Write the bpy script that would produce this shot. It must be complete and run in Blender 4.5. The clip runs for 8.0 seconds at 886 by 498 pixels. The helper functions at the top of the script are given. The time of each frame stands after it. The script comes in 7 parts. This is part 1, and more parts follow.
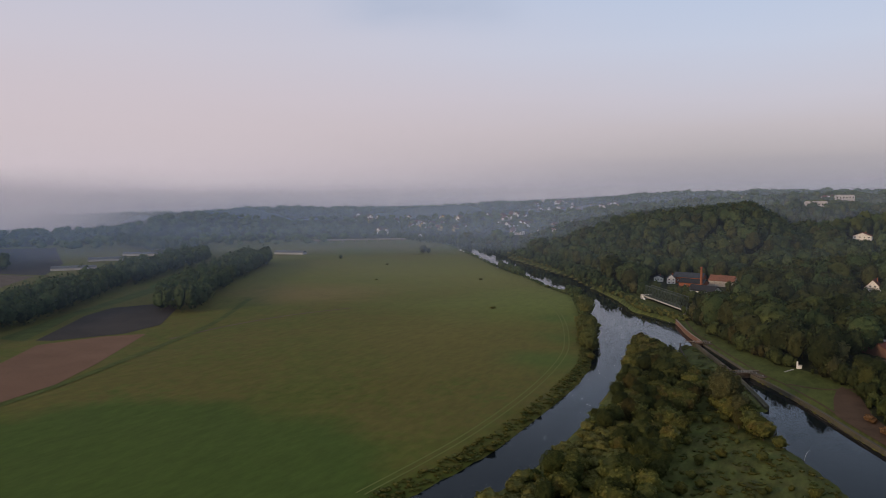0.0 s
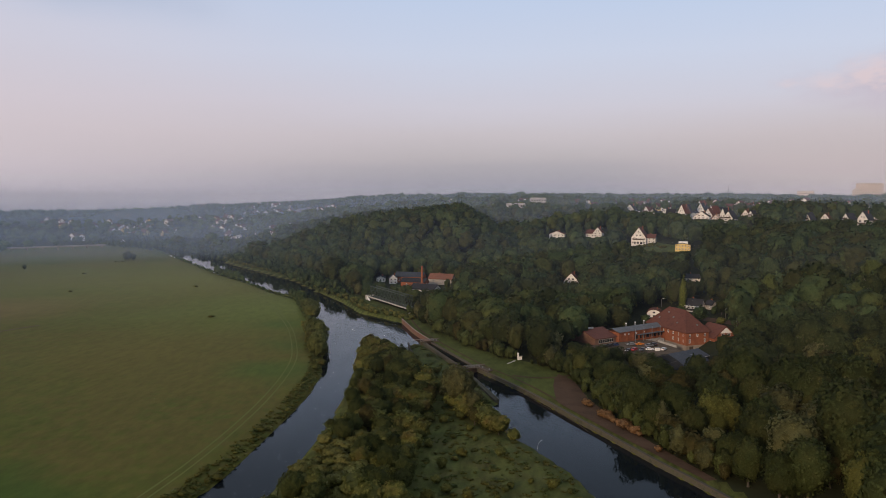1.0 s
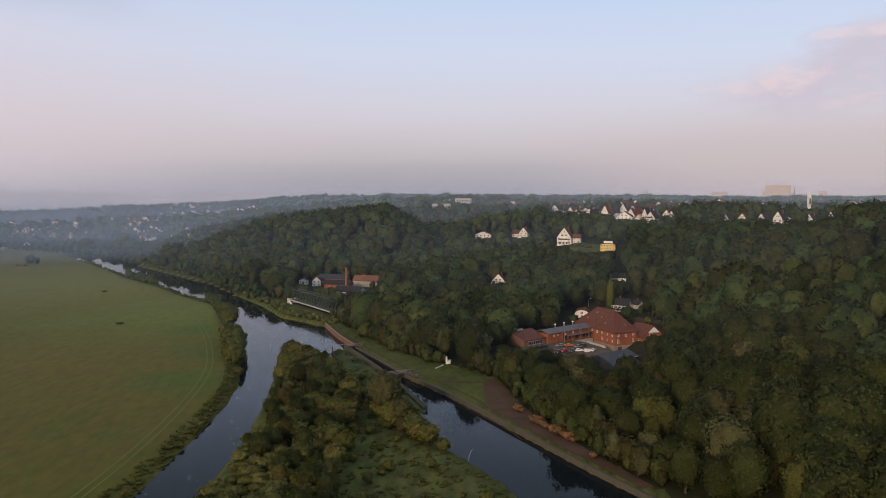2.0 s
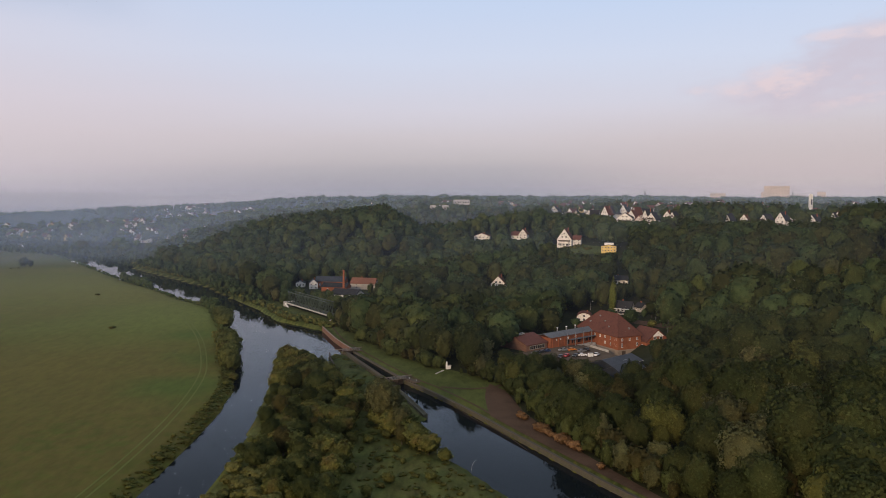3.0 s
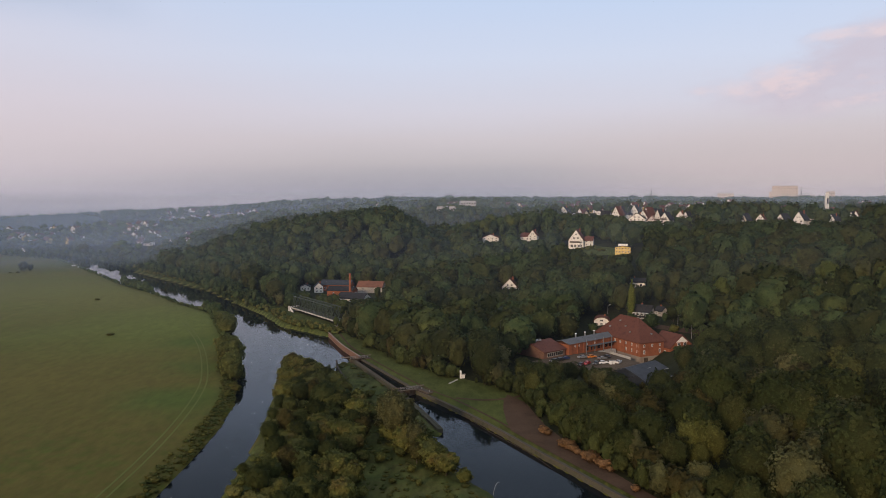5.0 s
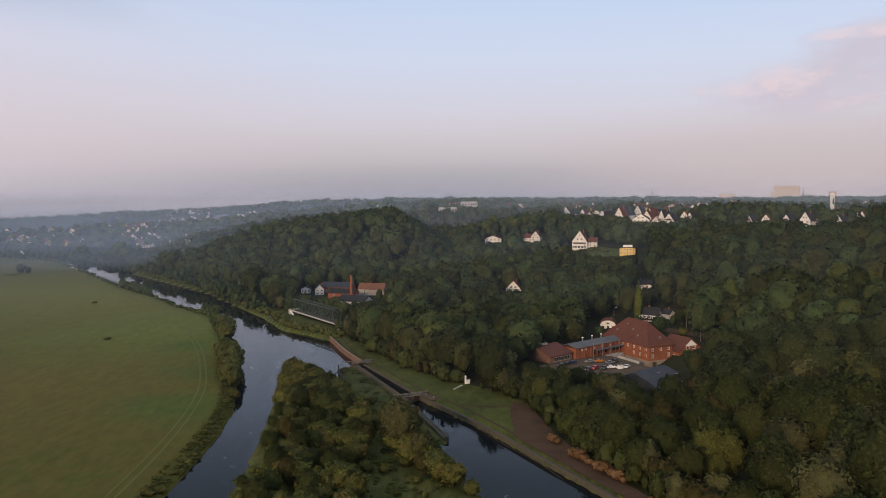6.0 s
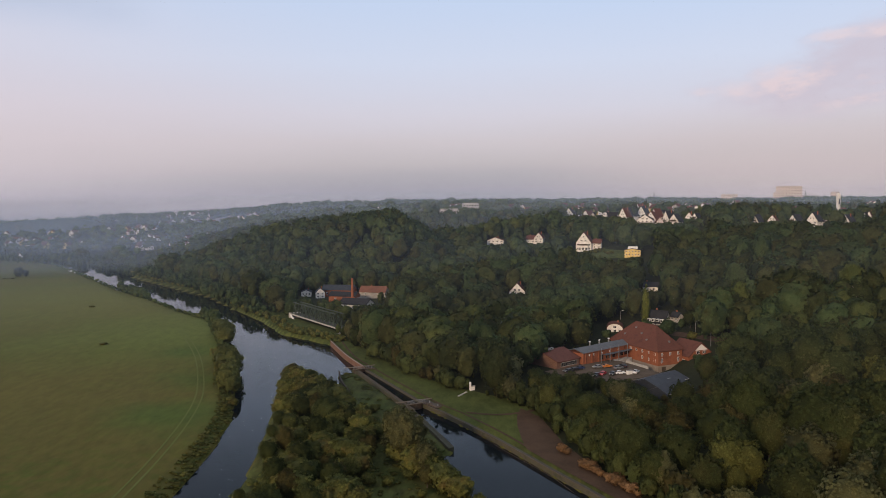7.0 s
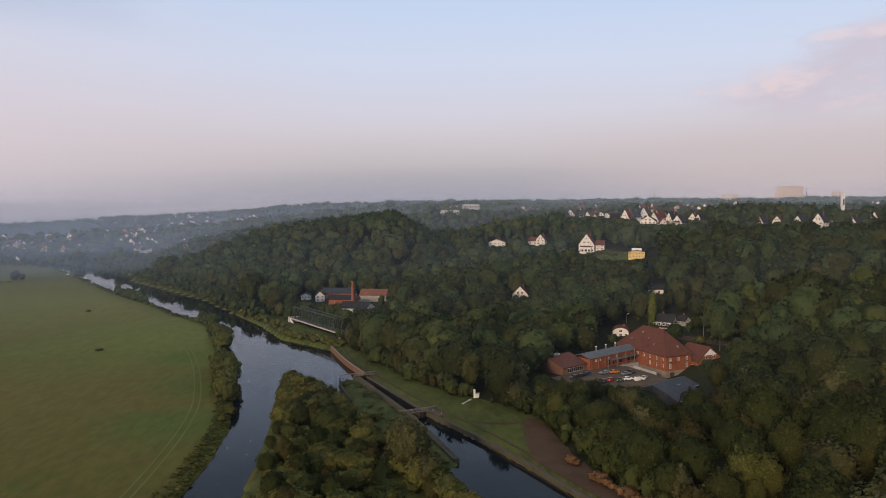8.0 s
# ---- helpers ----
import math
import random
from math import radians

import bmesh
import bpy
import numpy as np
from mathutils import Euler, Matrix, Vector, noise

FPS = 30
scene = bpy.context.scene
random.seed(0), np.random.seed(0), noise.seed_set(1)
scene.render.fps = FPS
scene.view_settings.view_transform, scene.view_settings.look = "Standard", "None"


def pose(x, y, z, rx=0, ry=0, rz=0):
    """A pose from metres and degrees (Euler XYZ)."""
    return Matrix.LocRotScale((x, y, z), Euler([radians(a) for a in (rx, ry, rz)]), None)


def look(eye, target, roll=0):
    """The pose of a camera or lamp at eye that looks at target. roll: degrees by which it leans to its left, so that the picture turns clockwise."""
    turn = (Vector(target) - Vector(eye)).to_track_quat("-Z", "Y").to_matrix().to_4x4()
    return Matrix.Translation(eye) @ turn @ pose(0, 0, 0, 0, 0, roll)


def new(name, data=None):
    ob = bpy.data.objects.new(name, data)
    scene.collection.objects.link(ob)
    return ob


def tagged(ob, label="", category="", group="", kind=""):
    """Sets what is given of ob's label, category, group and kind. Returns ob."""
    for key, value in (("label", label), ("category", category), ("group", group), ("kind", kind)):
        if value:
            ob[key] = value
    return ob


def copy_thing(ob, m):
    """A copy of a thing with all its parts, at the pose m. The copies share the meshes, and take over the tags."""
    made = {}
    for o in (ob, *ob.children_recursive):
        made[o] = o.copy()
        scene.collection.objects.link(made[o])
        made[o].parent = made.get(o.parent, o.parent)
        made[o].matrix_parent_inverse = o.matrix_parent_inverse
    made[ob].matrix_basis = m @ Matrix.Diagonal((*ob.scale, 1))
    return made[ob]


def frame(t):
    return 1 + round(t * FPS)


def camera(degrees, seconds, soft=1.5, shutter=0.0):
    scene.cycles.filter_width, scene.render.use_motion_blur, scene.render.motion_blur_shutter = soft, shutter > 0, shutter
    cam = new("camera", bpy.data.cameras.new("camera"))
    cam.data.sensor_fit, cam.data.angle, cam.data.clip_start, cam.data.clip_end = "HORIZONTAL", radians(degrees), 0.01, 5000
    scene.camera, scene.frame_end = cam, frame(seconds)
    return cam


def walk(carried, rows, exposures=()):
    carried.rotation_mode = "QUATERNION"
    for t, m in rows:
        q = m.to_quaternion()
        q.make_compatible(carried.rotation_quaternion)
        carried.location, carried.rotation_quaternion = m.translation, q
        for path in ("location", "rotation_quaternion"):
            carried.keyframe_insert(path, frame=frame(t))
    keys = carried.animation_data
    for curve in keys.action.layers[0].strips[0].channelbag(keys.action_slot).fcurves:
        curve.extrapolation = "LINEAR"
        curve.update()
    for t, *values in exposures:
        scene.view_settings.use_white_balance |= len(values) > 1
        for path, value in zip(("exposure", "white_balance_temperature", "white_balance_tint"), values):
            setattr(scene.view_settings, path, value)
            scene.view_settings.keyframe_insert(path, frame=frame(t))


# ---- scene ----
from functools import lru_cache

cam = camera(60, 8.0, soft=0.8)
PATH = [
    (0, pose(12.20, -37.90, 79.50, 85.520, 0.100, 26.5)),
    (0.1, pose(10.70, -36.60, 79.32, 85.540, 0.100, 21.95)),
    (0.2, pose(9.20, -35.30, 79.12, 85.640, 0.050, 13.05)),
    (0.3, pose(7.50, -33.10, 78.80, 85.650, -0.100, 10.08)),
    (0.5, pose(4.80, -28.70, 77.98, 85.730, -0.150, 6.75)),
    (1, pose(2.30, -21.00, 76.78, 85.820, -0.200, 5.52)),
    (1.5, pose(1.80, -13.60, 75.88, 85.880, -0.280, 3.08)),
    (1.6, pose(1.65, -12.40, 75.80, 85.865, -0.340, 2.19)),
    (1.7, pose(1.50, -11.30, 75.72, 85.895, -0.380, 0.54)),
    (2.8, pose(0.25, -1.35, 75.34, 86.010, -0.216, -0.47)),
    (3, pose(0.10, 0.10, 75.30, 86.050, -0.210, -0.27)),
    (3.5, pose(-0.82, 5.32, 74.79, 86.117, -0.129, -0.052)),
    (4, pose(-1.86, 9.44, 74.42, 86.143, -0.068, -0.036)),
    (4.5, pose(-2.67, 13.54, 74.38, 86.164, 0.017, -0.001)),
    (6, pose(-4.94, 24.93, 74.43, 86.238, 0.185, 0.038)),
    (6.5, pose(-5.50, 29.20, 74.41, 86.301, 0.300, 0.071)),
    (7, pose(-6.09, 33.28, 74.42, 86.345, 0.358, 0.083)),
    (7.5, pose(-6.73, 37.10, 74.60, 86.388, 0.422, 0.070)),
    (8, pose(-7.36, 41.06, 74.82, 86.428, 0.521, 0.044)),
]
walk(cam, PATH, exposures=[(0, -0.2), (0.5, -0.2), (1.0, -0.11), (1.5, 0.0), (8, 0.0)])

# ---- sky, sun ----
SUN_AZ, SUN_EL = 207.0, 15.0  # compass-like: clockwise from +y, and degrees above the horizon


def build_world():
    world = bpy.data.worlds.new("morning_sky")
    scene.world = world
    world.use_nodes = True
    nt = world.node_tree
    nt.nodes.clear()
    link = nt.links.new
    out = nt.nodes.new("ShaderNodeOutputWorld")
    bg = nt.nodes.new("ShaderNodeBackground")
    sky = nt.nodes.new("ShaderNodeTexSky")
    sky.sky_type = "NISHITA"
    sky.sun_disc = False
    sky.sun_elevation = radians(SUN_EL)
    sky.sun_rotation = radians(SUN_AZ)
    sky.dust_density = 3.0
    scale = nt.nodes.new("ShaderNodeVectorMath")
    scale.operation = "SCALE"
    scale.inputs["Scale"].default_value = 0.12
    link(sky.outputs[0], scale.inputs[0])
    # thin high haze: colour by height over the horizon
    co = nt.nodes.new("ShaderNodeTexCoord")
    sep = nt.nodes.new("ShaderNodeSeparateXYZ")
    link(co.outputs["Generated"], sep.inputs[0])
    wob = nt.nodes.new("ShaderNodeTexNoise")
    wob.inputs["Scale"].default_value = 2.2
    wob.inputs["Detail"].default_value = 3
    stretch = nt.nodes.new("ShaderNodeMapping")
    stretch.inputs["Scale"].default_value = (1, 1, 7)
    link(co.outputs["Generated"], stretch.inputs[0])
    link(stretch.outputs[0], wob.inputs["Vector"])
    add = nt.nodes.new("ShaderNodeMath")
    add.operation = "MULTIPLY_ADD"
    add.inputs[1].default_value = 0.03
    link(wob.outputs[0], add.inputs[0])
    link(sep.outputs["Z"], add.inputs[2])
    ramp = nt.nodes.new("ShaderNodeValToRGB")
    stops = [(0.0, (0.38, 0.36, 0.42)), (0.046, (0.425, 0.395, 0.445)), (0.060, (0.485, 0.44, 0.48)), (0.09, (0.56, 0.50, 0.55)), (0.125, (0.60, 0.56, 0.645)),
             (0.19, (0.585, 0.62, 0.76)), (0.275, (0.50, 0.60, 0.80)), (0.36, (0.33, 0.40, 0.52)), (0.6, (0.40, 0.45, 0.54)), (1.0, (0.46, 0.49, 0.56))]
    el = ramp.color_ramp.elements
    while len(el) < len(stops):
        el.new(0.5)
    for e, (p, c) in zip(el, stops):
        e.position, e.color = p, (*c, 1)
    link(add.outputs[0], ramp.inputs[0])
    mix = nt.nodes.new("ShaderNodeMix")
    mix.data_type = "RGBA"
    mix.inputs[0].default_value = 0.85
    link(scale.outputs[0], mix.inputs[6])
    link(ramp.outputs[0], mix.inputs[7])
    # warm brightening towards the side of the sunrise
    dot = nt.nodes.new("ShaderNodeVectorMath")
    dot.operation = "DOT_PRODUCT"
    dot.inputs[1].default_value = (-0.96, 0.28, 0.0)
    link(co.outputs["Generated"], dot.inputs[0])
    rng = nt.nodes.new("ShaderNodeMapRange")
    rng.interpolation_type = "SMOOTHSTEP"
    rng.inputs[1].default_value, rng.inputs[2].default_value = 0.35, 1.0
    link(dot.outputs["Value"], rng.inputs[0])
    low = nt.nodes.new("ShaderNodeMapRange")
    low.inputs[1].default_value, low.inputs[2].default_value, low.inputs[3].default_value, low.inputs[4].default_value = 0.0, 0.45, 1.0, 0.0
    link(sep.outputs["Z"], low.inputs[0])
    fac = nt.nodes.new("ShaderNodeMath")
    fac.operation = "MULTIPLY"
    link(rng.outputs[0], fac.inputs[0])
    link(low.outputs[0], fac.inputs[1])
    warm = nt.nodes.new("ShaderNodeMix")
    warm.data_type = "RGBA"
    warm.inputs[7].default_value = (0.62, 0.54, 0.58, 1)
    link(fac.outputs[0], warm.inputs[0])
    link(mix.outputs[2], warm.inputs[6])
    # rosy horizon over the town
    rose = nt.nodes.new("ShaderNodeVectorMath")
    rose.operation = "DOT_PRODUCT"
    rose.inputs[1].default_value = (0.56, 0.828, 0.0)
    link(co.outputs["Generated"], rose.inputs[0])
    rr = nt.nodes.new("ShaderNodeMapRange")
    rr.interpolation_type = "SMOOTHSTEP"
    rr.inputs[1].default_value, rr.inputs[2].default_value, rr.inputs[4].default_value = 0.86, 1.0, 0.85
    link(rose.outputs["Value"], rr.inputs[0])
    rl = nt.nodes.new("ShaderNodeMapRange")
    rl.inputs[1].default_value, rl.inputs[2].default_value, rl.inputs[3].default_value, rl.inputs[4].default_value = 0.02, 0.12, 1.0, 0.0
    link(sep.outputs["Z"], rl.inputs[0])
    rf = nt.nodes.new("ShaderNodeMath")
    rf.operation = "MULTIPLY"
    link(rr.outputs[0], rf.inputs[0])
    link(rl.outputs[0], rf.inputs[1])
    rosy = nt.nodes.new("ShaderNodeMix")
    rosy.data_type = "RGBA"
    rosy.inputs[7].default_value = (0.53, 0.445, 0.45, 1)
    link(rf.outputs[0], rosy.inputs[0])
    link(warm.outputs[2], rosy.inputs[6])
    # a drift of cloud over the town: mauve below, lit pink and cream along its tops
    def calc(op, a, b=None, c=None):
        node = nt.nodes.new("ShaderNodeMath")
        node.operation = op
        for k, v in enumerate((a, b, c)):
            if isinstance(v, (int, float)):
                node.inputs[k].default_value = v
            elif v is not None:
                link(v, node.inputs[k])
        return node.outputs[0]

    def between(v, a, b, lo=0.0, hi=1.0):
        node = nt.nodes.new("ShaderNodeMapRange")
        node.interpolation_type = "SMOOTHSTEP"
        for k, w in enumerate((a, b, lo, hi)):
            node.inputs[k + 1].default_value = w
        link(v, node.inputs[0])
        return node.outputs[0]

    bearing = calc("ARCTAN2", sep.outputs["X"], sep.outputs["Y"])
    slant = calc("MULTIPLY_ADD", bearing, -0.10, sep.outputs["Z"])

    def billow(lift):
        at = nt.nodes.new("ShaderNodeCombineXYZ")
        link(calc("MULTIPLY", bearing, 8.0), at.inputs[0])
        link(calc("MULTIPLY_ADD", slant, 19.0, lift), at.inputs[1])
        no = nt.nodes.new("ShaderNodeTexNoise")
        no.inputs["Scale"].default_value, no.inputs["Detail"].default_value, no.inputs["Roughness"].default_value = 1.0, 6, 0.55
        link(at.outputs[0], no.inputs["Vector"])
        return no.outputs[0]

    here, above = billow(3.0), billow(3.3)
    side = calc("POWER", calc("DIVIDE", calc("SUBTRACT", bearing, 0.56), 0.24), 2.0)
    tall = calc("POWER", calc("DIVIDE", calc("SUBTRACT", slant, 0.098), 0.058), 2.0)
    fill = calc("SUBTRACT", 1.0, calc("ADD", side, tall))
    dense = between(calc("MULTIPLY_ADD", fill, 0.30, here), 0.46, 0.86, 0.0, 0.8)
    lit = between(calc("SUBTRACT", here, above), 0.0, 0.16)
    tint = nt.nodes.new("ShaderNodeMix")
    tint.data_type = "RGBA"
    tint.inputs[6].default_value = (0.52, 0.46, 0.53, 1)
    tint.inputs[7].default_value = (0.67, 0.54, 0.56, 1)
    link(lit, tint.inputs[0])
    clouds = nt.nodes.new("ShaderNodeMix")
    clouds.data_type = "RGBA"
    link(tint.outputs[2], clouds.inputs[7])
    link(dense, clouds.inputs[0])
    link(rosy.outputs[2], clouds.inputs[6])
    # a thin grey streak high over the meadow
    wd = nt.nodes.new("ShaderNodeVectorMath")
    wd.operation = "DOT_PRODUCT"
    wd.inputs[1].default_value = (-0.455, 0.863, 0.217)
    link(co.outputs["Generated"], wd.inputs[0])
    wr = nt.nodes.new("ShaderNodeMapRange")
    wr.interpolation_type = "SMOOTHSTEP"
    wr.inputs[1].default_value, wr.inputs[2].default_value = 0.988, 1.0
    link(wd.outputs["Value"], wr.inputs[0])
    wh = nt.nodes.new("ShaderNodeMapRange")
    wh.interpolation_type = "SMOOTHSTEP"
    wh.inputs[1].default_value, wh.inputs[2].default_value = 0.185, 0.225
    link(sep.outputs["Z"], wh.inputs[0])
    wm = nt.nodes.new("ShaderNodeMath")
    wm.operation = "MULTIPLY"
    link(wr.outputs[0], wm.inputs[0])
    link(wh.outputs[0], wm.inputs[1])
    wn = nt.nodes.new("ShaderNodeMath")
    wn.operation = "MULTIPLY"
    link(wm.outputs[0], wn.inputs[0])
    link(here, wn.inputs[1])
    streak = nt.nodes.new("ShaderNodeMix")
    streak.data_type = "RGBA"
    streak.inputs[7].default_value = (0.42, 0.48, 0.62, 1)
    link(wn.outputs[0], streak.inputs[0])
    link(clouds.outputs[2], streak.inputs[6])
    link(streak.outputs[2], bg.inputs[0])
    bg.inputs[1].default_value = 1.16
    link(bg.outputs[0], out.inputs[0])


build_world()
sun_data = bpy.data.lights.new("sun", "SUN")
sun_data.energy, sun_data.angle, sun_data.color = 2.3, radians(8), (1.0, 0.72, 0.48)
sun = new("sun", sun_data)
sun.matrix_world = look((0, 0, 300), (-math.sin(radians(SUN_AZ)) * 300, -math.cos(radians(SUN_AZ)) * 300, 300 - 300 * math.tan(radians(SUN_EL))))

# ---- materials ----
def mat(name, colours, scale=0.5, fine=6.0, rough=0.8, bump=0.3, metal=0.0, spread=0.0, island=False, space="Object", spec=0.3, detail=4):
    """Colours blended by noise at two scales, with fine relief. spread: how far single objects differ in brightness."""
    m = bpy.data.materials.new(name)
    m.use_nodes = True
    nt = m.node_tree
    link = nt.links.new
    bsdf = nt.nodes["Principled BSDF"]
    co = nt.nodes.new("ShaderNodeNewGeometry") if space == "World" else nt.nodes.new("ShaderNodeTexCoord")
    vec = co.outputs["Position"] if space == "World" else co.outputs["Object"]
    n1 = nt.nodes.new("ShaderNodeTexNoise")
    n1.inputs["Scale"].default_value, n1.inputs["Detail"].default_value = scale, detail
    n2 = nt.nodes.new("ShaderNodeTexNoise")
    n2.inputs["Scale"].default_value, n2.inputs["Detail"].default_value = fine, 3
    link(vec, n1.inputs["Vector"])
    link(vec, n2.inputs["Vector"])
    mixf = nt.nodes.new("ShaderNodeMix")
    mixf.inputs[0].default_value = 0.35
    link(n1.outputs[0], mixf.inputs[2])
    link(n2.outputs[0], mixf.inputs[3])
    ramp = nt.nodes.new("ShaderNodeValToRGB")
    el = ramp.color_ramp.elements
    while len(el) < len(colours):
        el.new(0.5)
    for i, (e, c) in enumerate(zip(el, colours)):
        e.position = 0.32 + 0.36 * i / max(1, len(colours) - 1)
        e.color = (*c, 1)
    link(mixf.outputs[0], ramp.inputs[0])
    col = ramp.outputs[0]
    if spread:
        src = nt.nodes.new("ShaderNodeNewGeometry").outputs["Random Per Island"] if island else nt.nodes.new("ShaderNodeObjectInfo").outputs["Random"]
        rg = nt.nodes.new("ShaderNodeMapRange")
        rg.inputs[3].default_value, rg.inputs[4].default_value = 1 - spread, 1 + spread
        link(src, rg.inputs[0])
        vm = nt.nodes.new("ShaderNodeVectorMath")
        vm.operation = "SCALE"
        link(col, vm.inputs[0])
        link(rg.outputs[0], vm.inputs["Scale"])
        col = vm.outputs[0]
    link(col, bsdf.inputs["Base Color"])
    bsdf.inputs["Roughness"].default_value = rough
    bsdf.inputs["Metallic"].default_value = metal
    bsdf.inputs["Specular IOR Level"].default_value = spec
    if bump:
        b = nt.nodes.new("ShaderNodeBump")
        b.inputs["Strength"].default_value = bump
        b.inputs["Distance"].default_value = 0.05
        link(n2.outputs[0], b.inputs["Height"])
        link(b.outputs[0], bsdf.inputs["Normal"])
    return m


def leaf_mat(name, colours, spread=0.30, scale=0.11):
    """Foliage: tree to tree the hue shifts slowly in space, leaf to leaf the brightness."""
    colours = [(1.54 * c[0], 1.32 * c[1], 1.24 * c[2]) for c in colours]
    m = mat(name, colours, scale=scale, fine=0.5, rough=0.75, bump=0, space="World", spec=0.12, detail=2)
    nt = m.node_tree
    link = nt.links.new
    bsdf = nt.nodes["Principled BSDF"]
    base = bsdf.inputs["Base Color"].links[0].from_socket
    gi = nt.nodes.new("ShaderNodeNewGeometry")
    oi = nt.nodes.new("ShaderNodeObjectInfo")
    r1 = nt.nodes.new("ShaderNodeMapRange")
    r1.inputs[3].default_value, r1.inputs[4].default_value = 1 - spread, 1 + spread
    link(gi.outputs["Random Per Island"], r1.inputs[0])
    r2 = nt.nodes.new("ShaderNodeMapRange")
    r2.inputs[3].default_value, r2.inputs[4].default_value = 0.8, 1.26
    link(oi.outputs["Random"], r2.inputs[0])
    mu = nt.nodes.new("ShaderNodeMath")
    mu.operation = "MULTIPLY"
    link(r1.outputs[0], mu.inputs[0])
    link(r2.outputs[0], mu.inputs[1])
    # single leaves: speckle and uneven tilt
    sp = nt.nodes.new("ShaderNodeTexNoise")
    sp.inputs["Scale"].default_value, sp.inputs["Detail"].default_value, sp.inputs["Roughness"].default_value = 2.6, 3, 0.7
    link(gi.outputs["Position"], sp.inputs["Vector"])
    r3 = nt.nodes.new("ShaderNodeMapRange")
    r3.inputs[1].default_value, r3.inputs[2].default_value, r3.inputs[3].default_value, r3.inputs[4].default_value = 0.3, 0.7, 0.70, 1.34
    link(sp.outputs[0], r3.inputs[0])
    mu2 = nt.nodes.new("ShaderNodeMath")
    mu2.operation = "MULTIPLY"
    link(mu.outputs[0], mu2.inputs[0])
    link(r3.outputs[0], mu2.inputs[1])
    vm = nt.nodes.new("ShaderNodeVectorMath")
    vm.operation = "SCALE"
    link(base, vm.inputs[0])
    link(mu2.outputs[0], vm.inputs["Scale"])
    link(vm.outputs[0], bsdf.inputs["Base Color"])
    bp = nt.nodes.new("ShaderNodeBump")
    bp.inputs["Strength"].default_value, bp.inputs["Distance"].default_value = 0.6, 0.25
    link(sp.outputs[0], bp.inputs["Height"])
    link(bp.outputs[0], bsdf.inputs["Normal"])
    # thin leaves let light through
    tl = nt.nodes.new("ShaderNodeBsdfTranslucent")
    link(vm.outputs[0], tl.inputs["Color"])
    ms = nt.nodes.new("ShaderNodeMixShader")
    ms.inputs[0].default_value = 0.46
    link(bsdf.outputs[0], ms.inputs[1])
    link(tl.outputs[0], ms.inputs[2])
    link(ms.outputs[0], nt.nodes["Material Output"].inputs["Surface"])
    return m


def water_mat():
    m = bpy.data.materials.new("river_water")
    m.use_nodes = True
    nt = m.node_tree
    link = nt.links.new
    b = nt.nodes["Principled BSDF"]
    b.inputs["Base Color"].default_value = (0.006, 0.009, 0.012, 1)
    b.inputs["Roughness"].default_value = 0.035
    b.inputs["IOR"].default_value = 1.17
    geo = nt.nodes.new("ShaderNodeNewGeometry")
    n1 = nt.nodes.new("ShaderNodeTexNoise")
    n1.inputs["Scale"].default_value, n1.inputs["Detail"].default_value = 0.22, 3
    n2 = nt.nodes.new("ShaderNodeTexNoise")
    n2.inputs["Scale"].default_value, n2.inputs["Detail"].default_value = 1.6, 2
    link(geo.outputs["Position"], n1.inputs["Vector"])
    link(geo.outputs["Position"], n2.inputs["Vector"])
    ad = nt.nodes.new("ShaderNodeMath")
    ad.operation = "MULTIPLY_ADD"
    ad.inputs[1].default_value = 0.3
    link(n2.outputs[0], ad.inputs[0])
    link(n1.outputs[0], ad.inputs[2])
    bp = nt.nodes.new("ShaderNodeBump")
    bp.inputs["Strength"].default_value, bp.inputs["Distance"].default_value = 0.12, 0.08
    link(ad.outputs[0], bp.inputs["Height"])
    link(bp.outputs[0], b.inputs["Normal"])
    return m


def glass_mat():
    m = bpy.data.materials.new("window_glass")
    m.use_nodes = True
    b = m.node_tree.nodes["Principled BSDF"]
    b.inputs["Base Color"].default_value = (0.02, 0.022, 0.026, 1)
    b.inputs["Roughness"].default_value = 0.08
    b.inputs["IOR"].default_value = 1.5
    return m


GLASS = glass_mat()
WATER = water_mat()
MEADOW = mat("meadow_grass", [(0.060, 0.077, 0.014), (0.082, 0.091, 0.018), (0.101, 0.087, 0.023), (0.071, 0.092, 0.017)], scale=0.011, fine=0.25, rough=0.9, bump=0.5, space="World", spec=0.1, detail=8)


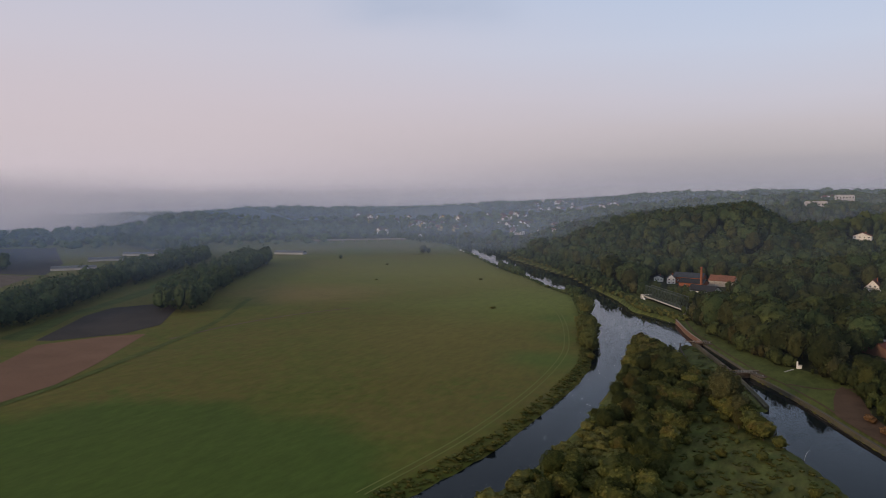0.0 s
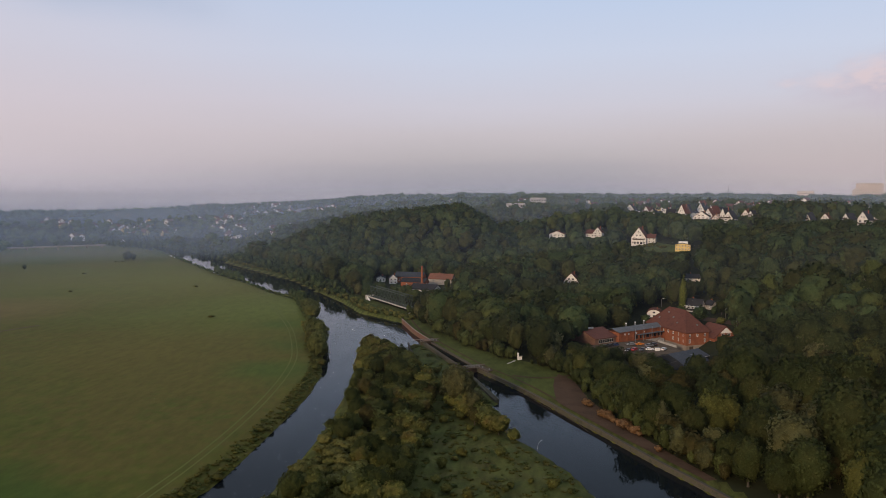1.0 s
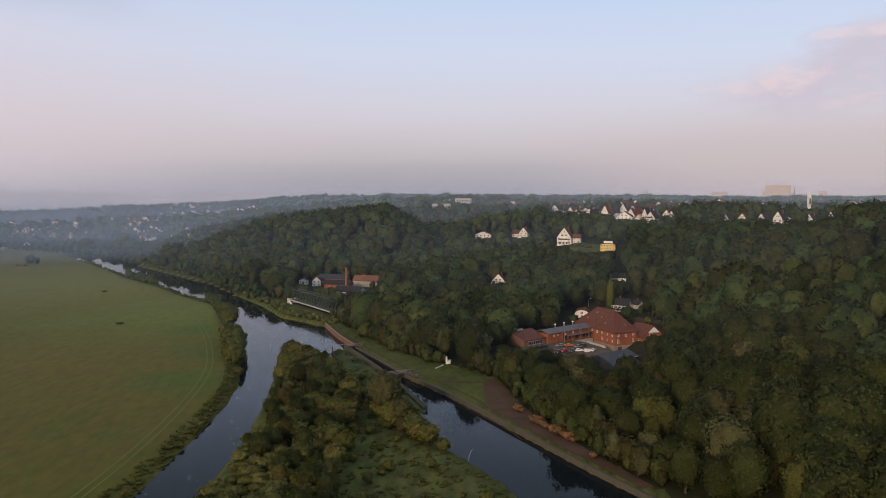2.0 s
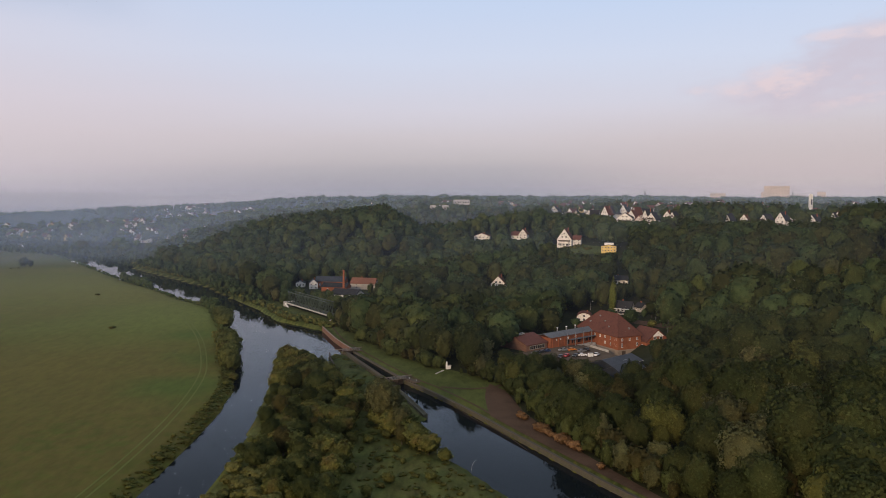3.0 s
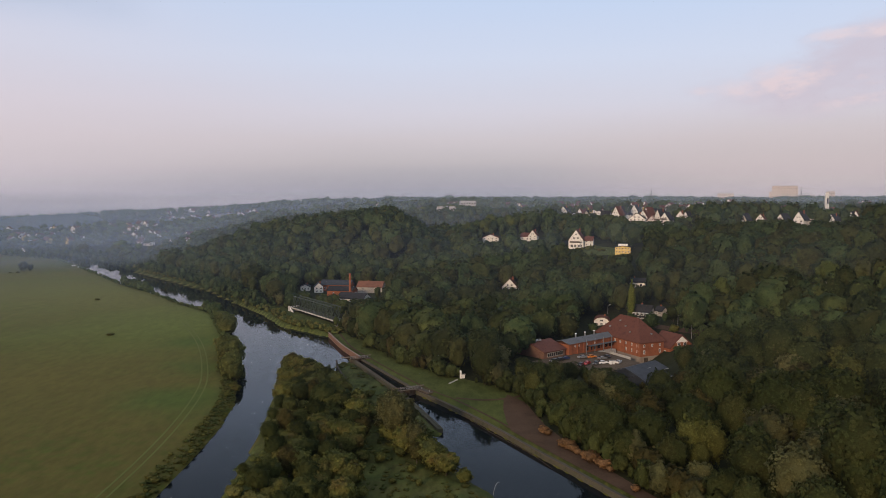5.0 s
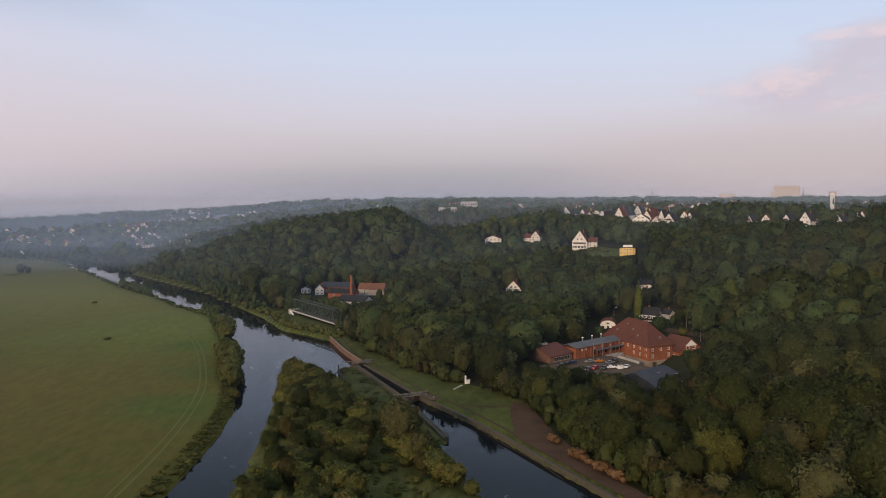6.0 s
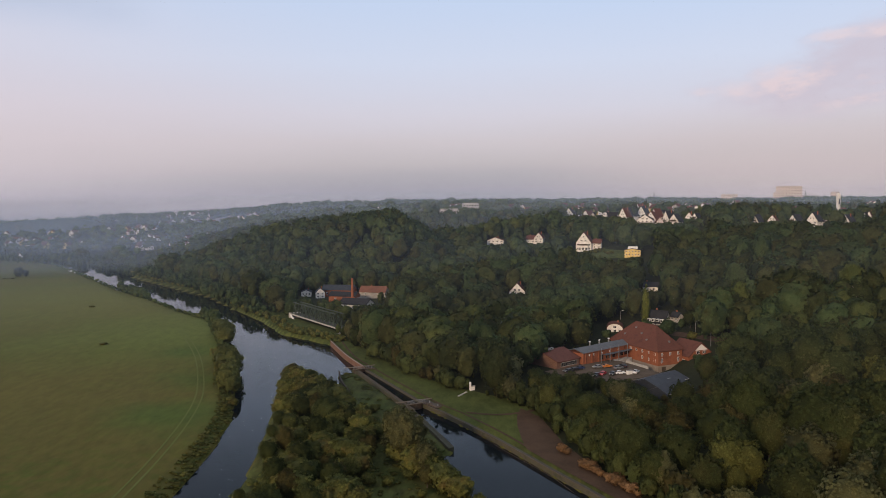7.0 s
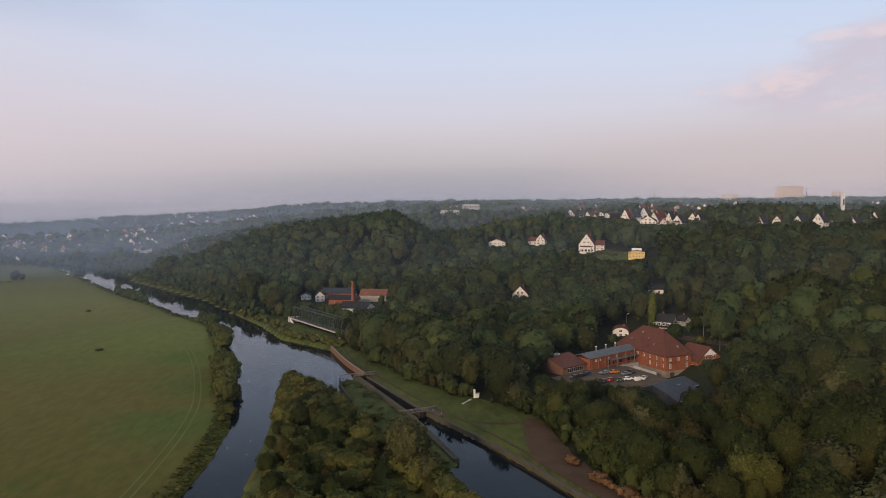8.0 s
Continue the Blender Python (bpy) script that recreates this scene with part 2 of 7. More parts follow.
def blend_patch(base, other, centre, radius, soft):
    """Mixes another plant cover, or a painted haze tone, into a ground material round a spot, with a ragged edge."""
    nt = base.node_tree
    link = nt.links.new
    geo = nt.nodes.new("ShaderNodeNewGeometry")
    off = nt.nodes.new("ShaderNodeVectorMath")
    off.operation = "SUBTRACT"
    off.inputs[1].default_value = centre
    link(geo.outputs["Position"], off.inputs[0])
    ln = nt.nodes.new("ShaderNodeVectorMath")
    ln.operation = "LENGTH"
    link(off.outputs[0], ln.inputs[0])
    no = nt.nodes.new("ShaderNodeTexNoise")
    no.inputs["Scale"].default_value, no.inputs["Detail"].default_value = 0.018, 6
    link(geo.outputs["Position"], no.inputs["Vector"])
    ad = nt.nodes.new("ShaderNodeMath")
    ad.operation = "MULTIPLY_ADD"
    ad.inputs[1].default_value = 70
    link(no.outputs[0], ad.inputs[0])
    link(ln.outputs["Value"], ad.inputs[2])
    mr = nt.nodes.new("ShaderNodeMapRange")
    mr.interpolation_type = "SMOOTHSTEP"
    mr.inputs[1].default_value, mr.inputs[2].default_value, mr.inputs[3].default_value, mr.inputs[4].default_value = radius + 35 - soft, radius + 35 + soft, 0.9, 0.0
    link(ad.outputs[0], mr.inputs[0])
    bs = nt.nodes["Principled BSDF"]
    mx = nt.nodes.new("ShaderNodeMix")
    mx.data_type = "RGBA"
    link(mr.outputs[0], mx.inputs[0])
    link(bs.inputs["Base Color"].links[0].from_socket, mx.inputs[6])
    mx.inputs[7].default_value = (*other, 1)
    link(mx.outputs[2], bs.inputs["Base Color"])


def mottle(m, amount):
    """Tufts and streaks: brightness at two small scales."""
    nt = m.node_tree
    link = nt.links.new
    geo = nt.nodes.new("ShaderNodeNewGeometry")
    mp = nt.nodes.new("ShaderNodeMapping")
    mp.inputs["Rotation"].default_value = (0, 0, 0.35)
    mp.inputs["Scale"].default_value = (1.0, 0.35, 1.0)
    link(geo.outputs["Position"], mp.inputs[0])
    a = nt.nodes.new("ShaderNodeTexNoise")
    a.inputs["Scale"].default_value, a.inputs["Detail"].default_value, a.inputs["Roughness"].default_value = 0.35, 6, 0.7
    link(mp.outputs[0], a.inputs["Vector"])
    r = nt.nodes.new("ShaderNodeMapRange")
    r.inputs[1].default_value, r.inputs[2].default_value, r.inputs[3].default_value, r.inputs[4].default_value = 0.3, 0.7, 1 - amount, 1 + amount
    link(a.outputs[0], r.inputs[0])
    bs = nt.nodes["Principled BSDF"]
    vm = nt.nodes.new("ShaderNodeVectorMath")
    vm.operation = "SCALE"
    link(bs.inputs["Base Color"].links[0].from_socket, vm.inputs[0])
    link(r.outputs[0], vm.inputs["Scale"])
    link(vm.outputs[0], bs.inputs["Base Color"])


blend_patch(MEADOW, (0.050, 0.082, 0.014), (-165, 85, 2), 88, 12)
blend_patch(MEADOW, (0.120, 0.104, 0.026), (-165, 330, 2), 50, 80)
blend_patch(MEADOW, (0.145, 0.100, 0.040), (-335, 425, 2), 45, 40)
blend_patch(MEADOW, (0.112, 0.138, 0.030), (-150, 460, 2), 70, 70)
# paler far meadow: haze and grazing sheen put into the grass colour
blend_patch(MEADOW, (0.150, 0.152, 0.044), (-300, 610, 2), 130, 190)
for spot in ((-101, 290, 2), (-114, 345, 2), (-132, 400, 2)):
    blend_patch(MEADOW, (0.070, 0.100, 0.020), spot, 13, 16)
mottle(MEADOW, 0.18)
ROUGH = mat("rough_damp_grass", [(0.043, 0.057, 0.015), (0.067, 0.076, 0.021), (0.074, 0.069, 0.024)], scale=0.12, fine=1.2, rough=0.9, bump=0.5, space="World", spec=0.1)
mottle(ROUGH, 0.5)
LAWN = mat("mown_grass", [(0.052, 0.066, 0.016), (0.080, 0.092, 0.024)], scale=0.08, fine=1.5, rough=0.9, bump=0.4, space="World", spec=0.1)
mottle(LAWN, 0.3)
TRODDEN = mat("trodden_pale_grass", [(0.105, 0.125, 0.034), (0.130, 0.145, 0.042)], scale=0.05, fine=0.8, rough=0.9, bump=0.3, space="World", spec=0.1)
FRESH = mat("fresh_green_field", [(0.056, 0.088, 0.020), (0.070, 0.100, 0.024)], scale=0.03, fine=0.6, rough=0.9, bump=0.3, space="World", spec=0.1)
PLOUGH = mat("ploughed_soil", [(0.13, 0.075, 0.048), (0.17, 0.10, 0.065)], scale=0.05, fine=1.2, rough=0.95, bump=0.6, space="World", spec=0.1)
FALLOW = mat("dark_fallow_soil", [(0.035, 0.032, 0.03), (0.06, 0.05, 0.045)], scale=0.04, fine=0.8, rough=0.95, bump=0.6, space="World", spec=0.1)
DIRT = mat("dirt_path", [(0.055, 0.036, 0.023), (0.095, 0.060, 0.040)], scale=0.15, fine=2.0, rough=0.95, bump=0.5, space="World", spec=0.1)
FOREST_FLOOR = mat("forest_floor", [(0.018, 0.022, 0.010), (0.034, 0.036, 0.016)], scale=0.06, fine=0.5, rough=0.95, bump=0.6, space="World", spec=0.1)
ASPHALT = mat("asphalt", [(0.05, 0.05, 0.052), (0.085, 0.083, 0.08)], scale=0.15, fine=3.0, rough=0.9, bump=0.3, space="World")
GRAVEL = mat("pale_gravel", [(0.085, 0.063, 0.044), (0.131, 0.098, 0.071)], scale=0.2, fine=3.0, rough=0.95, bump=0.3, space="World", spec=0.1)
LEAF = [leaf_mat("leaves_oak", [(0.026, 0.039, 0.013), (0.035, 0.050, 0.016), (0.046, 0.059, 0.019)]),
        leaf_mat("leaves_beech", [(0.026, 0.042, 0.013), (0.037, 0.053, 0.017), (0.050, 0.059, 0.020)]),
        leaf_mat("leaves_willow", [(0.048, 0.059, 0.026), (0.073, 0.085, 0.036), (0.087, 0.097, 0.043)]),
        leaf_mat("leaves_lime", [(0.049, 0.063, 0.017), (0.070, 0.083, 0.023)]),
        leaf_mat("leaves_turning", [(0.039, 0.046, 0.014), (0.053, 0.052, 0.018), (0.046, 0.054, 0.017)])]
POPLAR = leaf_mat("leaves_poplar", [(0.090, 0.125, 0.026), (0.120, 0.150, 0.034)])
ALDER = leaf_mat("leaves_alder", [(0.054, 0.072, 0.023), (0.084, 0.103, 0.033)])
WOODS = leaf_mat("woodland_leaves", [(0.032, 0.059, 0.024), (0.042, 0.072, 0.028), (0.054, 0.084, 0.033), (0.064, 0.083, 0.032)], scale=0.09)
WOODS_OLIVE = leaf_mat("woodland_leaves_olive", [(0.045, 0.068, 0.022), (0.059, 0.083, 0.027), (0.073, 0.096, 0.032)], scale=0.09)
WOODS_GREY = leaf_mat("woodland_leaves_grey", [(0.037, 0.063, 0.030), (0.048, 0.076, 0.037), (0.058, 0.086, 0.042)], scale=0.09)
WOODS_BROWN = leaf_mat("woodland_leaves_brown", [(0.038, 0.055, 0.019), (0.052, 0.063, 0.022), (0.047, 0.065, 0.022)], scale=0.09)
SCRUB = leaf_mat("scrub_leaves", [(0.059, 0.075, 0.022), (0.087, 0.103, 0.029), (0.098, 0.089, 0.030)], scale=0.16)
REED = leaf_mat("waterside_leaves", [(0.056, 0.067, 0.019), (0.083, 0.092, 0.027)], scale=0.3)
BROADLEAF = leaf_mat("butterbur_leaves", [(0.091, 0.107, 0.034), (0.127, 0.140, 0.049)], scale=0.3)
DRY = leaf_mat("dry_shrub_leaves", [(0.132, 0.089, 0.043), (0.190, 0.132, 0.069)], scale=0.3)
BARK = mat("bark", [(0.05, 0.042, 0.033), (0.10, 0.085, 0.065)], scale=1.5, fine=8, rough=0.95, bump=0.8)
PALE_BARK = mat("pale_bark", [(0.30, 0.26, 0.21), (0.42, 0.38, 0.32)], scale=1.5, fine=8, rough=0.9, bump=0.5)
BRICK = mat("red_brick", [(0.171, 0.055, 0.028), (0.261, 0.091, 0.044), (0.211, 0.069, 0.034)], scale=0.35, fine=4.5, rough=0.88, bump=0.5)
STONE = mat("weathered_stone", [(0.19, 0.155, 0.125), (0.30, 0.25, 0.205)], scale=0.3, fine=2.5, rough=0.92, bump=0.6)
QUAY = mat("old_quay_masonry", [(0.119, 0.059, 0.041), (0.182, 0.102, 0.072), (0.147, 0.081, 0.059)], scale=0.25, fine=2.2, rough=0.92, bump=0.6)
COPING = mat("worn_coping_stone", [(0.062, 0.050, 0.038), (0.105, 0.084, 0.066)], scale=0.3, fine=2.5, rough=0.92, bump=0.6)
GREY_RENDER = mat("dull_grey_render", [(0.27, 0.25, 0.22), (0.40, 0.37, 0.33)], scale=0.3, fine=3, rough=0.9, bump=0.2)
MOSS = mat("mossy_masonry", [(0.045, 0.048, 0.028), (0.085, 0.076, 0.055), (0.060, 0.066, 0.030)], scale=0.4, fine=3, rough=0.95, bump=0.6)
CONCRETE = mat("pale_concrete", [(0.34, 0.32, 0.30), (0.46, 0.44, 0.41)], scale=0.4, fine=4, rough=0.9, bump=0.3)
PLASTER = mat("white_render", [(0.62, 0.59, 0.54), (0.76, 0.73, 0.68)], scale=0.25, fine=3, rough=0.85, bump=0.15, spread=0.08)
CREAM = mat("yellow_render", [(0.60, 0.44, 0.15), (0.70, 0.52, 0.20)], scale=0.3, fine=3, rough=0.85, bump=0.15)
ROSY = mat("pinkish_render", [(0.550, 0.464, 0.430), (0.619, 0.533, 0.490)], scale=0.3, fine=3, rough=0.85, bump=0.15)
TILE = mat("dark_red_roof_tiles", [(0.068, 0.025, 0.017), (0.112, 0.040, 0.025), (0.088, 0.032, 0.021)], scale=0.4, fine=3.5, rough=0.8, bump=0.6)
RED_TILE = mat("dull_red_roof_tiles", [(0.086, 0.031, 0.022), (0.129, 0.047, 0.033)], scale=0.4, fine=3.5, rough=0.8, bump=0.6)
ORANGE_TILE = mat("orange_roof_tiles", [(0.133, 0.056, 0.034), (0.195, 0.083, 0.049)], scale=0.4, fine=3.5, rough=0.8, bump=0.5)
DARK_SLATE = mat("black_slate_roofing", [(0.014, 0.014, 0.016), (0.026, 0.025, 0.027)], scale=0.3, fine=3.0, rough=0.85, bump=0.4, spread=0.15)
SLATE = mat("slate_roofing", [(0.022, 0.026, 0.034), (0.042, 0.047, 0.058)], scale=0.3, fine=3.0, rough=0.6, bump=0.4, spread=0.15)
FELT = mat("grey_roofing_felt", [(0.075, 0.08, 0.09), (0.12, 0.125, 0.135)], scale=0.3, fine=2.0, rough=0.7, bump=0.3)
TIMBER = mat("dark_timber", [(0.045, 0.032, 0.024), (0.085, 0.062, 0.045)], scale=1, fine=8, rough=0.85, bump=0.4)
WOOD = mat("grey_weathered_wood", [(0.10, 0.082, 0.065), (0.165, 0.14, 0.115)], scale=0.8, fine=8, rough=0.9, bump=0.4)
WHITE = mat("white_paint", [(0.74, 0.73, 0.70), (0.82, 0.81, 0.79)], scale=0.5, fine=5, rough=0.6, bump=0.05)
GREEN_STEEL = mat("green_painted_steel", [(0.035, 0.050, 0.035), (0.06, 0.075, 0.052)], scale=0.5, fine=4, rough=0.6, bump=0.2)
STEEL = mat("grey_steel", [(0.18, 0.18, 0.18), (0.26, 0.26, 0.26)], scale=1, fine=6, rough=0.5, bump=0.1, metal=0.4)
RUBBER = mat("black_rubber", [(0.012, 0.012, 0.012), (0.02, 0.02, 0.02)], scale=2, fine=10, rough=0.85, bump=0.1)
PAINTS = {n: mat("car_paint_" + n, [c, tuple(v * 1.08 for v in c)], scale=0.5, fine=6, rough=0.3, bump=0, spec=0.5)
          for n, c in (("white", (0.72, 0.72, 0.72)), ("red", (0.38, 0.03, 0.03)), ("black", (0.02, 0.02, 0.022)), ("blue", (0.02, 0.035, 0.09)), ("grey", (0.16, 0.165, 0.17)), ("orange", (0.5, 0.16, 0.02)))}


# ---- mesh helpers ----
def mesh_from(name, verts, faces, materials, smooth_faces=False, normals=None, index=None):
    """A mesh from arrays: verts (n, 3) and faces (m, k)."""
    me = bpy.data.meshes.new(name)
    verts, faces = np.asarray(verts, np.float32), np.asarray(faces, np.int32)
    k = faces.shape[1]
    me.vertices.add(len(verts))
    me.vertices.foreach_set("co", verts.ravel())
    me.loops.add(faces.size)
    me.loops.foreach_set("vertex_index", faces.ravel())
    me.polygons.add(len(faces))
    me.polygons.foreach_set("loop_start", np.arange(0, faces.size, k, dtype=np.int32))
    me.polygons.foreach_set("loop_total", np.full(len(faces), k, np.int32))
    if smooth_faces:
        me.polygons.foreach_set("use_smooth", np.ones(len(faces), bool))
    me.update(calc_edges=True)
    me.validate()
    for m in materials:
        me.materials.append(m)
    if index is not None:
        me.polygons.foreach_set("material_index", np.asarray(index, np.int32))
    if normals is not None:
        me.polygons.foreach_set("use_smooth", np.ones(len(faces), bool))
        me.normals_split_custom_set_from_vertices(np.asarray(normals, np.float32))
    return me


def part(name, bm, material, parent=None, label="", m=None):
    """Links a bmesh as one mesh object, under a thing or a part."""
    me = bpy.data.meshes.new(name)
    bmesh.ops.recalc_face_normals(bm, faces=bm.faces)
    bm.to_mesh(me)
    bm.free()
    me.materials.append(material)
    return linked(name, me, parent, label, m)


def linked(name, me, parent=None, label="", m=None):
    ob = new(name, me)
    if parent is not None:
        ob.parent = parent
    if m is not None:
        ob.matrix_basis = m
    return tagged(ob, label)


def thing(name, m, label, category, group="", kind=""):
    ob = new(name)
    ob.matrix_basis = m
    return tagged(ob, label, category, group, kind)


def box(bm, x0, x1, y0, y1, z0, z1, bevel=0.0):
    r = bmesh.ops.create_cube(bm, size=1, matrix=Matrix.Translation(((x0 + x1) / 2, (y0 + y1) / 2, (z0 + z1) / 2)) @ Matrix.Diagonal((x1 - x0, y1 - y0, z1 - z0, 1)))
    if bevel:
        edges = list({e for v in r["verts"] for e in v.link_edges})
        bmesh.ops.bevel(bm, geom=edges, offset=bevel, segments=1, affect="EDGES")
    return bm


def boxed(*a, **k):
    return box(bmesh.new(), *a, **k)


def beam(bm, a, b, w, h=None):
    """A bar of square section from a to b."""
    a, b = Vector(a), Vector(b)
    d = b - a
    rot = d.to_track_quat("X", "Z").to_matrix().to_4x4()
    bmesh.ops.create_cube(bm, size=1, matrix=Matrix.Translation((a + b) / 2) @ rot @ Matrix.Diagonal((d.length, w, h or w, 1)))
    return bm


def tube(bm, x, y, z0, z1, r0, r1, n=10):
    bmesh.ops.create_cone(bm, cap_ends=True, segments=n, radius1=r0, radius2=r1, depth=z1 - z0, matrix=Matrix.Translation((x, y, (z0 + z1) / 2)))
    return bm


def prism(bm, outline, axis_from, axis_to):
    """Outline of (x, z) pairs drawn out along y."""
    lo = [bm.verts.new((x, axis_from, z)) for x, z in outline]
    hi = [bm.verts.new((x, axis_to, z)) for x, z in outline]
    n = len(outline)
    bm.faces.new(lo)
    bm.faces.new(hi[::-1])
    for i in range(n):
        bm.faces.new((lo[i], hi[i], hi[(i + 1) % n], lo[(i + 1) % n]))
    return bm


def gz(x, y):
    return float(ground_z(np.array([x]), np.array([y]))[0])

# ---- the lie of the land ----
# banks of the river, from the weir reach up the valley
LEFT_BANK = [(-112, -300), (-98, 0), (-90, 60), (-83, 123), (-78, 153), (-75.5, 177), (-75, 229), (-76, 260), (-79, 290), (-86, 320), (-99, 365), (-112, 410), (-130, 459),
             (-149, 506), (-182, 544), (-221, 601), (-278, 673), (-334, 753), (-375, 813), (-455, 922), (-560, 1030), (-700, 1130), (-1000, 1250)]
RIGHT_BANK = [(-990, 1290), (-690, 1165), (-540, 1070), (-428, 960), (-345, 845), (-298, 766), (-246, 700), (-200, 645), (-172, 597), (-140, 540), (-115, 497), (-96, 457), (-80, 441),
              (-64, 424), (-52, 389), (-41, 363), (-15, 308), (-2.5, 287), (8.5, 267), (16, 252), (23.5, 236), (30, 223), (43, 196), (51.5, 180), (66, 150), (80, 120), (97, 80), (127, 0), (182, -300)]
ISLAND = [(-92, -300), (-78, 0), (-72, 60), (-69, 100), (-64, 132), (-60, 160), (-58.5, 186), (-58.5, 215), (-61, 250), (-64, 280), (-70, 318), (-75, 348), (-74, 361), (-67, 352), (-60, 343), (-52, 330),
          (-44.5, 314), (-43, 322), (-46, 332), (-49.5, 345), (-51.5, 356), (-45.6, 360.4), (-43.1, 356.9), (-17.1, 295.4), (-10.5, 276), (-4, 256), (-5.5, 251), (-10, 252), (-4, 232), (2, 216), (8, 206), (17, 188), (26, 160), (40, 120), (58, 80), (85, 0), (140, -300)]


def poly_distance(px, py, line, closed=False):
    """Distance from points to a polyline."""
    pts = np.asarray(line, float)
    if closed:
        pts = np.vstack([pts, pts[:1]])
    best = np.full(px.shape, 1e18)
    for (ax, ay), (bx, by) in zip(pts[:-1], pts[1:]):
        dx, dy = bx - ax, by - ay
        u = np.clip(((px - ax) * dx + (py - ay) * dy) / (dx * dx + dy * dy), 0, 1)
        best = np.minimum(best, (px - ax - u * dx) ** 2 + (py - ay - u * dy) ** 2)
    return np.sqrt(best)


def inside(px, py, poly):
    pts = np.asarray(poly, float)
    res = np.zeros(px.shape, bool)
    for (ax, ay), (bx, by) in zip(pts, np.roll(pts, -1, axis=0)):
        if ay == by:
            continue
        cross = ((ay > py) != (by > py)) & (px < (bx - ax) * (py - ay) / (by - ay) + ax)
        res ^= cross
    return res


RIVER = LEFT_BANK + RIGHT_BANK
EAST_SIDE = [(5000, -300), (5000, 9000), (-6000, 9000), (-4000, 2200)] + RIGHT_BANK


def smooth(a, b, v):
    u = np.clip((v - a) / (b - a), 0, 1)
    return u * u * (3 - 2 * u)


def waves(x, y, s):
    """Gentle unevenness."""
    return (np.sin(x / s + 1.3) * np.cos(y / s * 0.83 - 0.4) + 0.5 * np.sin(x / s * 2.3 - y / s * 1.7 + 2.1) + 0.3 * np.cos(x / s * 4.1 + y / s * 3.3)) / 1.8


YARD_LEVEL = [(30, 342), (46, 332), (62, 322), (88, 346), (80, 376), (52, 380), (32, 366)]


def ground_z(x, y):
    x, y = np.asarray(x, float), np.asarray(y, float)
    east = inside(x, y, EAST_SIDE)
    d_right = poly_distance(x, y, RIGHT_BANK)
    s = np.where(east, d_right, 0)
    r = np.hypot(x, y)
    az = np.degrees(np.arctan2(x, y))
    reach = 345 + 0.28 * np.maximum(y - 350, 0)
    hill = 49 * smooth(0, 1, (s - 78) / (reach - 78)) * smooth(-27, -7, az)
    hill = hill * (1 + 0.10 * waves(x, y, 95) * smooth(90, 200, s)) + 9 * smooth(900, 2300, r) * smooth(-14, 2, az) * east
    bluff = 45 * smooth(10, 115, s) * smooth(618, 715, y) * np.interp(az, [-22, -19, -16, -12, -8, -4, 1.5], [0, 0.12, 0.45, 0.70, 0.85, 0.97, 0])
    brow = 46 * smooth(815, 905, y) * smooth(140, 300, s) * np.interp(az, [-7, -3, 8, 13], [0, 1, 1, 0])
    bluff = np.maximum(bluff, brow)
    hill = np.maximum(hill, bluff) + 2.5 * waves(x, y, 48) * smooth(0, 25, np.minimum(hill, bluff))
    bank = np.where(east, 1.75 + 0.65 * smooth(6, 40, s), 1.9)
    z = bank + hill + 0.25 * waves(x, y, 37) * smooth(15, 60, poly_distance(x, y, LEFT_BANK))
    # the works yard, cut level into the slope
    yard = np.interp(x + 0.46 * (y - 355), [50, 73, 79], [5.0, 4.4, 0.7])
    w = np.where(inside(x, y, YARD_LEVEL), 1, 1 - smooth(0, 15, poly_distance(x, y, YARD_LEVEL, True)))
    z = z * (1 - w) + yard * w
    # ridge across the valley, shaped to fit the camera's view: it comes nearer and sinks towards the west
    crest = np.interp(az, [-62, -57, -53, -50, -47, -43, -38, -30, -27, -23, -18, -15, -10, 0], [0, 0, 3, 11, 22, 25, 22, 20, 25, 30, 21, 14, 7, 0])
    far = np.interp(az, [-50, -40], [1270.0, 1900.0])
    wide = np.interp(az, [-50, -40], [170.0, 430.0])
    z = z + (crest + 3 * waves(x, y, 210) * smooth(-58, -44, az)) * np.exp(-((r - far) / wide) ** 2) * (az < 30)
    z = z + 2 * smooth(1050, 1900, r) * smooth(-40, -20, az) * (1 - smooth(-12, 0, az))
    # the island is a little lower, rough
    isl = inside(x, y, ISLAND)
    z = np.where(isl, 1.3 + 0.35 * waves(x, y, 9), z)
    wet = inside(x, y, RIVER) & ~isl
    edge = np.minimum(np.minimum(poly_distance(x, y, LEFT_BANK), d_right), poly_distance(x, y, ISLAND, True))
    z = np.where(wet, -0.15 - 1.8 * smooth(0, 6, edge), 0.25 + (z - 0.25) * np.where(isl, smooth(-0.5, 5, edge), np.where(d_right < 12, smooth(-1.5, 1.5, edge), smooth(-0.5, 7, edge))))
    return z

# ---- ground, water, fields ----
def steps(marks):
    """Grid lines: (from, to, spacing) runs."""
    out = []
    for a, b, d in marks:
        out += list(np.arange(a, b, d))
    return np.array(out + [marks[-1][1]], float)


TREE_EDGE = [(-300, 800), (-236, 716), (-190, 655), (-150, 590), (-122, 540), (-92, 488), (-66, 447), (-48, 405), (-28, 362), (-11, 332), (5, 314), (20, 298), (25.5, 280), (29, 256), (35.5, 230), (46, 203),
             (56, 181), (78, 140), (104, 90), (138, 10), (205, -300)]
WOOD_AREA = [(5000, -300), (5000, 9000), (-6000, 9000), (-4000, 2200), (-990, 1300), (-540, 1085)] + TREE_EDGE


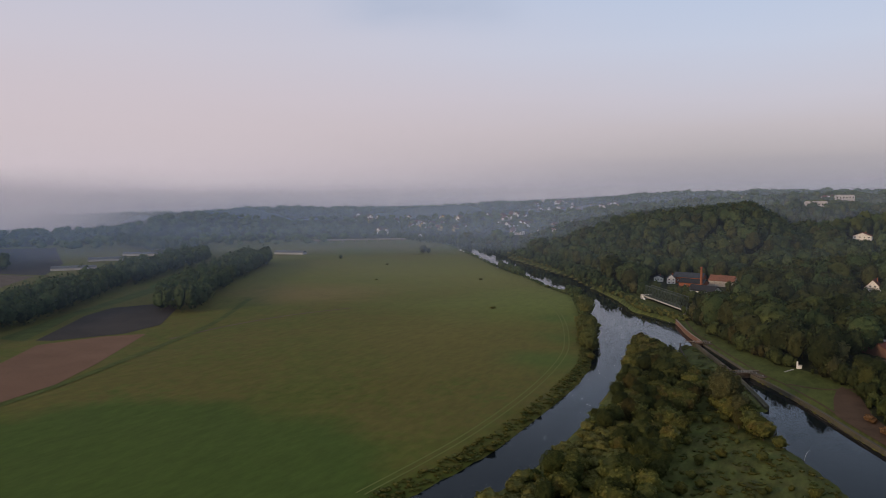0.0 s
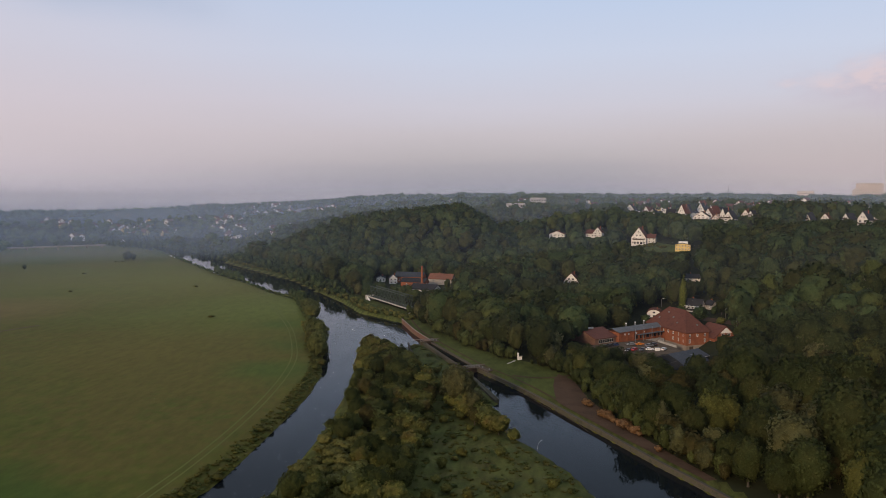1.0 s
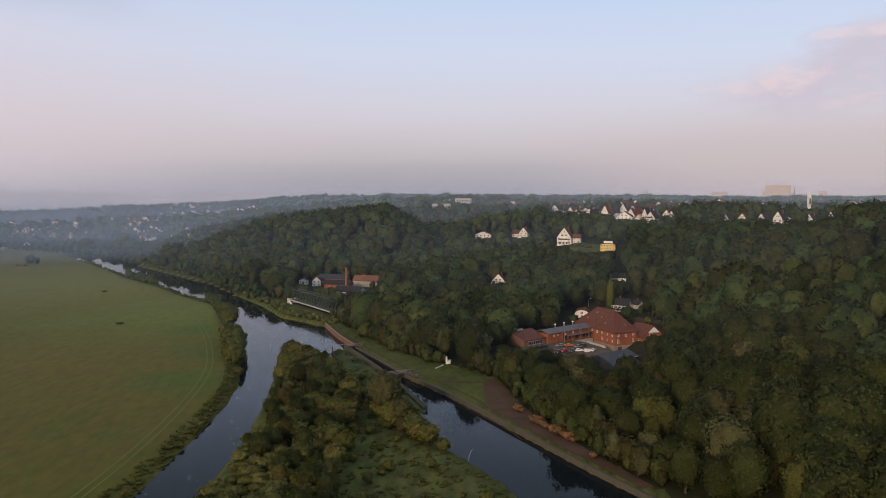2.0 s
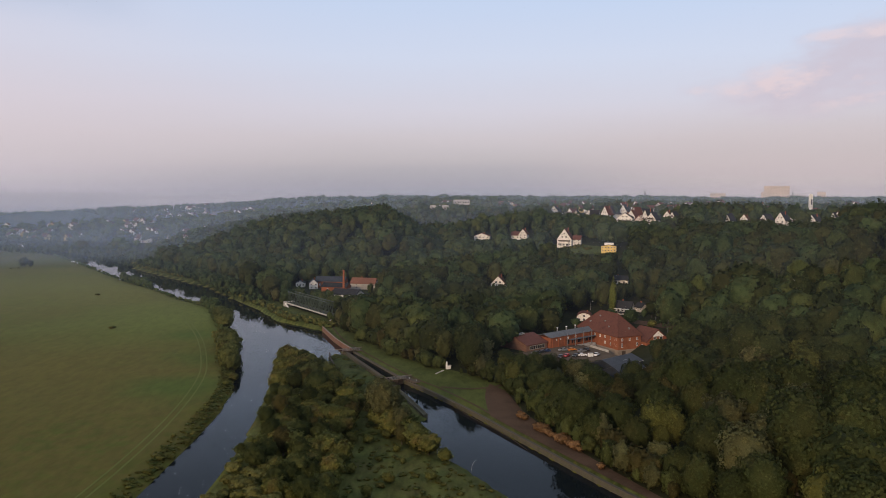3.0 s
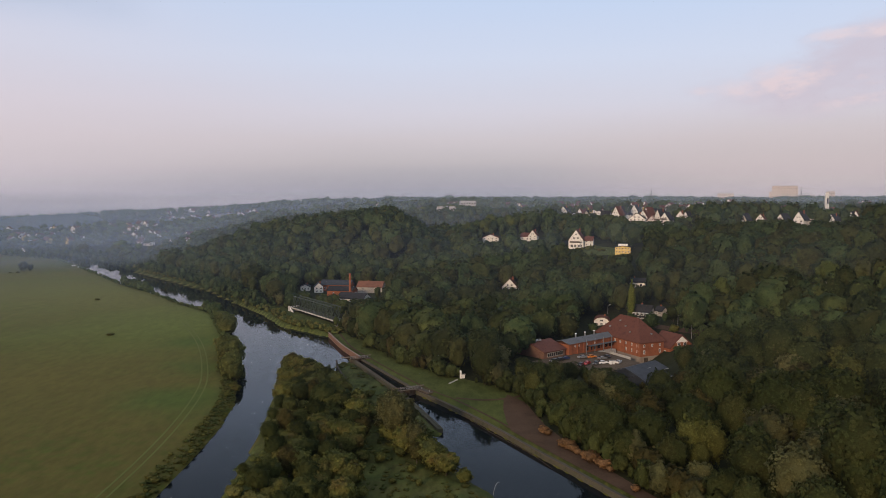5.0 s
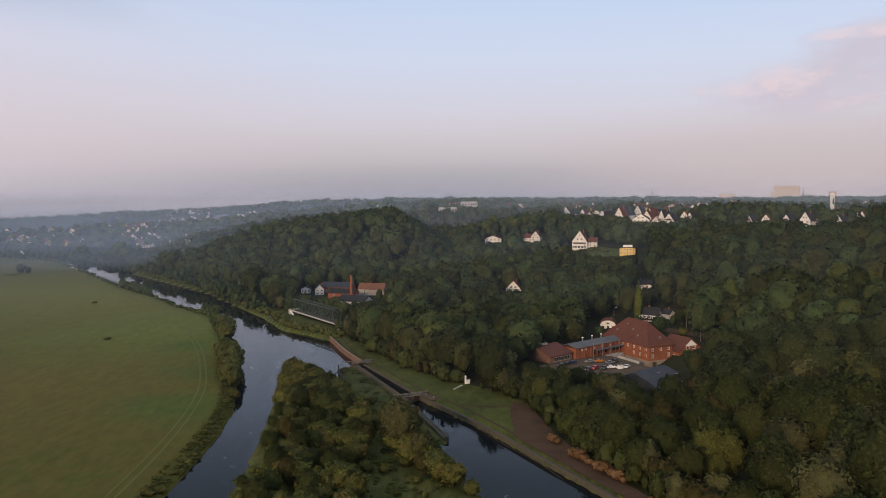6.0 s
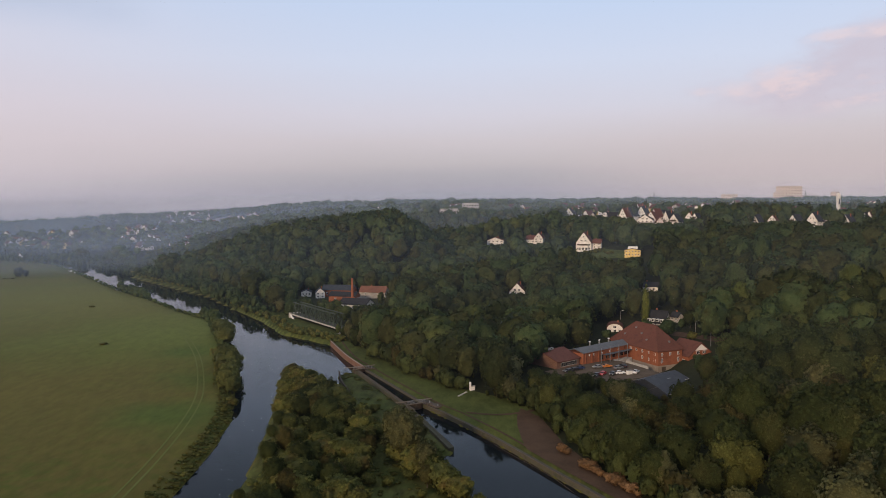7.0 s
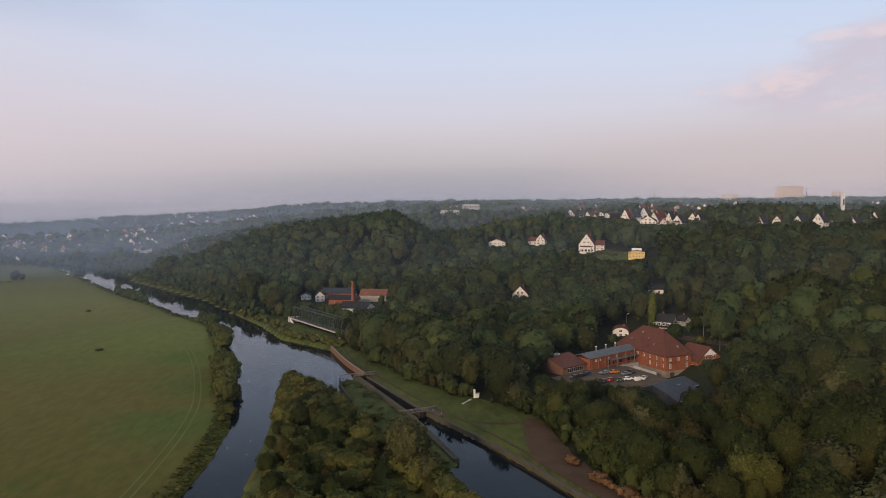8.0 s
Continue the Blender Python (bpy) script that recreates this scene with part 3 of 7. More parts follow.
def build_ground():
    xs = steps([(-4800, -1200, 120), (-1200, -560, 32), (-560, -150, 10), (-150, -96, 3), (-96, 60, 2.4), (60, 160, 5), (160, 700, 15), (700, 1500, 40), (1500, 4800, 150)])
    ys = steps([(-1500, -300, 100), (-300, 80, 20), (80, 120, 5), (120, 450, 3.2), (450, 620, 5), (620, 1400, 13), (1400, 2600, 40), (2600, 4900, 115)])
    gx, gy = np.meshgrid(xs, ys)
    z = ground_z(gx.ravel(), gy.ravel())
    v = np.stack([gx.ravel(), gy.ravel(), z], 1)
    nx, ny = len(xs), len(ys)
    i = (np.arange(ny - 1)[:, None] * nx + np.arange(nx - 1)[None]).ravel()
    f = np.stack([i, i + 1, i + 1 + nx, i + nx], 1)
    me = mesh_from("ground", v, f, [MEADOW, FOREST_FLOOR, LAWN, ROUGH], True)
    cx, cy = v[f].mean(1)[:, 0], v[f].mean(1)[:, 1]
    wood = inside(cx, cy, WOOD_AREA)
    east = inside(cx, cy, EAST_SIDE) & ~wood
    isl = inside(cx, cy, ISLAND)
    idx = np.where(wood | ((np.hypot(cx, cy) > 1150) & (cx > -1600)), 1, np.where(isl | (east & (cy < 258)), 3, np.where(east, 2, 0))).astype(np.int32)
    me.polygons.foreach_set("material_index", idx)
    tagged(new("ground", me), "broad green valley floor rising to wooded hills", "ground", kind="structure")


build_ground()
bm = bmesh.new()
wv = [bm.verts.new((x, y, 0.0)) for x, y in ((-1300, -300), (250, -300), (250, 500), (-100, 900), (-1300, 1400))]
bm.faces.new(wv)
tagged(part("water", bm, WATER), "calm dark river mirroring the pale sky", "river", kind="structure")


def sheet(name, outline, material, lift, label, category, cell=12.0):
    """A field or path lying on the ground: an outline filled with a fine grid."""
    pts = np.asarray(outline, float)
    bm = bmesh.new()
    face = bm.faces.new([bm.verts.new((x, y, 0)) for x, y in pts])
    bmesh.ops.triangulate(bm, faces=[face])
    for axis in (0, 1):
        lo, hi = pts[:, axis].min(), pts[:, axis].max()
        for c in np.arange(lo + cell, hi, cell):
            no = [0, 0, 0]
            no[axis] = 1
            co = [0, 0, 0]
            co[axis] = c
            bmesh.ops.bisect_plane(bm, geom=bm.verts[:] + bm.edges[:] + bm.faces[:], plane_co=co, plane_no=no)
    vx = np.array([v.co.x for v in bm.verts])
    vy = np.array([v.co.y for v in bm.verts])
    for v, z in zip(bm.verts, ground_z(vx, vy)):
        v.co.z = z + lift
    return tagged(part(name, bm, material), label, category, kind="structure")


def curve_pts(pts, n=6):
    """Rounds off a polyline."""
    p = [Vector((x, y)) for x, y in pts]
    out = []
    for i in range(len(p) - 1):
        a, b, c, d = p[max(i - 1, 0)], p[i], p[i + 1], p[min(i + 2, len(p) - 1)]
        for k in range(n):
            t = k / n
            out.append(0.5 * ((2 * b) + (c - a) * t + (2 * a - 5 * b + 4 * c - d) * t * t + (3 * b - a - 3 * c + d) * t ** 3))
    return [(v.x, v.y) for v in out] + [tuple(pts[-1])]


def ribbon(name, line, width, material, lift, label, category, n=8):
    """A strip of even width along a line, lying on the ground."""
    pts = np.array(curve_pts(line, n))
    d = np.gradient(pts, axis=0)
    d /= np.linalg.norm(d, axis=1)[:, None]
    nrm = np.stack([d[:, 1], -d[:, 0]], 1)
    rows = [pts + nrm * width * k for k in (-0.5, -0.17, 0.17, 0.5)]
    v = np.concatenate(rows)
    v = np.column_stack([v, ground_z(v[:, 0], v[:, 1]) + lift])
    m = len(pts)
    f = [(r * m + i, r * m + i + 1, (r + 1) * m + i + 1, (r + 1) * m + i) for r in range(3) for i in range(m - 1)]
    return tagged(new(name, mesh_from(name, v, f, [material])), label, category, kind="structure")


sheet("field", [(-248, 110), (-256, 136), (-261, 163), (-276, 194), (-313, 256), (-328, 240), (-338, 210), (-315, 175), (-300, 130)], PLOUGH, 0.10, "bare reddish-brown ploughed field", "field")
sheet("field", [(-341, 221), (-324, 252), (-328, 280), (-366, 330), (-387, 349), (-405, 312), (-393, 281), (-349, 217)], FALLOW, 0.10, "dark fallow field beside a farm", "field")
sheet("field", [(-353, 213), (-399, 280), (-412, 312), (-452, 410), (-466, 402), (-425, 318), (-402, 268), (-372, 212)], LAWN, 0.10, "strip of short grass below the tree belt", "field")
sheet("field", [(-470, 400), (-456, 412), (-500, 500), (-516, 492)], FRESH, 0.10, "fresh green field between the tree belts", "field")
sheet("field", [(-620, 420), (-700, 500), (-900, 640), (-1000, 560), (-800, 380)], FALLOW, 0.12, "grey field beyond the tree row", "field", 40)
sheet("field", [(-560, 330), (-620, 410), (-720, 400), (-680, 300)], GRAVEL, 0.12, "pale bare ground beyond the tree belt", "field", 40)
ribbon("track", [(-291, 251), (-290, 292), (-283, 334), (-264, 381)], 2.2, GRAVEL, 0.12, "pale dirt track across the meadow", "track")
ribbon("track", [(-252, 130), (-262, 175), (-285, 246), (-306, 301), (-352, 385)], 4.0, LAWN, 0.14, "grassy farm track", "track")
for off in (7.5, 10.0):
    ribbon("wheel_track", [(x - off, y) for x, y in ((-83, 123), (-78, 177), (-79, 240), (-86, 300), (-98, 345), (-118, 400), (-150, 470))], 0.6, TRODDEN, 0.10, "faint wheel track along the bank", "track")

# riverside path and lawn on the lock side
sheet("dirt_yard", [(18, 287), (20, 295), (25.5, 284), (29, 258), (35.5, 232), (46, 204), (55.5, 182), (52.6, 181), (44.2, 197), (31.3, 223.5), (24.9, 236.7), (17.6, 252.5), (17, 262), (17, 276)], DIRT, 0.08, "bare reddish dirt beside the quay", "path", 6)
ribbon("path", [(-60, 428), (-49, 390), (-37.6, 363), (-11.5, 309), (0.8, 288.5), (11.4, 268.5), (18, 254.5)], 0.9, DIRT, 0.09, "narrow gravel towpath along the quay", "path")
ribbon("grass_verge", TREE_EDGE[4:13], 7.0, LAWN, 0.05, "rough grass at the foot of the wood", "grass")
ribbon("path", [(1, 291), (12, 288), (24, 292), (34, 302)], 1.8, DIRT, 0.10, "dark side path into the wood", "path")
sheet("yard", [(42, 326), (34, 339), (46, 349), (58, 359), (67, 366), (74, 352), (80, 338), (70, 322), (56, 319)], GRAVEL, 0.12, "pale gravel car park before the brick buildings", "yard", 6)
sheet("garden", [(104, 618), (100, 658), (126, 660), (138, 622), (128, 600)], LAWN, 0.15, "terraced green garden below the white villa", "garden", 6)

# ---- trees ----
RNG = np.random.default_rng(7)


def ico(sub):
    bm = bmesh.new()
    bmesh.ops.create_icosphere(bm, subdivisions=sub, radius=1)
    v = np.array([p.co[:] for p in bm.verts])
    f = np.array([[q.index for q in t.verts] for t in bm.faces])
    bm.free()
    return v, f


ICO1, ICO2 = ico(1), ico(2)


def bough_form(u, limbs, dirs, amp, width):
    """How far out the crown reaches along each direction, and the middle of the bough that lies there."""
    lift = amp[None] * np.exp(-(1 - u @ dirs.T) / width)
    k = lift.argmax(1)
    reach = (limbs[1][None] * np.exp(-(1 - u @ limbs[0].T) / 0.16)).max(1)
    return 0.62 + reach + lift.max(1), dirs[k]


def crown_arrays(rng, height, radius, base, lobes, tufts, tuft, cone=0.0):
    """Crown: a closed mass of rounded boughs with leaf sprays standing off it. Returns vertices, triangles and normals."""
    mid, half = (base + height) / 2, (height - base) / 2
    dims = np.array([radius, radius, half]) * rng.uniform(0.92, 1.08, 3)
    k = np.arange(lobes) + 0.5
    ph = np.arccos(1 - 1.9 * k / lobes)
    th = np.pi * (1 + 5 ** 0.5) * k
    dirs = np.stack([np.cos(th) * np.sin(ph), np.sin(th) * np.sin(ph), np.cos(ph)], 1) + rng.normal(0, 0.5 / lobes ** 0.5, (lobes, 3))
    dirs /= np.linalg.norm(dirs, axis=1)[:, None]
    amp = rng.uniform(0.08, 0.30, lobes)
    width = 0.95 / lobes
    # a few main limbs give each crown its own uneven outline
    stems = rng.standard_normal((6, 3)) + [0, 0, 0.7]
    stems /= np.linalg.norm(stems, axis=1)[:, None]
    limbs = (stems, rng.uniform(0.08, 0.42, 6))

    def shaped(u, reach):
        p = u * reach[:, None]
        p[:, 2] *= np.where(p[:, 2] < 0, 1.3, 1.0)
        tp = 1 - cone * np.clip(p[:, 2] * 0.5 + 0.5, 0, 1)
        return p * np.stack([tp, tp, np.ones_like(tp)], 1) * dims + [0, 0, mid]

    v0, f0 = ICO2 if lobes > 10 else ICO1
    r0, l0 = bough_form(v0, limbs, dirs, amp, width)
    core = shaped(v0, r0 * 0.96)
    n = len(v0)
    u = rng.standard_normal((tufts, 3)) + [0, 0, 0.28]
    u /= np.linalg.norm(u, axis=1)[:, None]
    # sprays gather on the boughs and leave the clefts between them in shade
    r1, l1 = bough_form(u, limbs, dirs, amp, width)
    u = u + 0.22 * (l1 - u)
    u /= np.linalg.norm(u, axis=1)[:, None]
    r1, l1 = bough_form(u, limbs, dirs, amp, width)
    c = shaped(u, r1 * rng.uniform(0.95, 1.12, tufts))
    out = u / dims * dims.mean() + 2.1 * (u - l1)
    out /= np.linalg.norm(out, axis=1)[:, None]
    face = out + 0.40 * rng.standard_normal((tufts, 3))
    face /= np.linalg.norm(face, axis=1)[:, None]
    ax = np.cross(face, rng.standard_normal((tufts, 3)))
    ax /= np.linalg.norm(ax, axis=1)[:, None] + 1e-9
    bx = np.cross(face, ax)
    s = (tuft * rng.uniform(0.5, 1.35, tufts))[:, None]
    nrm = face * s
    tilt = rng.uniform(-0.5, 0.5, (tufts, 1))
    p0 = c - ax * s * 0.8 - nrm * 0.3
    p1 = c + bx * s * 0.7 + nrm * tilt * 0.6
    p2 = c + ax * s * 0.85 - nrm * 0.25
    p3 = c - bx * s * 0.75 - nrm * tilt * 0.6 - nrm * 0.2
    v = np.concatenate([core, np.stack([p0, p1, p2, p3], 1).reshape(-1, 3)])
    w = n + np.arange(tufts)[:, None] * 4
    f = np.concatenate([f0, w + np.array([[0, 2, 1]]), w + np.array([[0, 3, 2]])])
    # leaves turn outward over their bough and over the whole crown, so it shades as rounded masses
    on = v0 / dims * dims.mean() + 2.1 * (v0 - l0)
    own = np.concatenate([on / np.linalg.norm(on, axis=1)[:, None], np.repeat(0.8 * out + 0.2 * face, 4, axis=0)])
    nv = own + [0, 0, 0.2]
    nv /= np.linalg.norm(nv, axis=1)[:, None] + 1e-9
    return v, f, nv


def trunk_mesh(rng, height, base, r, bark):
    bm = bmesh.new()
    top = base + (height - base) * 0.55
    lean = rng.uniform(-0.4, 0.4, 2)
    prev, z0, rad = (0, 0), -0.6, r * 1.25
    for z1, r1 in ((0.6, r), (base, r * 0.8), (top, r * 0.35)):
        c = (lean[0] * z1 / height, lean[1] * z1 / height)
        a, b = Vector((*prev, z0)), Vector((*c, z1))
        rot = (b - a).to_track_quat("Z", "Y").to_matrix().to_4x4()
        bmesh.ops.create_cone(bm, cap_ends=True, segments=7, radius1=rad, radius2=r1, depth=(b - a).length, matrix=Matrix.Translation((a + b) / 2) @ rot)
        prev, z0, rad = c, z1, r1
    for _ in range(4):
        a = rng.uniform(0, 6.28)
        h = rng.uniform(base * 0.9, top)
        o = Vector((0, 0, h))
        e = o + Vector((math.cos(a), math.sin(a), rng.uniform(0.5, 1.0))) * (height * 0.22)
        rot = (e - o).to_track_quat("Z", "Y").to_matrix().to_4x4()
        bmesh.ops.create_cone(bm, cap_ends=True, segments=5, radius1=r * 0.35, radius2=r * 0.1, depth=(e - o).length, matrix=Matrix.Translation((o + e) / 2) @ rot)
    me = bpy.data.meshes.new("trunk")
    bm.to_mesh(me)
    bm.free()
    me.materials.append(bark)
    return me


def tree_model(seed, height, radius, base, leaf, tufts=900, lobes=13, tuft=0.55, bark=None, cone=0.0):
    rng = np.random.default_rng(seed)
    v, f, nv = crown_arrays(rng, height, radius, base, lobes, tufts, tuft, cone=cone)
    return trunk_mesh(rng, height, base, 0.028 * height, bark or BARK), mesh_from("crown", v, f, [leaf], normals=nv)


def plant(model, x, y, size, turn, label, name="tree", category="tree", group="", z=None, flat=1.0):
    ob = thing(name, Matrix.LocRotScale((x, y, (gz(x, y) if z is None else z) - 0.05), Euler((0, 0, turn)), (size, size, size * flat)), label, category, group)
    linked("trunk", model[0], ob)
    linked("crown", model[1], ob)
    return ob


MODELS = {
    "oak": [tree_model(11 + i, 15, 6.6, 1.6, LEAF[0], 2300, 46, 0.36) for i in range(4)],
    "beech": [tree_model(21 + i, 17, 6.2, 2.0, LEAF[1], 2300, 54, 0.36) for i in range(4)],
    "willow": [tree_model(31 + i, 12, 5.2, 1.2, LEAF[2], 2200, 36, 0.32) for i in range(2)],
    "lime": [tree_model(41 + i, 13, 4.2, 1.4, LEAF[3], 1700, 34, 0.30) for i in range(2)],
    "turning": [tree_model(51 + i, 13, 4.8, 1.3, LEAF[4], 1800, 36, 0.31) for i in range(2)],
    "poplar": [tree_model(61, 16, 2.5, 0.6, POPLAR, 900, 26, 0.34, cone=0.5)],
    "bush": [tree_model(71 + i, 4.2, 2.7, 0.25, SCRUB, 640, 18, 0.24) for i in range(3)],
    "greybush": [tree_model(81 + i, 4.6, 2.8, 0.25, ALDER, 640, 18, 0.24) for i in range(2)],
    "reed": [tree_model(91 + i, 2.4, 2.4, 0.1, REED, 420, 14, 0.26) for i in range(2)],
    "leafy": [tree_model(93 + i, 2.6, 2.6, 0.1, BROADLEAF, 420, 16, 0.36) for i in range(2)],
    "dry": [tree_model(95, 2.2, 2.0, 0.1, DRY, 300, 8, 0.26)],
    "pale": [tree_model(98, 18, 4.4, 7.5, LEAF[1], 1000, 22, 0.42, bark=PALE_BARK)],
}
LABELS = {
    "oak": "dark green oak with a broad dense crown", "beech": "tall olive-green beech in the hillside wood", "willow": "grey-green willow with a rounded crown", "lime": "light yellow-green lime tree",
    "turning": "tree with leaves turning brown", "poplar": "slender yellow-green cypress-shaped poplar", "bush": "olive scrub bush by the water", "greybush": "dark green bush by the water",
    "reed": "low pale green waterside shrub", "leafy": "clump of pale broad-leaved waterside plants", "dry": "small orange-brown dried shrub", "pale": "tall tree with a bare pale trunk",
}


# tree heights are cut to fit the camera's view of the buildings: (x, y, height to keep in view, half width)
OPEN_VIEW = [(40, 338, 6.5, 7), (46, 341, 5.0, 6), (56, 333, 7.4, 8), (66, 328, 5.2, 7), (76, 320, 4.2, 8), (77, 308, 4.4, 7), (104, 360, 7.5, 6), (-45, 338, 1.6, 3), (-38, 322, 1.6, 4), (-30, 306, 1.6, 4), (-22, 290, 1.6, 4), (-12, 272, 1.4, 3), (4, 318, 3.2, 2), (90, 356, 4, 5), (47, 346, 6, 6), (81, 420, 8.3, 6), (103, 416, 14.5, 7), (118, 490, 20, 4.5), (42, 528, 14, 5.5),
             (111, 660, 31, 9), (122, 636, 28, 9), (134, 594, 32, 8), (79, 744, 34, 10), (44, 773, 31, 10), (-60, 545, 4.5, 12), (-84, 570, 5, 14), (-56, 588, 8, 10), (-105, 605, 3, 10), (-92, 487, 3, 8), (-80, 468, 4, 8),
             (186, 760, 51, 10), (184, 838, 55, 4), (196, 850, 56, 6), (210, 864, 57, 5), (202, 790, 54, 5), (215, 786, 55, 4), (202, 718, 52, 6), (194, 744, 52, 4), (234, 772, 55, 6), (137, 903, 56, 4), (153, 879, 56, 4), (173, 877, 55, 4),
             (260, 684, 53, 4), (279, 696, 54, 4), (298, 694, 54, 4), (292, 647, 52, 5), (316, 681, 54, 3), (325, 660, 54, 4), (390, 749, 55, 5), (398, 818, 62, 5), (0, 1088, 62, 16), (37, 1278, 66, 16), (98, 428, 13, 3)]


def view_room(x, y):
    """How tall a tree may stand at a spot without hiding a building from the camera over the river."""
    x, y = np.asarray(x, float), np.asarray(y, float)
    # eye point near the camera path, where the sightlines start
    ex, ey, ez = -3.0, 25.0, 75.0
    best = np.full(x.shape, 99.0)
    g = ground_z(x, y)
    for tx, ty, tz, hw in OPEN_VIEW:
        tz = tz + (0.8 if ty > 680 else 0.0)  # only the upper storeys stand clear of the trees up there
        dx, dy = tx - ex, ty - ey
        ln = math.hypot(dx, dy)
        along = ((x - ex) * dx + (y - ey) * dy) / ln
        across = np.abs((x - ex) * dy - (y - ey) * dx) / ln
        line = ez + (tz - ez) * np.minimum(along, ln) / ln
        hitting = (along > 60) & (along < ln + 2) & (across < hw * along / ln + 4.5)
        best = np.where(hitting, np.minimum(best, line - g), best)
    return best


def put(kind, x, y, size=1.0, group="", flat=1.0):
    model = MODELS[kind][int(RNG.integers(len(MODELS[kind])))]
    low = kind in ("bush", "greybush", "reed", "dry", "leafy")
    return plant(model, x, y, size, RNG.uniform(0, 6.28), LABELS[kind], "bush" if low else "tree", "shrub" if low else "tree", group, flat=flat)


# open places in the wood: (x, y, radius or box half sizes)
CLEAR = [[(-4, 312), (-3, 320), (2, 323), (7, 323), (9, 318), (9, 312)], [(37, 333), (33, 346), (34, 364), (50, 382), (70, 392), (86, 394), (98, 388), (112, 380), (110, 366), (100, 361), (93, 352), (90, 330), (84, 306), (72, 298), (60, 318)],
         [(70, 417), (70, 436), (92, 436), (118, 432), (118, 408), (96, 404)],
         [(100, 628), (99, 680), (127, 680), (130, 652), (143, 617), (147, 592), (124, 590), (112, 616)],
         [(66, 735), (66, 772), (98, 772), (98, 735)], [(30, 760), (30, 800), (64, 800), (64, 760)],
         [(-125, 590), (-125, 626), (-44, 618), (-40, 585), (-58, 540), (-95, 540)],
         [(108, 485), (108, 505), (128, 505), (128, 485)], [(34, 526), (34, 548), (54, 548), (54, 526)],
         [(-110, 512), (-92, 508), (-56, 452), (-76, 442)],
         [(160, 770), (160, 830), (230, 830), (230, 730), (190, 725)]]


def scatter(x0, x1, y0, y1, cell, jitter=0.42):
    xs, ys = np.meshgrid(np.arange(x0, x1, cell), np.arange(y0, y1, cell))
    xs = xs + (np.arange(xs.shape[0]) % 2)[:, None] * cell / 2
    p = np.stack([xs.ravel(), ys.ravel()], 1)
    return p + RNG.uniform(-jitter, jitter, p.shape) * cell


def is_clear(p, grow=0.0):
    bad = np.zeros(len(p), bool)
    for c in CLEAR:
        bad |= inside(p[:, 0], p[:, 1], c)
        if grow:
            bad |= poly_distance(p[:, 0], p[:, 1], c, True) < grow
    return bad


def wood_stuff(name, pts, hmin, hmax, label, templates, material):
    """Far woods: many small crowns joined into one object."""
    vs, fs, ns, mi, n = [], [], [], [], 0
    mats = material if isinstance(material, list) else [material]
    room = view_room(pts[:, 0], pts[:, 1])
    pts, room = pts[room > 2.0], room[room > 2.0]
    z = ground_z(pts[:, 0], pts[:, 1])
    pick = RNG.integers(len(templates), size=len(pts))
    for k, (tv, tf, tn) in enumerate(templates):
        sel = np.flatnonzero(pick == k)
        if not len(sel):
            continue
        a = RNG.uniform(0, 6.28, len(sel))
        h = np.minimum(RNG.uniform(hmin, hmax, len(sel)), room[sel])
        wdt = RNG.uniform(0.66, 1.2, len(sel)) * np.maximum(h, 0.5 * hmin)
        ca, sa = np.cos(a), np.sin(a)
        X = tv[None, :, 0] * ca[:, None] - tv[None, :, 1] * sa[:, None]
        Y = tv[None, :, 0] * sa[:, None] + tv[None, :, 1] * ca[:, None]
        V = np.stack([X * wdt[:, None] + pts[sel, 0, None], Y * wdt[:, None] + pts[sel, 1, None], tv[None, :, 2] * h[:, None] + z[sel, None]], 2)
        N = np.stack([tn[None, :, 0] * ca[:, None] - tn[None, :, 1] * sa[:, None], tn[None, :, 0] * sa[:, None] + tn[None, :, 1] * ca[:, None], np.repeat(tn[None, :, 2], len(sel), 0)], 2)
        ns.append(N.reshape(-1, 3))
        vs.append(V.reshape(-1, 3))
        mi.append(np.full(len(sel) * len(tf), k % len(mats)))
        fs.append((tf[None] + (np.arange(len(sel)) * len(tv))[:, None, None] + n).reshape(-1, 3))
        n += V.shape[0] * V.shape[1]
    me = mesh_from(name, np.concatenate(vs), np.concatenate(fs), mats, normals=np.concatenate(ns), index=np.concatenate(mi))
    tagged(new(name, me), label, "woods", kind="stuff")


def templates(count, lobes, tufts, tuft, seed, radius=0.36, base=0.1):
    return [crown_arrays(np.random.default_rng(seed + i), 1.0, radius, base, lobes, tufts, tuft) for i in range(count)]


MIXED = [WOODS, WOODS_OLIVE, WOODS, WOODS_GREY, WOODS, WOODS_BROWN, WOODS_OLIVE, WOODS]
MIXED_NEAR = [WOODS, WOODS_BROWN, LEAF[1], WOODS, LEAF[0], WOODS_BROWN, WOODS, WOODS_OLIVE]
# hillside wood: the nearest trees stand singly
wood = scatter(-700, 900, 20, 1500, 11.0)
wood = wood[inside(wood[:, 0], wood[:, 1], WOOD_AREA)]
wood = wood[(wood[:, 0] < 90 + 0.66 * wood[:, 1]) & (poly_distance(wood[:, 0], wood[:, 1], TREE_EDGE) > 2.5)]
wood = wood[~is_clear(wood, 1.5)]
village = (np.degrees(np.arctan2(wood[:, 0], wood[:, 1])) < -20) & (wood[:, 1] > 760)
wood = wood[~village | (RNG.uniform(size=len(wood)) < 0.3)]
in_town = (wood[:, 0] > 130) & (wood[:, 0] < 500) & (wood[:, 1] > 770) & (wood[:, 1] < 1060)
wood = wood[~in_town | (RNG.uniform(size=len(wood)) < 0.6)]
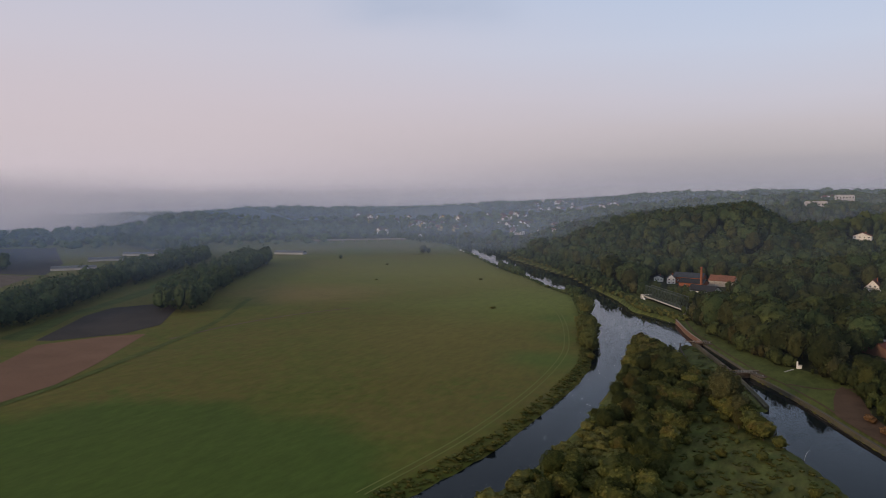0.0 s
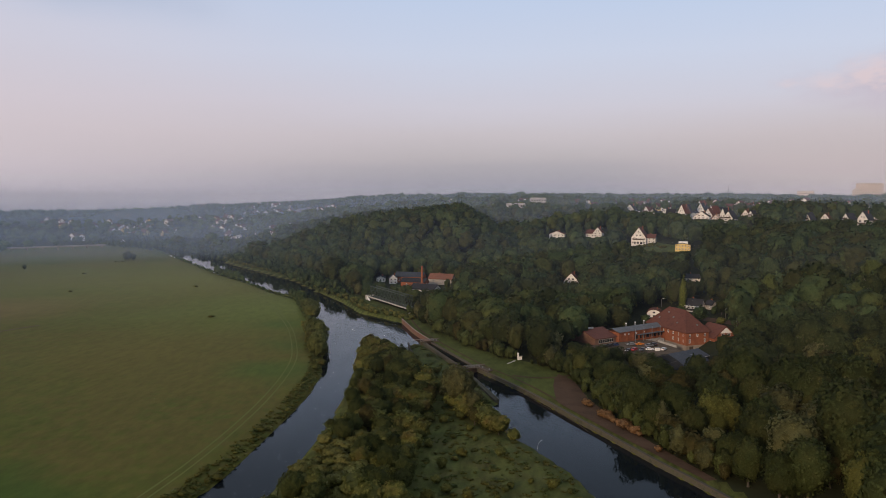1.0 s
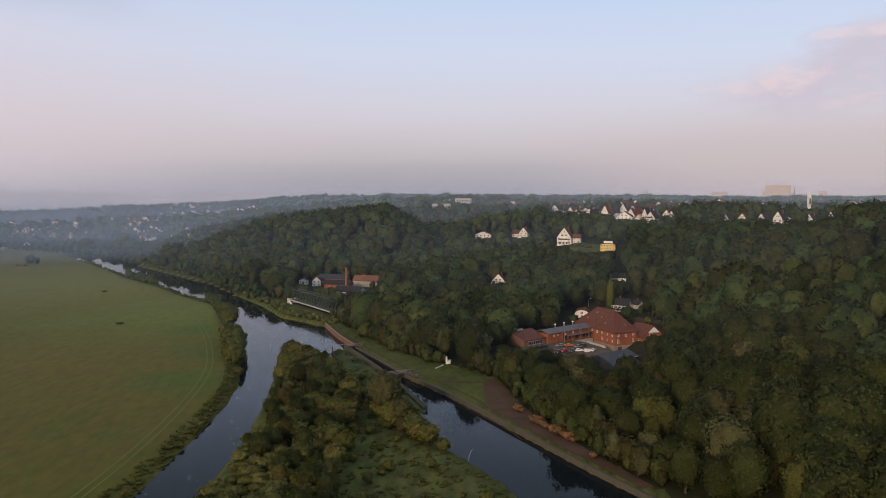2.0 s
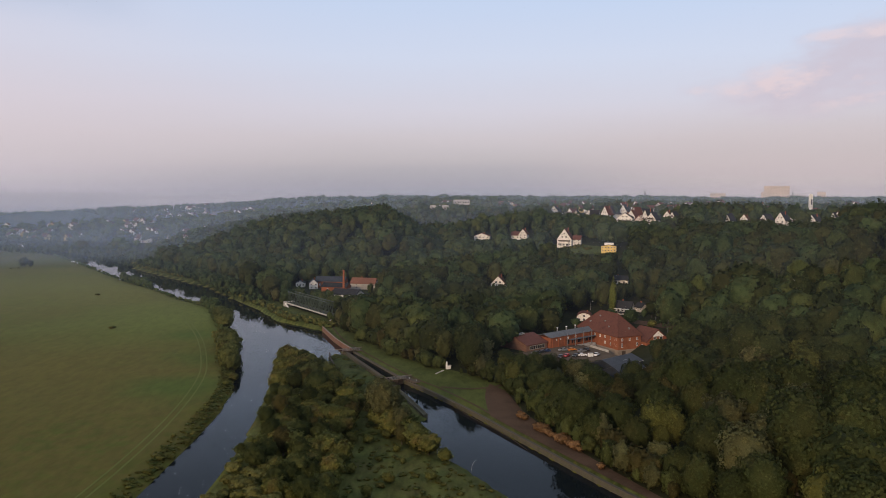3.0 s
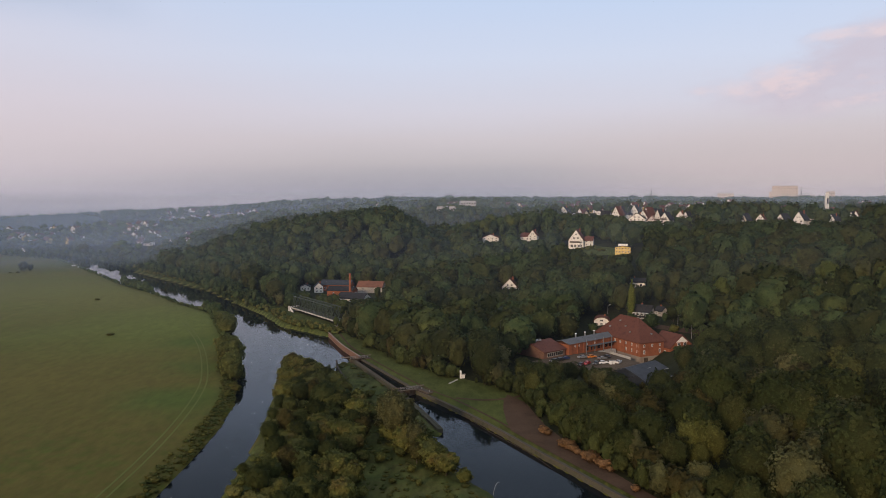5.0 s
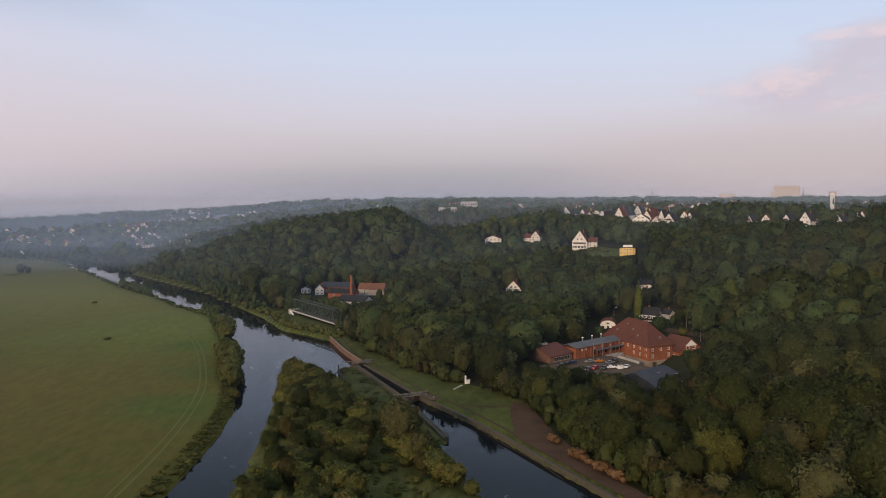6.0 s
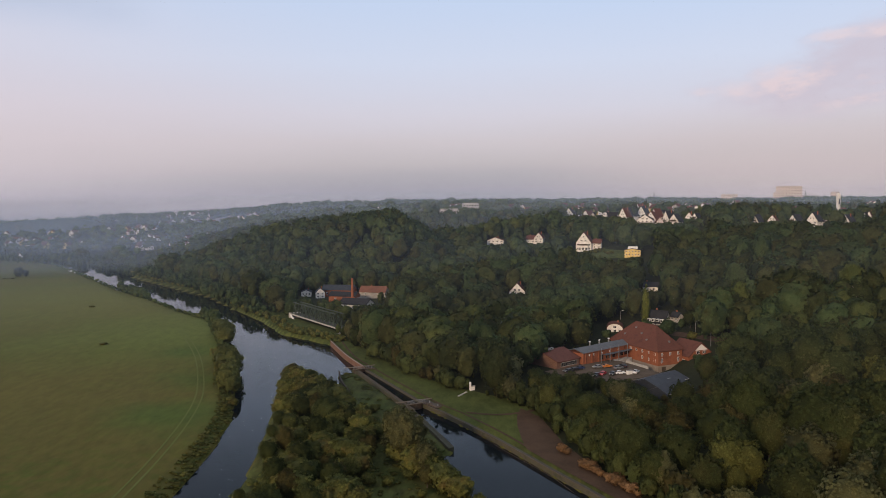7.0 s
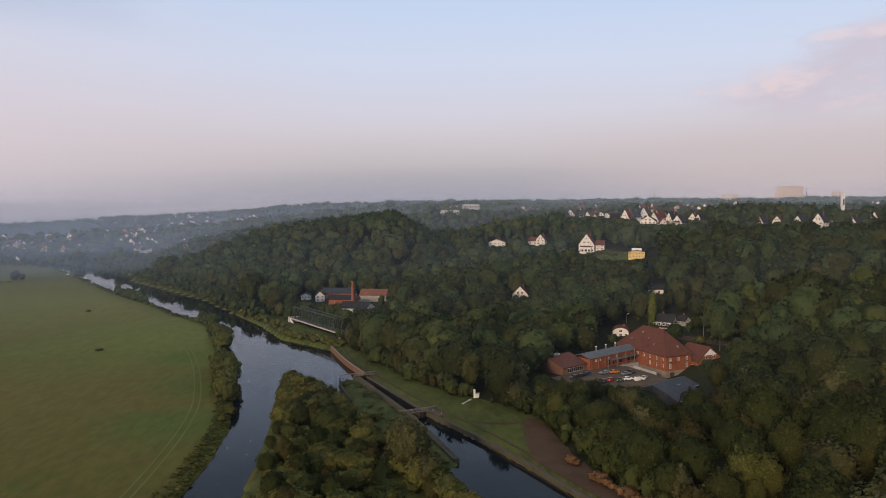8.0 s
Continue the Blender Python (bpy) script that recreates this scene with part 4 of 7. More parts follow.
near = (wood[:, 1] < 330) & (wood[:, 1] > 118) & (wood[:, 0] < 150) & (wood[:, 0] < 25 + 0.62 * wood[:, 1])
order = wood[near]
KINDS = ["oak", "beech", "oak", "beech", "oak", "turning", "lime", "beech", "willow", "oak"]
for x, y in order[:260]:
    d = poly_distance(np.array([x]), np.array([y]), TREE_EDGE)[0]
    kind = KINDS[int(RNG.integers(10))]
    size = min(RNG.uniform(0.8, 1.6) * (0.72 + 0.28 * min(1, d / 30)), float(view_room(np.array([x]), np.array([y]))[0]) / 16.5)
    if size > 0.2:
        put(kind, x, y, size, "hillside trees")
far_wood = np.concatenate([order[260:], wood[~near]])
far_wood = far_wood[far_wood[:, 0] < 70 + 0.62 * far_wood[:, 1]]
mid = far_wood[far_wood[:, 1] < 600]
wood_stuff("wood", mid, 12, 22, "dense dark green hillside wood", templates(8, 24, 260, 0.050, 300, radius=0.42), MIXED_NEAR)
slope = far_wood[(far_wood[:, 1] >= 600) & (far_wood[:, 1] < 900)]
thick = scatter(-330, 40, 610, 905, 9.5)
thick_az = np.degrees(np.arctan2(thick[:, 0], thick[:, 1]))
thick = thick[inside(thick[:, 0], thick[:, 1], WOOD_AREA) & (thick_az > -21) & (thick_az < 1) & (poly_distance(thick[:, 0], thick[:, 1], TREE_EDGE) > 4) & ~is_clear(thick, 1.0)]
slope = np.concatenate([slope, thick])
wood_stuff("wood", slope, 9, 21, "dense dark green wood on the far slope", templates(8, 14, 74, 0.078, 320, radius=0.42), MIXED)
top_wood = far_wood[far_wood[:, 1] >= 900]
top_wood = top_wood[RNG.uniform(size=len(top_wood)) < np.where(top_wood[:, 0] > 130, 0.22, 0.32)]
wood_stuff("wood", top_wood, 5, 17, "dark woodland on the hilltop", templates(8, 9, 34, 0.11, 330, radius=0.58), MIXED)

# ---- island, banks, hedges ----
isl = scatter(-80, 60, 110, 366, 5.2)
low_growth = []
isl = isl[inside(isl[:, 0], isl[:, 1], ISLAND) & (poly_distance(isl[:, 0], isl[:, 1], ISLAND, True) > 2.2)]
GLADE = [(-20, 110), (-25, 150), (-26, 197), (-28, 231), (-25, 262), (-20, 262), (-20, 241), (-13, 226), (-4, 214), (4, 208), (16, 186), (26, 160), (42, 112)]
PALE_SPOTS = [[(-62, 110), (-60, 160), (-59, 185), (-55, 212), (-43, 203), (-38, 170), (-30, 110)], [(-58, 250), (-58, 280), (-49, 284), (-44, 262), (-50, 240)]]
glade_growth = []
LOCK_GREEN = [(-52, 362), (-46, 357), (-16, 292), (2, 250), (-8, 246), (-20, 262), (-27, 290), (-41, 318), (-47, 340)]
on_green = inside(isl[:, 0], isl[:, 1], LOCK_GREEN)
glade_growth += [tuple(p) for p in isl[on_green]]
isl = isl[~on_green]
isl_room = view_room(isl[:, 0], isl[:, 1])
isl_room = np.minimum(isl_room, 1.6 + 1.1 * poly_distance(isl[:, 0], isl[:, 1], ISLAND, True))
for (x, y), room in zip(isl, isl_room):
    if room < 1.2:
        continue
    spot = np.array([x]), np.array([y])
    if any(inside(*spot, p)[0] for p in PALE_SPOTS) and RNG.uniform() < 0.8:
        put("leafy", x, y, min(RNG.uniform(0.9, 1.5), room / 2.4), "broad-leaved clumps")
        continue
    if inside(np.array([x]), np.array([y]), GLADE)[0]:
        r = RNG.uniform()
        if r < 0.2:
            put("bush" if r < 0.12 else "greybush", x, y, RNG.uniform(0.35, 0.8), "island shrubs")
        else:
            glade_growth.append((x, y))
        continue
    left = x < np.interp(y, [110, 200, 260, 362], [-52, -48, -50, -66])
    r = RNG.uniform()
    if left and y < 290 and r < 0.62:
        low_growth.append((x, y))
    elif y < 205 and x > -20:
        if r < 0.55:
            low_growth.append((x, y))
        else:
            put("bush", x, y, RNG.uniform(0.5, 0.9), "island shrubs")
    elif r < 0.58:
        put("bush", x, y, min(RNG.uniform(0.9, 1.9), room / 4.4), "island shrubs")
    elif r < 0.76:
        put("greybush", x, y, min(RNG.uniform(0.9, 1.9), room / 4.7), "island shrubs")
    elif r < 0.80:
        put("turning", x, y, min(RNG.uniform(0.42, 0.68), room / 13.3), "island trees")
    else:
        put("oak", x, y, min(RNG.uniform(0.4, 0.62), room / 15.3), "island trees")
for x, y, k, s in ((-17, 243, "willow", 1.3), (-21, 257, "willow", 0.95), (-12, 232, "willow", 0.8), (-7, 224, "greybush", 1.5), (-3, 218, "greybush", 1.2), (-9, 229, "bush", 1.5), (2, 212, "bush", 0.9), (-50, 287, "turning", 0.7), (-44, 276, "oak", 0.7), (-57, 315, "bush", 1.9), (-56.5, 338, "bush", 1.2), (-72, 357, "greybush", 1.0), (-52, 250, "turning", 0.7), (-44, 214, "turning", 0.7)):
    put(k, x, y, s, "island trees")
for x, y in ((-45.5, 316), (-41, 303), (-34, 291), (-29, 281), (-24, 270)):
    put("greybush", x, y, RNG.uniform(0.25, 0.4), "island shrubs")

back = scatter(-85, 95, 0, 112, 7.5)
low_growth += [tuple(p) for p in back[inside(back[:, 0], back[:, 1], ISLAND)]]
low_growth = np.concatenate([np.array(low_growth) + RNG.uniform(-2.5, 2.5, (len(low_growth), 2)) for _ in range(4)])
low_growth = low_growth[inside(low_growth[:, 0], low_growth[:, 1], ISLAND)]
wood_stuff("waterside_growth", low_growth, 0.7, 2.9, "dense rough green waterside growth on the island", templates(6, 10, 44, 0.20, 390, radius=0.85, base=0.0), [REED, SCRUB, WOODS_OLIVE])
glade_growth = np.concatenate([np.array(glade_growth) + RNG.uniform(-3.0, 3.0, (len(glade_growth), 2)) for _ in range(4)])
glade_growth = glade_growth[inside(glade_growth[:, 0], glade_growth[:, 1], ISLAND)]
wood_stuff("glade_growth", glade_growth, 0.15, 0.6, "rough green herbs and grass tufts in the island glade", templates(6, 10, 40, 0.42, 470, radius=2.2, base=0.0), [REED, WOODS_OLIVE, REED])

# left bank: low scrub, then a stand of taller trees
LB = np.array(curve_pts(LEFT_BANK[2:17], 6))
lrun = np.concatenate([[0], np.cumsum(np.linalg.norm(np.diff(LB, axis=0), axis=1))])
far_bank = []
for s in np.arange(40, lrun[-1], 3.3):
    x, y = np.interp(s, lrun, LB[:, 0]), np.interp(s, lrun, LB[:, 1])
    off = RNG.uniform(0.5, 5.5)
    if 322 < y < 392:
        if RNG.uniform() < 0.75:
            put("greybush" if RNG.uniform() < 0.6 else "bush", x - off * 0.7 - 0.5, y, RNG.uniform(1.3, 2.2), "bank shrubs", flat=1.15)
    elif 425 < y < 452:
        put("greybush", x - off * 0.4, y, RNG.uniform(1.5, 2.0), "bank shrubs", flat=1.15)
    elif y > 450:
        if y < 520 or 614 < y < 676 or y > 800:
            far_bank.append((x - off * 0.9 + 1.5, y))
    else:
        r = RNG.uniform()
        if r > (0.16 if y < 300 else 0.4):
            continue
        k = "bush" if RNG.uniform() < 0.6 else "reed"
        put(k, x - off * 0.6, y, RNG.uniform(0.3, 0.55) * (1.9 if r < 0.07 else 1), "bank shrubs", flat=0.8)

wood_stuff("bank_growth", np.array(far_bank), 4.0, 8.5, "dark shrubs lining the river bank", templates(4, 16, 150, 0.08, 396, radius=0.5, base=0.0), [WOODS, WOODS_OLIVE, WOODS_GREY, WOODS])
# scrub between meadow and river upstream, and on the far shore
scrub = []
for line, w0, w1 in ((LEFT_BANK[11:20], 0.5, 6.5), (RIGHT_BANK[4:14], 1.0, 9.0)):
    p = np.array(curve_pts(line, 10))
    d = np.gradient(p, axis=0)
    d /= np.linalg.norm(d, axis=1)[:, None]
    nrm = np.stack([d[:, 1], -d[:, 0]], 1) * -1
    for _ in range(5):
        q = p + d * RNG.uniform(-4, 4, (len(p), 1)) + nrm * RNG.uniform(w0, w1, (len(p), 1))
        scrub.append(q)
left_scrub = np.concatenate(scrub[:5])
left_scrub = left_scrub[~inside(left_scrub[:, 0], left_scrub[:, 1], RIVER) & (left_scrub[:, 1] > 395)]
right_scrub = np.concatenate(scrub[5:])
right_scrub = right_scrub[~inside(right_scrub[:, 0], right_scrub[:, 1], RIVER) & ~inside(right_scrub[:, 0], right_scrub[:, 1], WOOD_AREA)]
open_reach = ((left_scrub[:, 1] > 520) & (left_scrub[:, 1] < 614)) | ((left_scrub[:, 1] > 676) & (left_scrub[:, 1] < 800))
left_scrub = left_scrub[~open_reach | (RNG.uniform(size=len(left_scrub)) < 0.75)]
wood_stuff("bank_scrub", left_scrub, 0.8, 3.0, "dark bushes between the meadow and the river", templates(6, 11, 60, 0.13, 430, radius=0.6, base=0.0), [WOODS, WOODS_OLIVE, WOODS])
wood_stuff("bank_scrub", right_scrub, 1.0, 3.2, "pale scrub and reeds along the far shore", templates(6, 11, 60, 0.14, 440, radius=0.7, base=0.0), [SCRUB, REED, WOODS_OLIVE])
near_line = np.array(curve_pts(LEFT_BANK[3:13], 16))
near_dir = np.gradient(near_line, axis=0)
near_dir /= np.linalg.norm(near_dir, axis=1)[:, None]
near_nrm = np.stack([-near_dir[:, 1], near_dir[:, 0]], 1)
verge = np.concatenate([near_line + near_dir * RNG.uniform(-2, 2, (len(near_line), 1)) + near_nrm * RNG.uniform(0.2, 6.0, (len(near_line), 1)) for _ in range(7)])
verge = verge[~inside(verge[:, 0], verge[:, 1], RIVER)]
wood_stuff("bank_verge", verge, 0.25, 0.8, "rough tall herbs along the meadow bank", templates(6, 10, 44, 0.26, 450, radius=1.5, base=0.0), [SCRUB, WOODS_OLIVE, REED])
# shrubs along the edge of the wood
te = np.array(curve_pts(TREE_EDGE[4:17], 6))
hem = np.concatenate([te + RNG.uniform(-1.6, 1.6, te.shape) + [o, 0.3 * o] for o in (1.5, 4.0)])
hem = hem[~is_clear(hem)]
hem[:, 0] += np.where((hem[:, 1] < 262) & (hem[:, 1] > 212), 1.8, 0)
wood_stuff("wood_edge_shrubs", hem, 4.0, 11.0, "leafy shrubs and young trees along the edge of the wood", templates(6, 20, 220, 0.060, 410, radius=0.42, base=0.0), [LEAF[0], WOODS_OLIVE, LEAF[1], LEAF[2], WOODS_OLIVE, LEAF[4]])

# shrubs at the foot of the wood and the orange dried ones by the path
for x, y, s in ((27.4, 250, 0.95), (28.6, 248, 0.75), (31.2, 237, 0.9), (32.4, 235, 1.2), (33.6, 232.5, 0.95), (34.4, 230.6, 0.7), (36.2, 226, 1.1), (37.2, 224.2, 1.25), (38.6, 221.5, 0.9), (39.8, 218.8, 1.15), (41, 216.5, 0.8), (44, 203, 0.7)):
    put("dry", x, y, s, "dried shrubs", flat=1.15)
for x, y, k, s in ((41, 243, "lime", 0.85), (47, 232, "lime", 0.7), (26, 303, "lime", 1.0), (52, 305, "lime", 1.0), (58, 303, "oak", 0.8), (70, 296, "turning", 0.95), (80, 296, "turning", 0.9), (45, 309, "oak", 0.7), (92, 300, "oak", 0.8), (75, 181, "willow", 1.5), (82, 159, "lime", 1.3),
                   (62, 264, "turning", 0.8), (92, 248, "lime", 1.35), (104, 262, "oak", 1.2)):
    put(k, x, y, min(s, max(0.25, float(view_room(np.array([x]), np.array([y]))[0]) / 15.5)), "hillside trees")
for x, y, k, s in ((53, 286, "willow", 0.95), (28, 284, "lime", 0.95), (80, 278, "turning", 1.05), (66, 268, "oak", 0.7), (42, 272, "oak", 0.72), (35, 274, "beech", 0.6), (74, 288, "oak", 0.75)):
    put(k, x, y, s, "trees before the works")
for x, y, k, s in ((113, 403, "oak", 0.6), (121, 394, "beech", 0.6), (131, 384, "oak", 0.7), (139, 393, "beech", 0.8), (124, 363, "oak", 0.75), (132, 367, "turning", 0.75), (117, 352, "oak", 0.7), (110, 346, "beech", 0.55), (126, 376, "bush", 1.3), (108, 384, "bush", 1.0)):
    put(k, x, y, s, "trees round the works")
for _ in range(26):
    put("bush", RNG.uniform(101, 126), RNG.uniform(624, 660), RNG.uniform(0.3, 0.75), "garden shrubs")
put("poplar", 96, 421, 1.4, "garden poplars", flat=0.9)
put("poplar", 125, 552, 0.62, "garden poplars")
for x, y in ((167, 350), (178, 362), (159, 372)):
    put("pale", x, y, 1.25, "pale-trunked trees")
for x, y, s in ((-420, 776, 0.7), (-424, 780, 0.62), (-415, 779, 0.5), (-469, 672, 0.35)):
    put("oak", x, y, s, "meadow trees")
for x, y in ((-425, 760), (-418, 762), (-250, 560), (-330, 520), (-180, 420), (-390, 640)):
    put("reed", x, y, 0.9, "meadow shrubs", flat=0.6)


def band(points, width, step, jitter=0.8):
    p = np.array(curve_pts(points, 10))
    rn = np.concatenate([[0], np.cumsum(np.linalg.norm(np.diff(p, axis=0), axis=1))])
    out = []
    for s in np.arange(0, rn[-1], step):
        for o in np.arange(-width / 2, width / 2 + 0.1, step):
            out.append((np.interp(s, rn, p[:, 0]) + o + RNG.uniform(-1, 1) * step * jitter / 2, np.interp(s, rn, p[:, 1]) + o * 0.3 + RNG.uniform(-1, 1) * step * jitter / 2))
    return np.array(out)


rows_left = np.concatenate([band([(-392, 170), (-402, 225), (-432, 288), (-485, 370), (-540, 480), (-575, 560)], 30, 8), band([(-352, 318), (-376, 350), (-432, 440), (-482, 530), (-520, 600)], 30, 8), band([(-585, 580), (-680, 640), (-820, 690)], 22, 9), band([(-700, 420), (-800, 470), (-950, 540)], 30, 10)])
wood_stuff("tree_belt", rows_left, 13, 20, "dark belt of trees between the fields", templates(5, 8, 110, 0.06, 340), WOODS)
# wooded banks and valley floor upstream
up = np.concatenate([band([(-300, 790), (-350, 860), (-440, 968), (-560, 1080), (-720, 1180)], 24, 8), band([(-480, 925), (-600, 1010), (-760, 1110), (-1000, 1200)], 14, 8), band([(-122, 525), (-150, 572), (-185, 634), (-240, 712), (-296, 787)], 13, 5)])
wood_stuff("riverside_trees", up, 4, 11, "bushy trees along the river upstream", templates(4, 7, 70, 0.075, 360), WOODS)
vale = scatter(-1900, 200, 1080, 2300, 29)
vale = vale[(np.hypot(vale[:, 0], vale[:, 1]) < 2500) & (np.degrees(np.arctan2(vale[:, 0], vale[:, 1])) < 4) & ~(inside(vale[:, 0], vale[:, 1], RIVER))]
vale = vale[(vale[:, 1] > 1330) | (vale[:, 0] < -500)]
west = scatter(-1750, -620, 620, 1090, 27)
west_az = np.degrees(np.arctan2(west[:, 0], west[:, 1]))
west = west[(np.hypot(west[:, 0], west[:, 1]) > 1040) & (west_az > -62) & (np.hypot(west[:, 0], west[:, 1]) < 1700)]
vale = np.concatenate([vale, west])
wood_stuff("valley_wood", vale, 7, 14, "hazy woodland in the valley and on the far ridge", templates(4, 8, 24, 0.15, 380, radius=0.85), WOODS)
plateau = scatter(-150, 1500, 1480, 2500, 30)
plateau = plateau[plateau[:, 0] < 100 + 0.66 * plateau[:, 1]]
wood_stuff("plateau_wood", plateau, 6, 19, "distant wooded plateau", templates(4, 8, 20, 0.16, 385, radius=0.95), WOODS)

# foam flecks drifting on the river
fl = np.stack([RNG.uniform(-140, -55, 900), RNG.uniform(130, 520, 900)], 1)
fl = fl[inside(fl[:, 0], fl[:, 1], RIVER) & ~inside(fl[:, 0], fl[:, 1], ISLAND)][:130]
hexa = np.stack([np.cos(np.arange(6) * np.pi / 3), np.sin(np.arange(6) * np.pi / 3)], 1)
size = RNG.uniform(0.05, 0.14, len(fl))
fv = np.concatenate([np.dstack([fl[:, None, :] + hexa[None] * size[:, None, None] * k, np.full((len(fl), 6, 1), z)]) for k, z in ((1.0, 0.004), (0.75, 0.03))], 1).reshape(-1, 3)
base = (np.arange(len(fl)) * 12)[:, None, None]
i6 = np.arange(6)
sides = np.stack([i6, (i6 + 1) % 6, (i6 + 1) % 6 + 6, i6 + 6], 1)
caps = np.array([[6, 7, 8, 9], [6, 9, 10, 11]])
ff = (np.concatenate([sides, caps])[None] + base).reshape(-1, 4)
tagged(new("foam_flecks", mesh_from("foam_flecks", fv, ff, [WHITE])), "small white foam flecks floating on the river", "foam", kind="stuff")

# ---- lock, quays, bridge ----
def wall_strip(name, line, z0, z1, width, material, label, category, side=1, cope=0.18, n=5, kind="structure", out=0.0, cope_w=0.7, cope_mat=None):
    """A retaining wall along a line with a slightly wider coping of separate slabs."""
    pts = np.array(curve_pts(line, n) if n > 1 else line, float)
    d = np.gradient(pts, axis=0)
    d /= np.linalg.norm(d, axis=1)[:, None]
    nrm = np.stack([d[:, 1], -d[:, 0]], 1) * side
    pts = pts - nrm * out
    inner, outer = pts, pts + nrm * width
    m = len(pts)
    v = np.concatenate([np.column_stack([p, np.full(m, z)]) for p, z in ((inner, z0), (inner, z1), (outer, z1), (outer, z0))])
    f = [(r * m + i, r * m + i + 1, ((r + 1) % 4) * m + i + 1, ((r + 1) % 4) * m + i) for r in range(4) for i in range(m - 1)]
    bm = bmesh.new()
    vs = [bm.verts.new(p) for p in v]
    for q in f:
        bm.faces.new([vs[k] for k in q])
    bm.faces.new([vs[r * m] for r in range(4)])
    bm.faces.new([vs[r * m + m - 1] for r in range(4)])
    root = thing(name, Matrix(), label, category, kind=kind)
    part("wall", bm, material, root)
    # coping slabs about two metres long
    seg = np.linalg.norm(np.diff(pts, axis=0), axis=1)
    run = np.concatenate([[0], np.cumsum(seg)])
    count = min(90, max(2, int(run[-1] / 2.4)))
    cuts = np.linspace(0, run[-1], count + 1)
    slab = None
    for a, b in zip(cuts[:-1], cuts[1:]):
        mid = (a + b) / 2
        x, y = np.interp(mid, run, pts[:, 0]), np.interp(mid, run, pts[:, 1])
        dx, dy = np.interp(mid, run, d[:, 0]), np.interp(mid, run, d[:, 1])
        if slab is None:
            slab = bpy.data.meshes.new("coping_slab")
            b2 = boxed(-(b - a) / 2 + 0.02, (b - a) / 2 - 0.02, -cope_w / 2, cope_w / 2, 0.003, cope, 0.03)
            b2.to_mesh(slab)
            b2.free()
            slab.materials.append(cope_mat or COPING)
        cx, cy = x + dy * side * (cope_w / 2 - 0.08), y - dx * side * (cope_w / 2 - 0.08)
        linked("coping_slab", slab, root, m=pose(cx, cy, z1 + RNG.uniform(-0.012, 0.012), 0, 0, math.degrees(math.atan2(dy, dx)) + RNG.uniform(-0.5, 0.5)))
    return root


QUAY_LINE = [(-80, 441), (-64, 424), (-52, 389), (-41, 363), (-15, 308), (-2.5, 287), (8.5, 267), (16, 252), (23.5, 236), (30, 223), (43, 196), (51.5, 180), (66, 150), (80, 120)]
wall_strip("quay_wall", QUAY_LINE[1:4], -2.0, 2.5, 1.0, QUAY, "old red-brick quay wall above the lock", "wall", side=-1, out=1.0, cope_w=0.6, cope_mat=STONE)
# the dark masonry here carries the shade on the chamber face
wall_strip("lock_wall", QUAY_LINE[3:5], -2.0, 1.55, 1.4, MOSS, "stone wall of the lock chamber under the towpath, toned dark for shade", "wall", side=-1, n=8, out=1.0, cope_w=0.7)
wall_strip("quay_wall", QUAY_LINE[4:], -2.0, 1.45, 1.4, MOSS, "dark mossy stone quay wall along the canal", "wall", side=-1, out=1.0, cope_w=0.6)
wall_strip("lock_wall", [(-45.6, 360.4), (-43.1, 356.9), (-17.1, 295.4)], -2.0, 1.75, 1.2, MOSS, "stone side wall of the lock chamber", "wall", side=1, n=1, out=0.5)
wall_strip("guide_pier", [(-17.1, 295.4), (-10.5, 276), (-4, 256)], -2.0, 1.35, 1.6, MOSS, "low mossy guide pier below the lock", "pier", side=1, n=3, out=0.4, cope_mat=MOSS)
# dark material stands in for the waterline and shadow along this wall
wall_strip("curved_wall", [(-51.5, 356.5), (-49.5, 345), (-46, 332), (-43, 322), (-41, 314)], -2.0, 1.75, 0.6, TIMBER, "curved retaining wall of the lock island, darkened for its waterline and shadow", "wall", side=-1, n=4, cope_mat=TIMBER, cope_w=0.6)

chamber = bmesh.new()
chamber.faces.new([chamber.verts.new(p) for p in ((-40.3, 359.2, 1.05), (-42.4, 356.6, 1.05), (-18.5, 300.2, 1.05), (-14.4, 304.8, 1.05))])
tagged(part("lock_water", chamber, WATER), "dark still water filling the lock chamber", "water", kind="structure")

LOCK_TURN = math.degrees(math.atan2(308 - 363, -15 + 41))


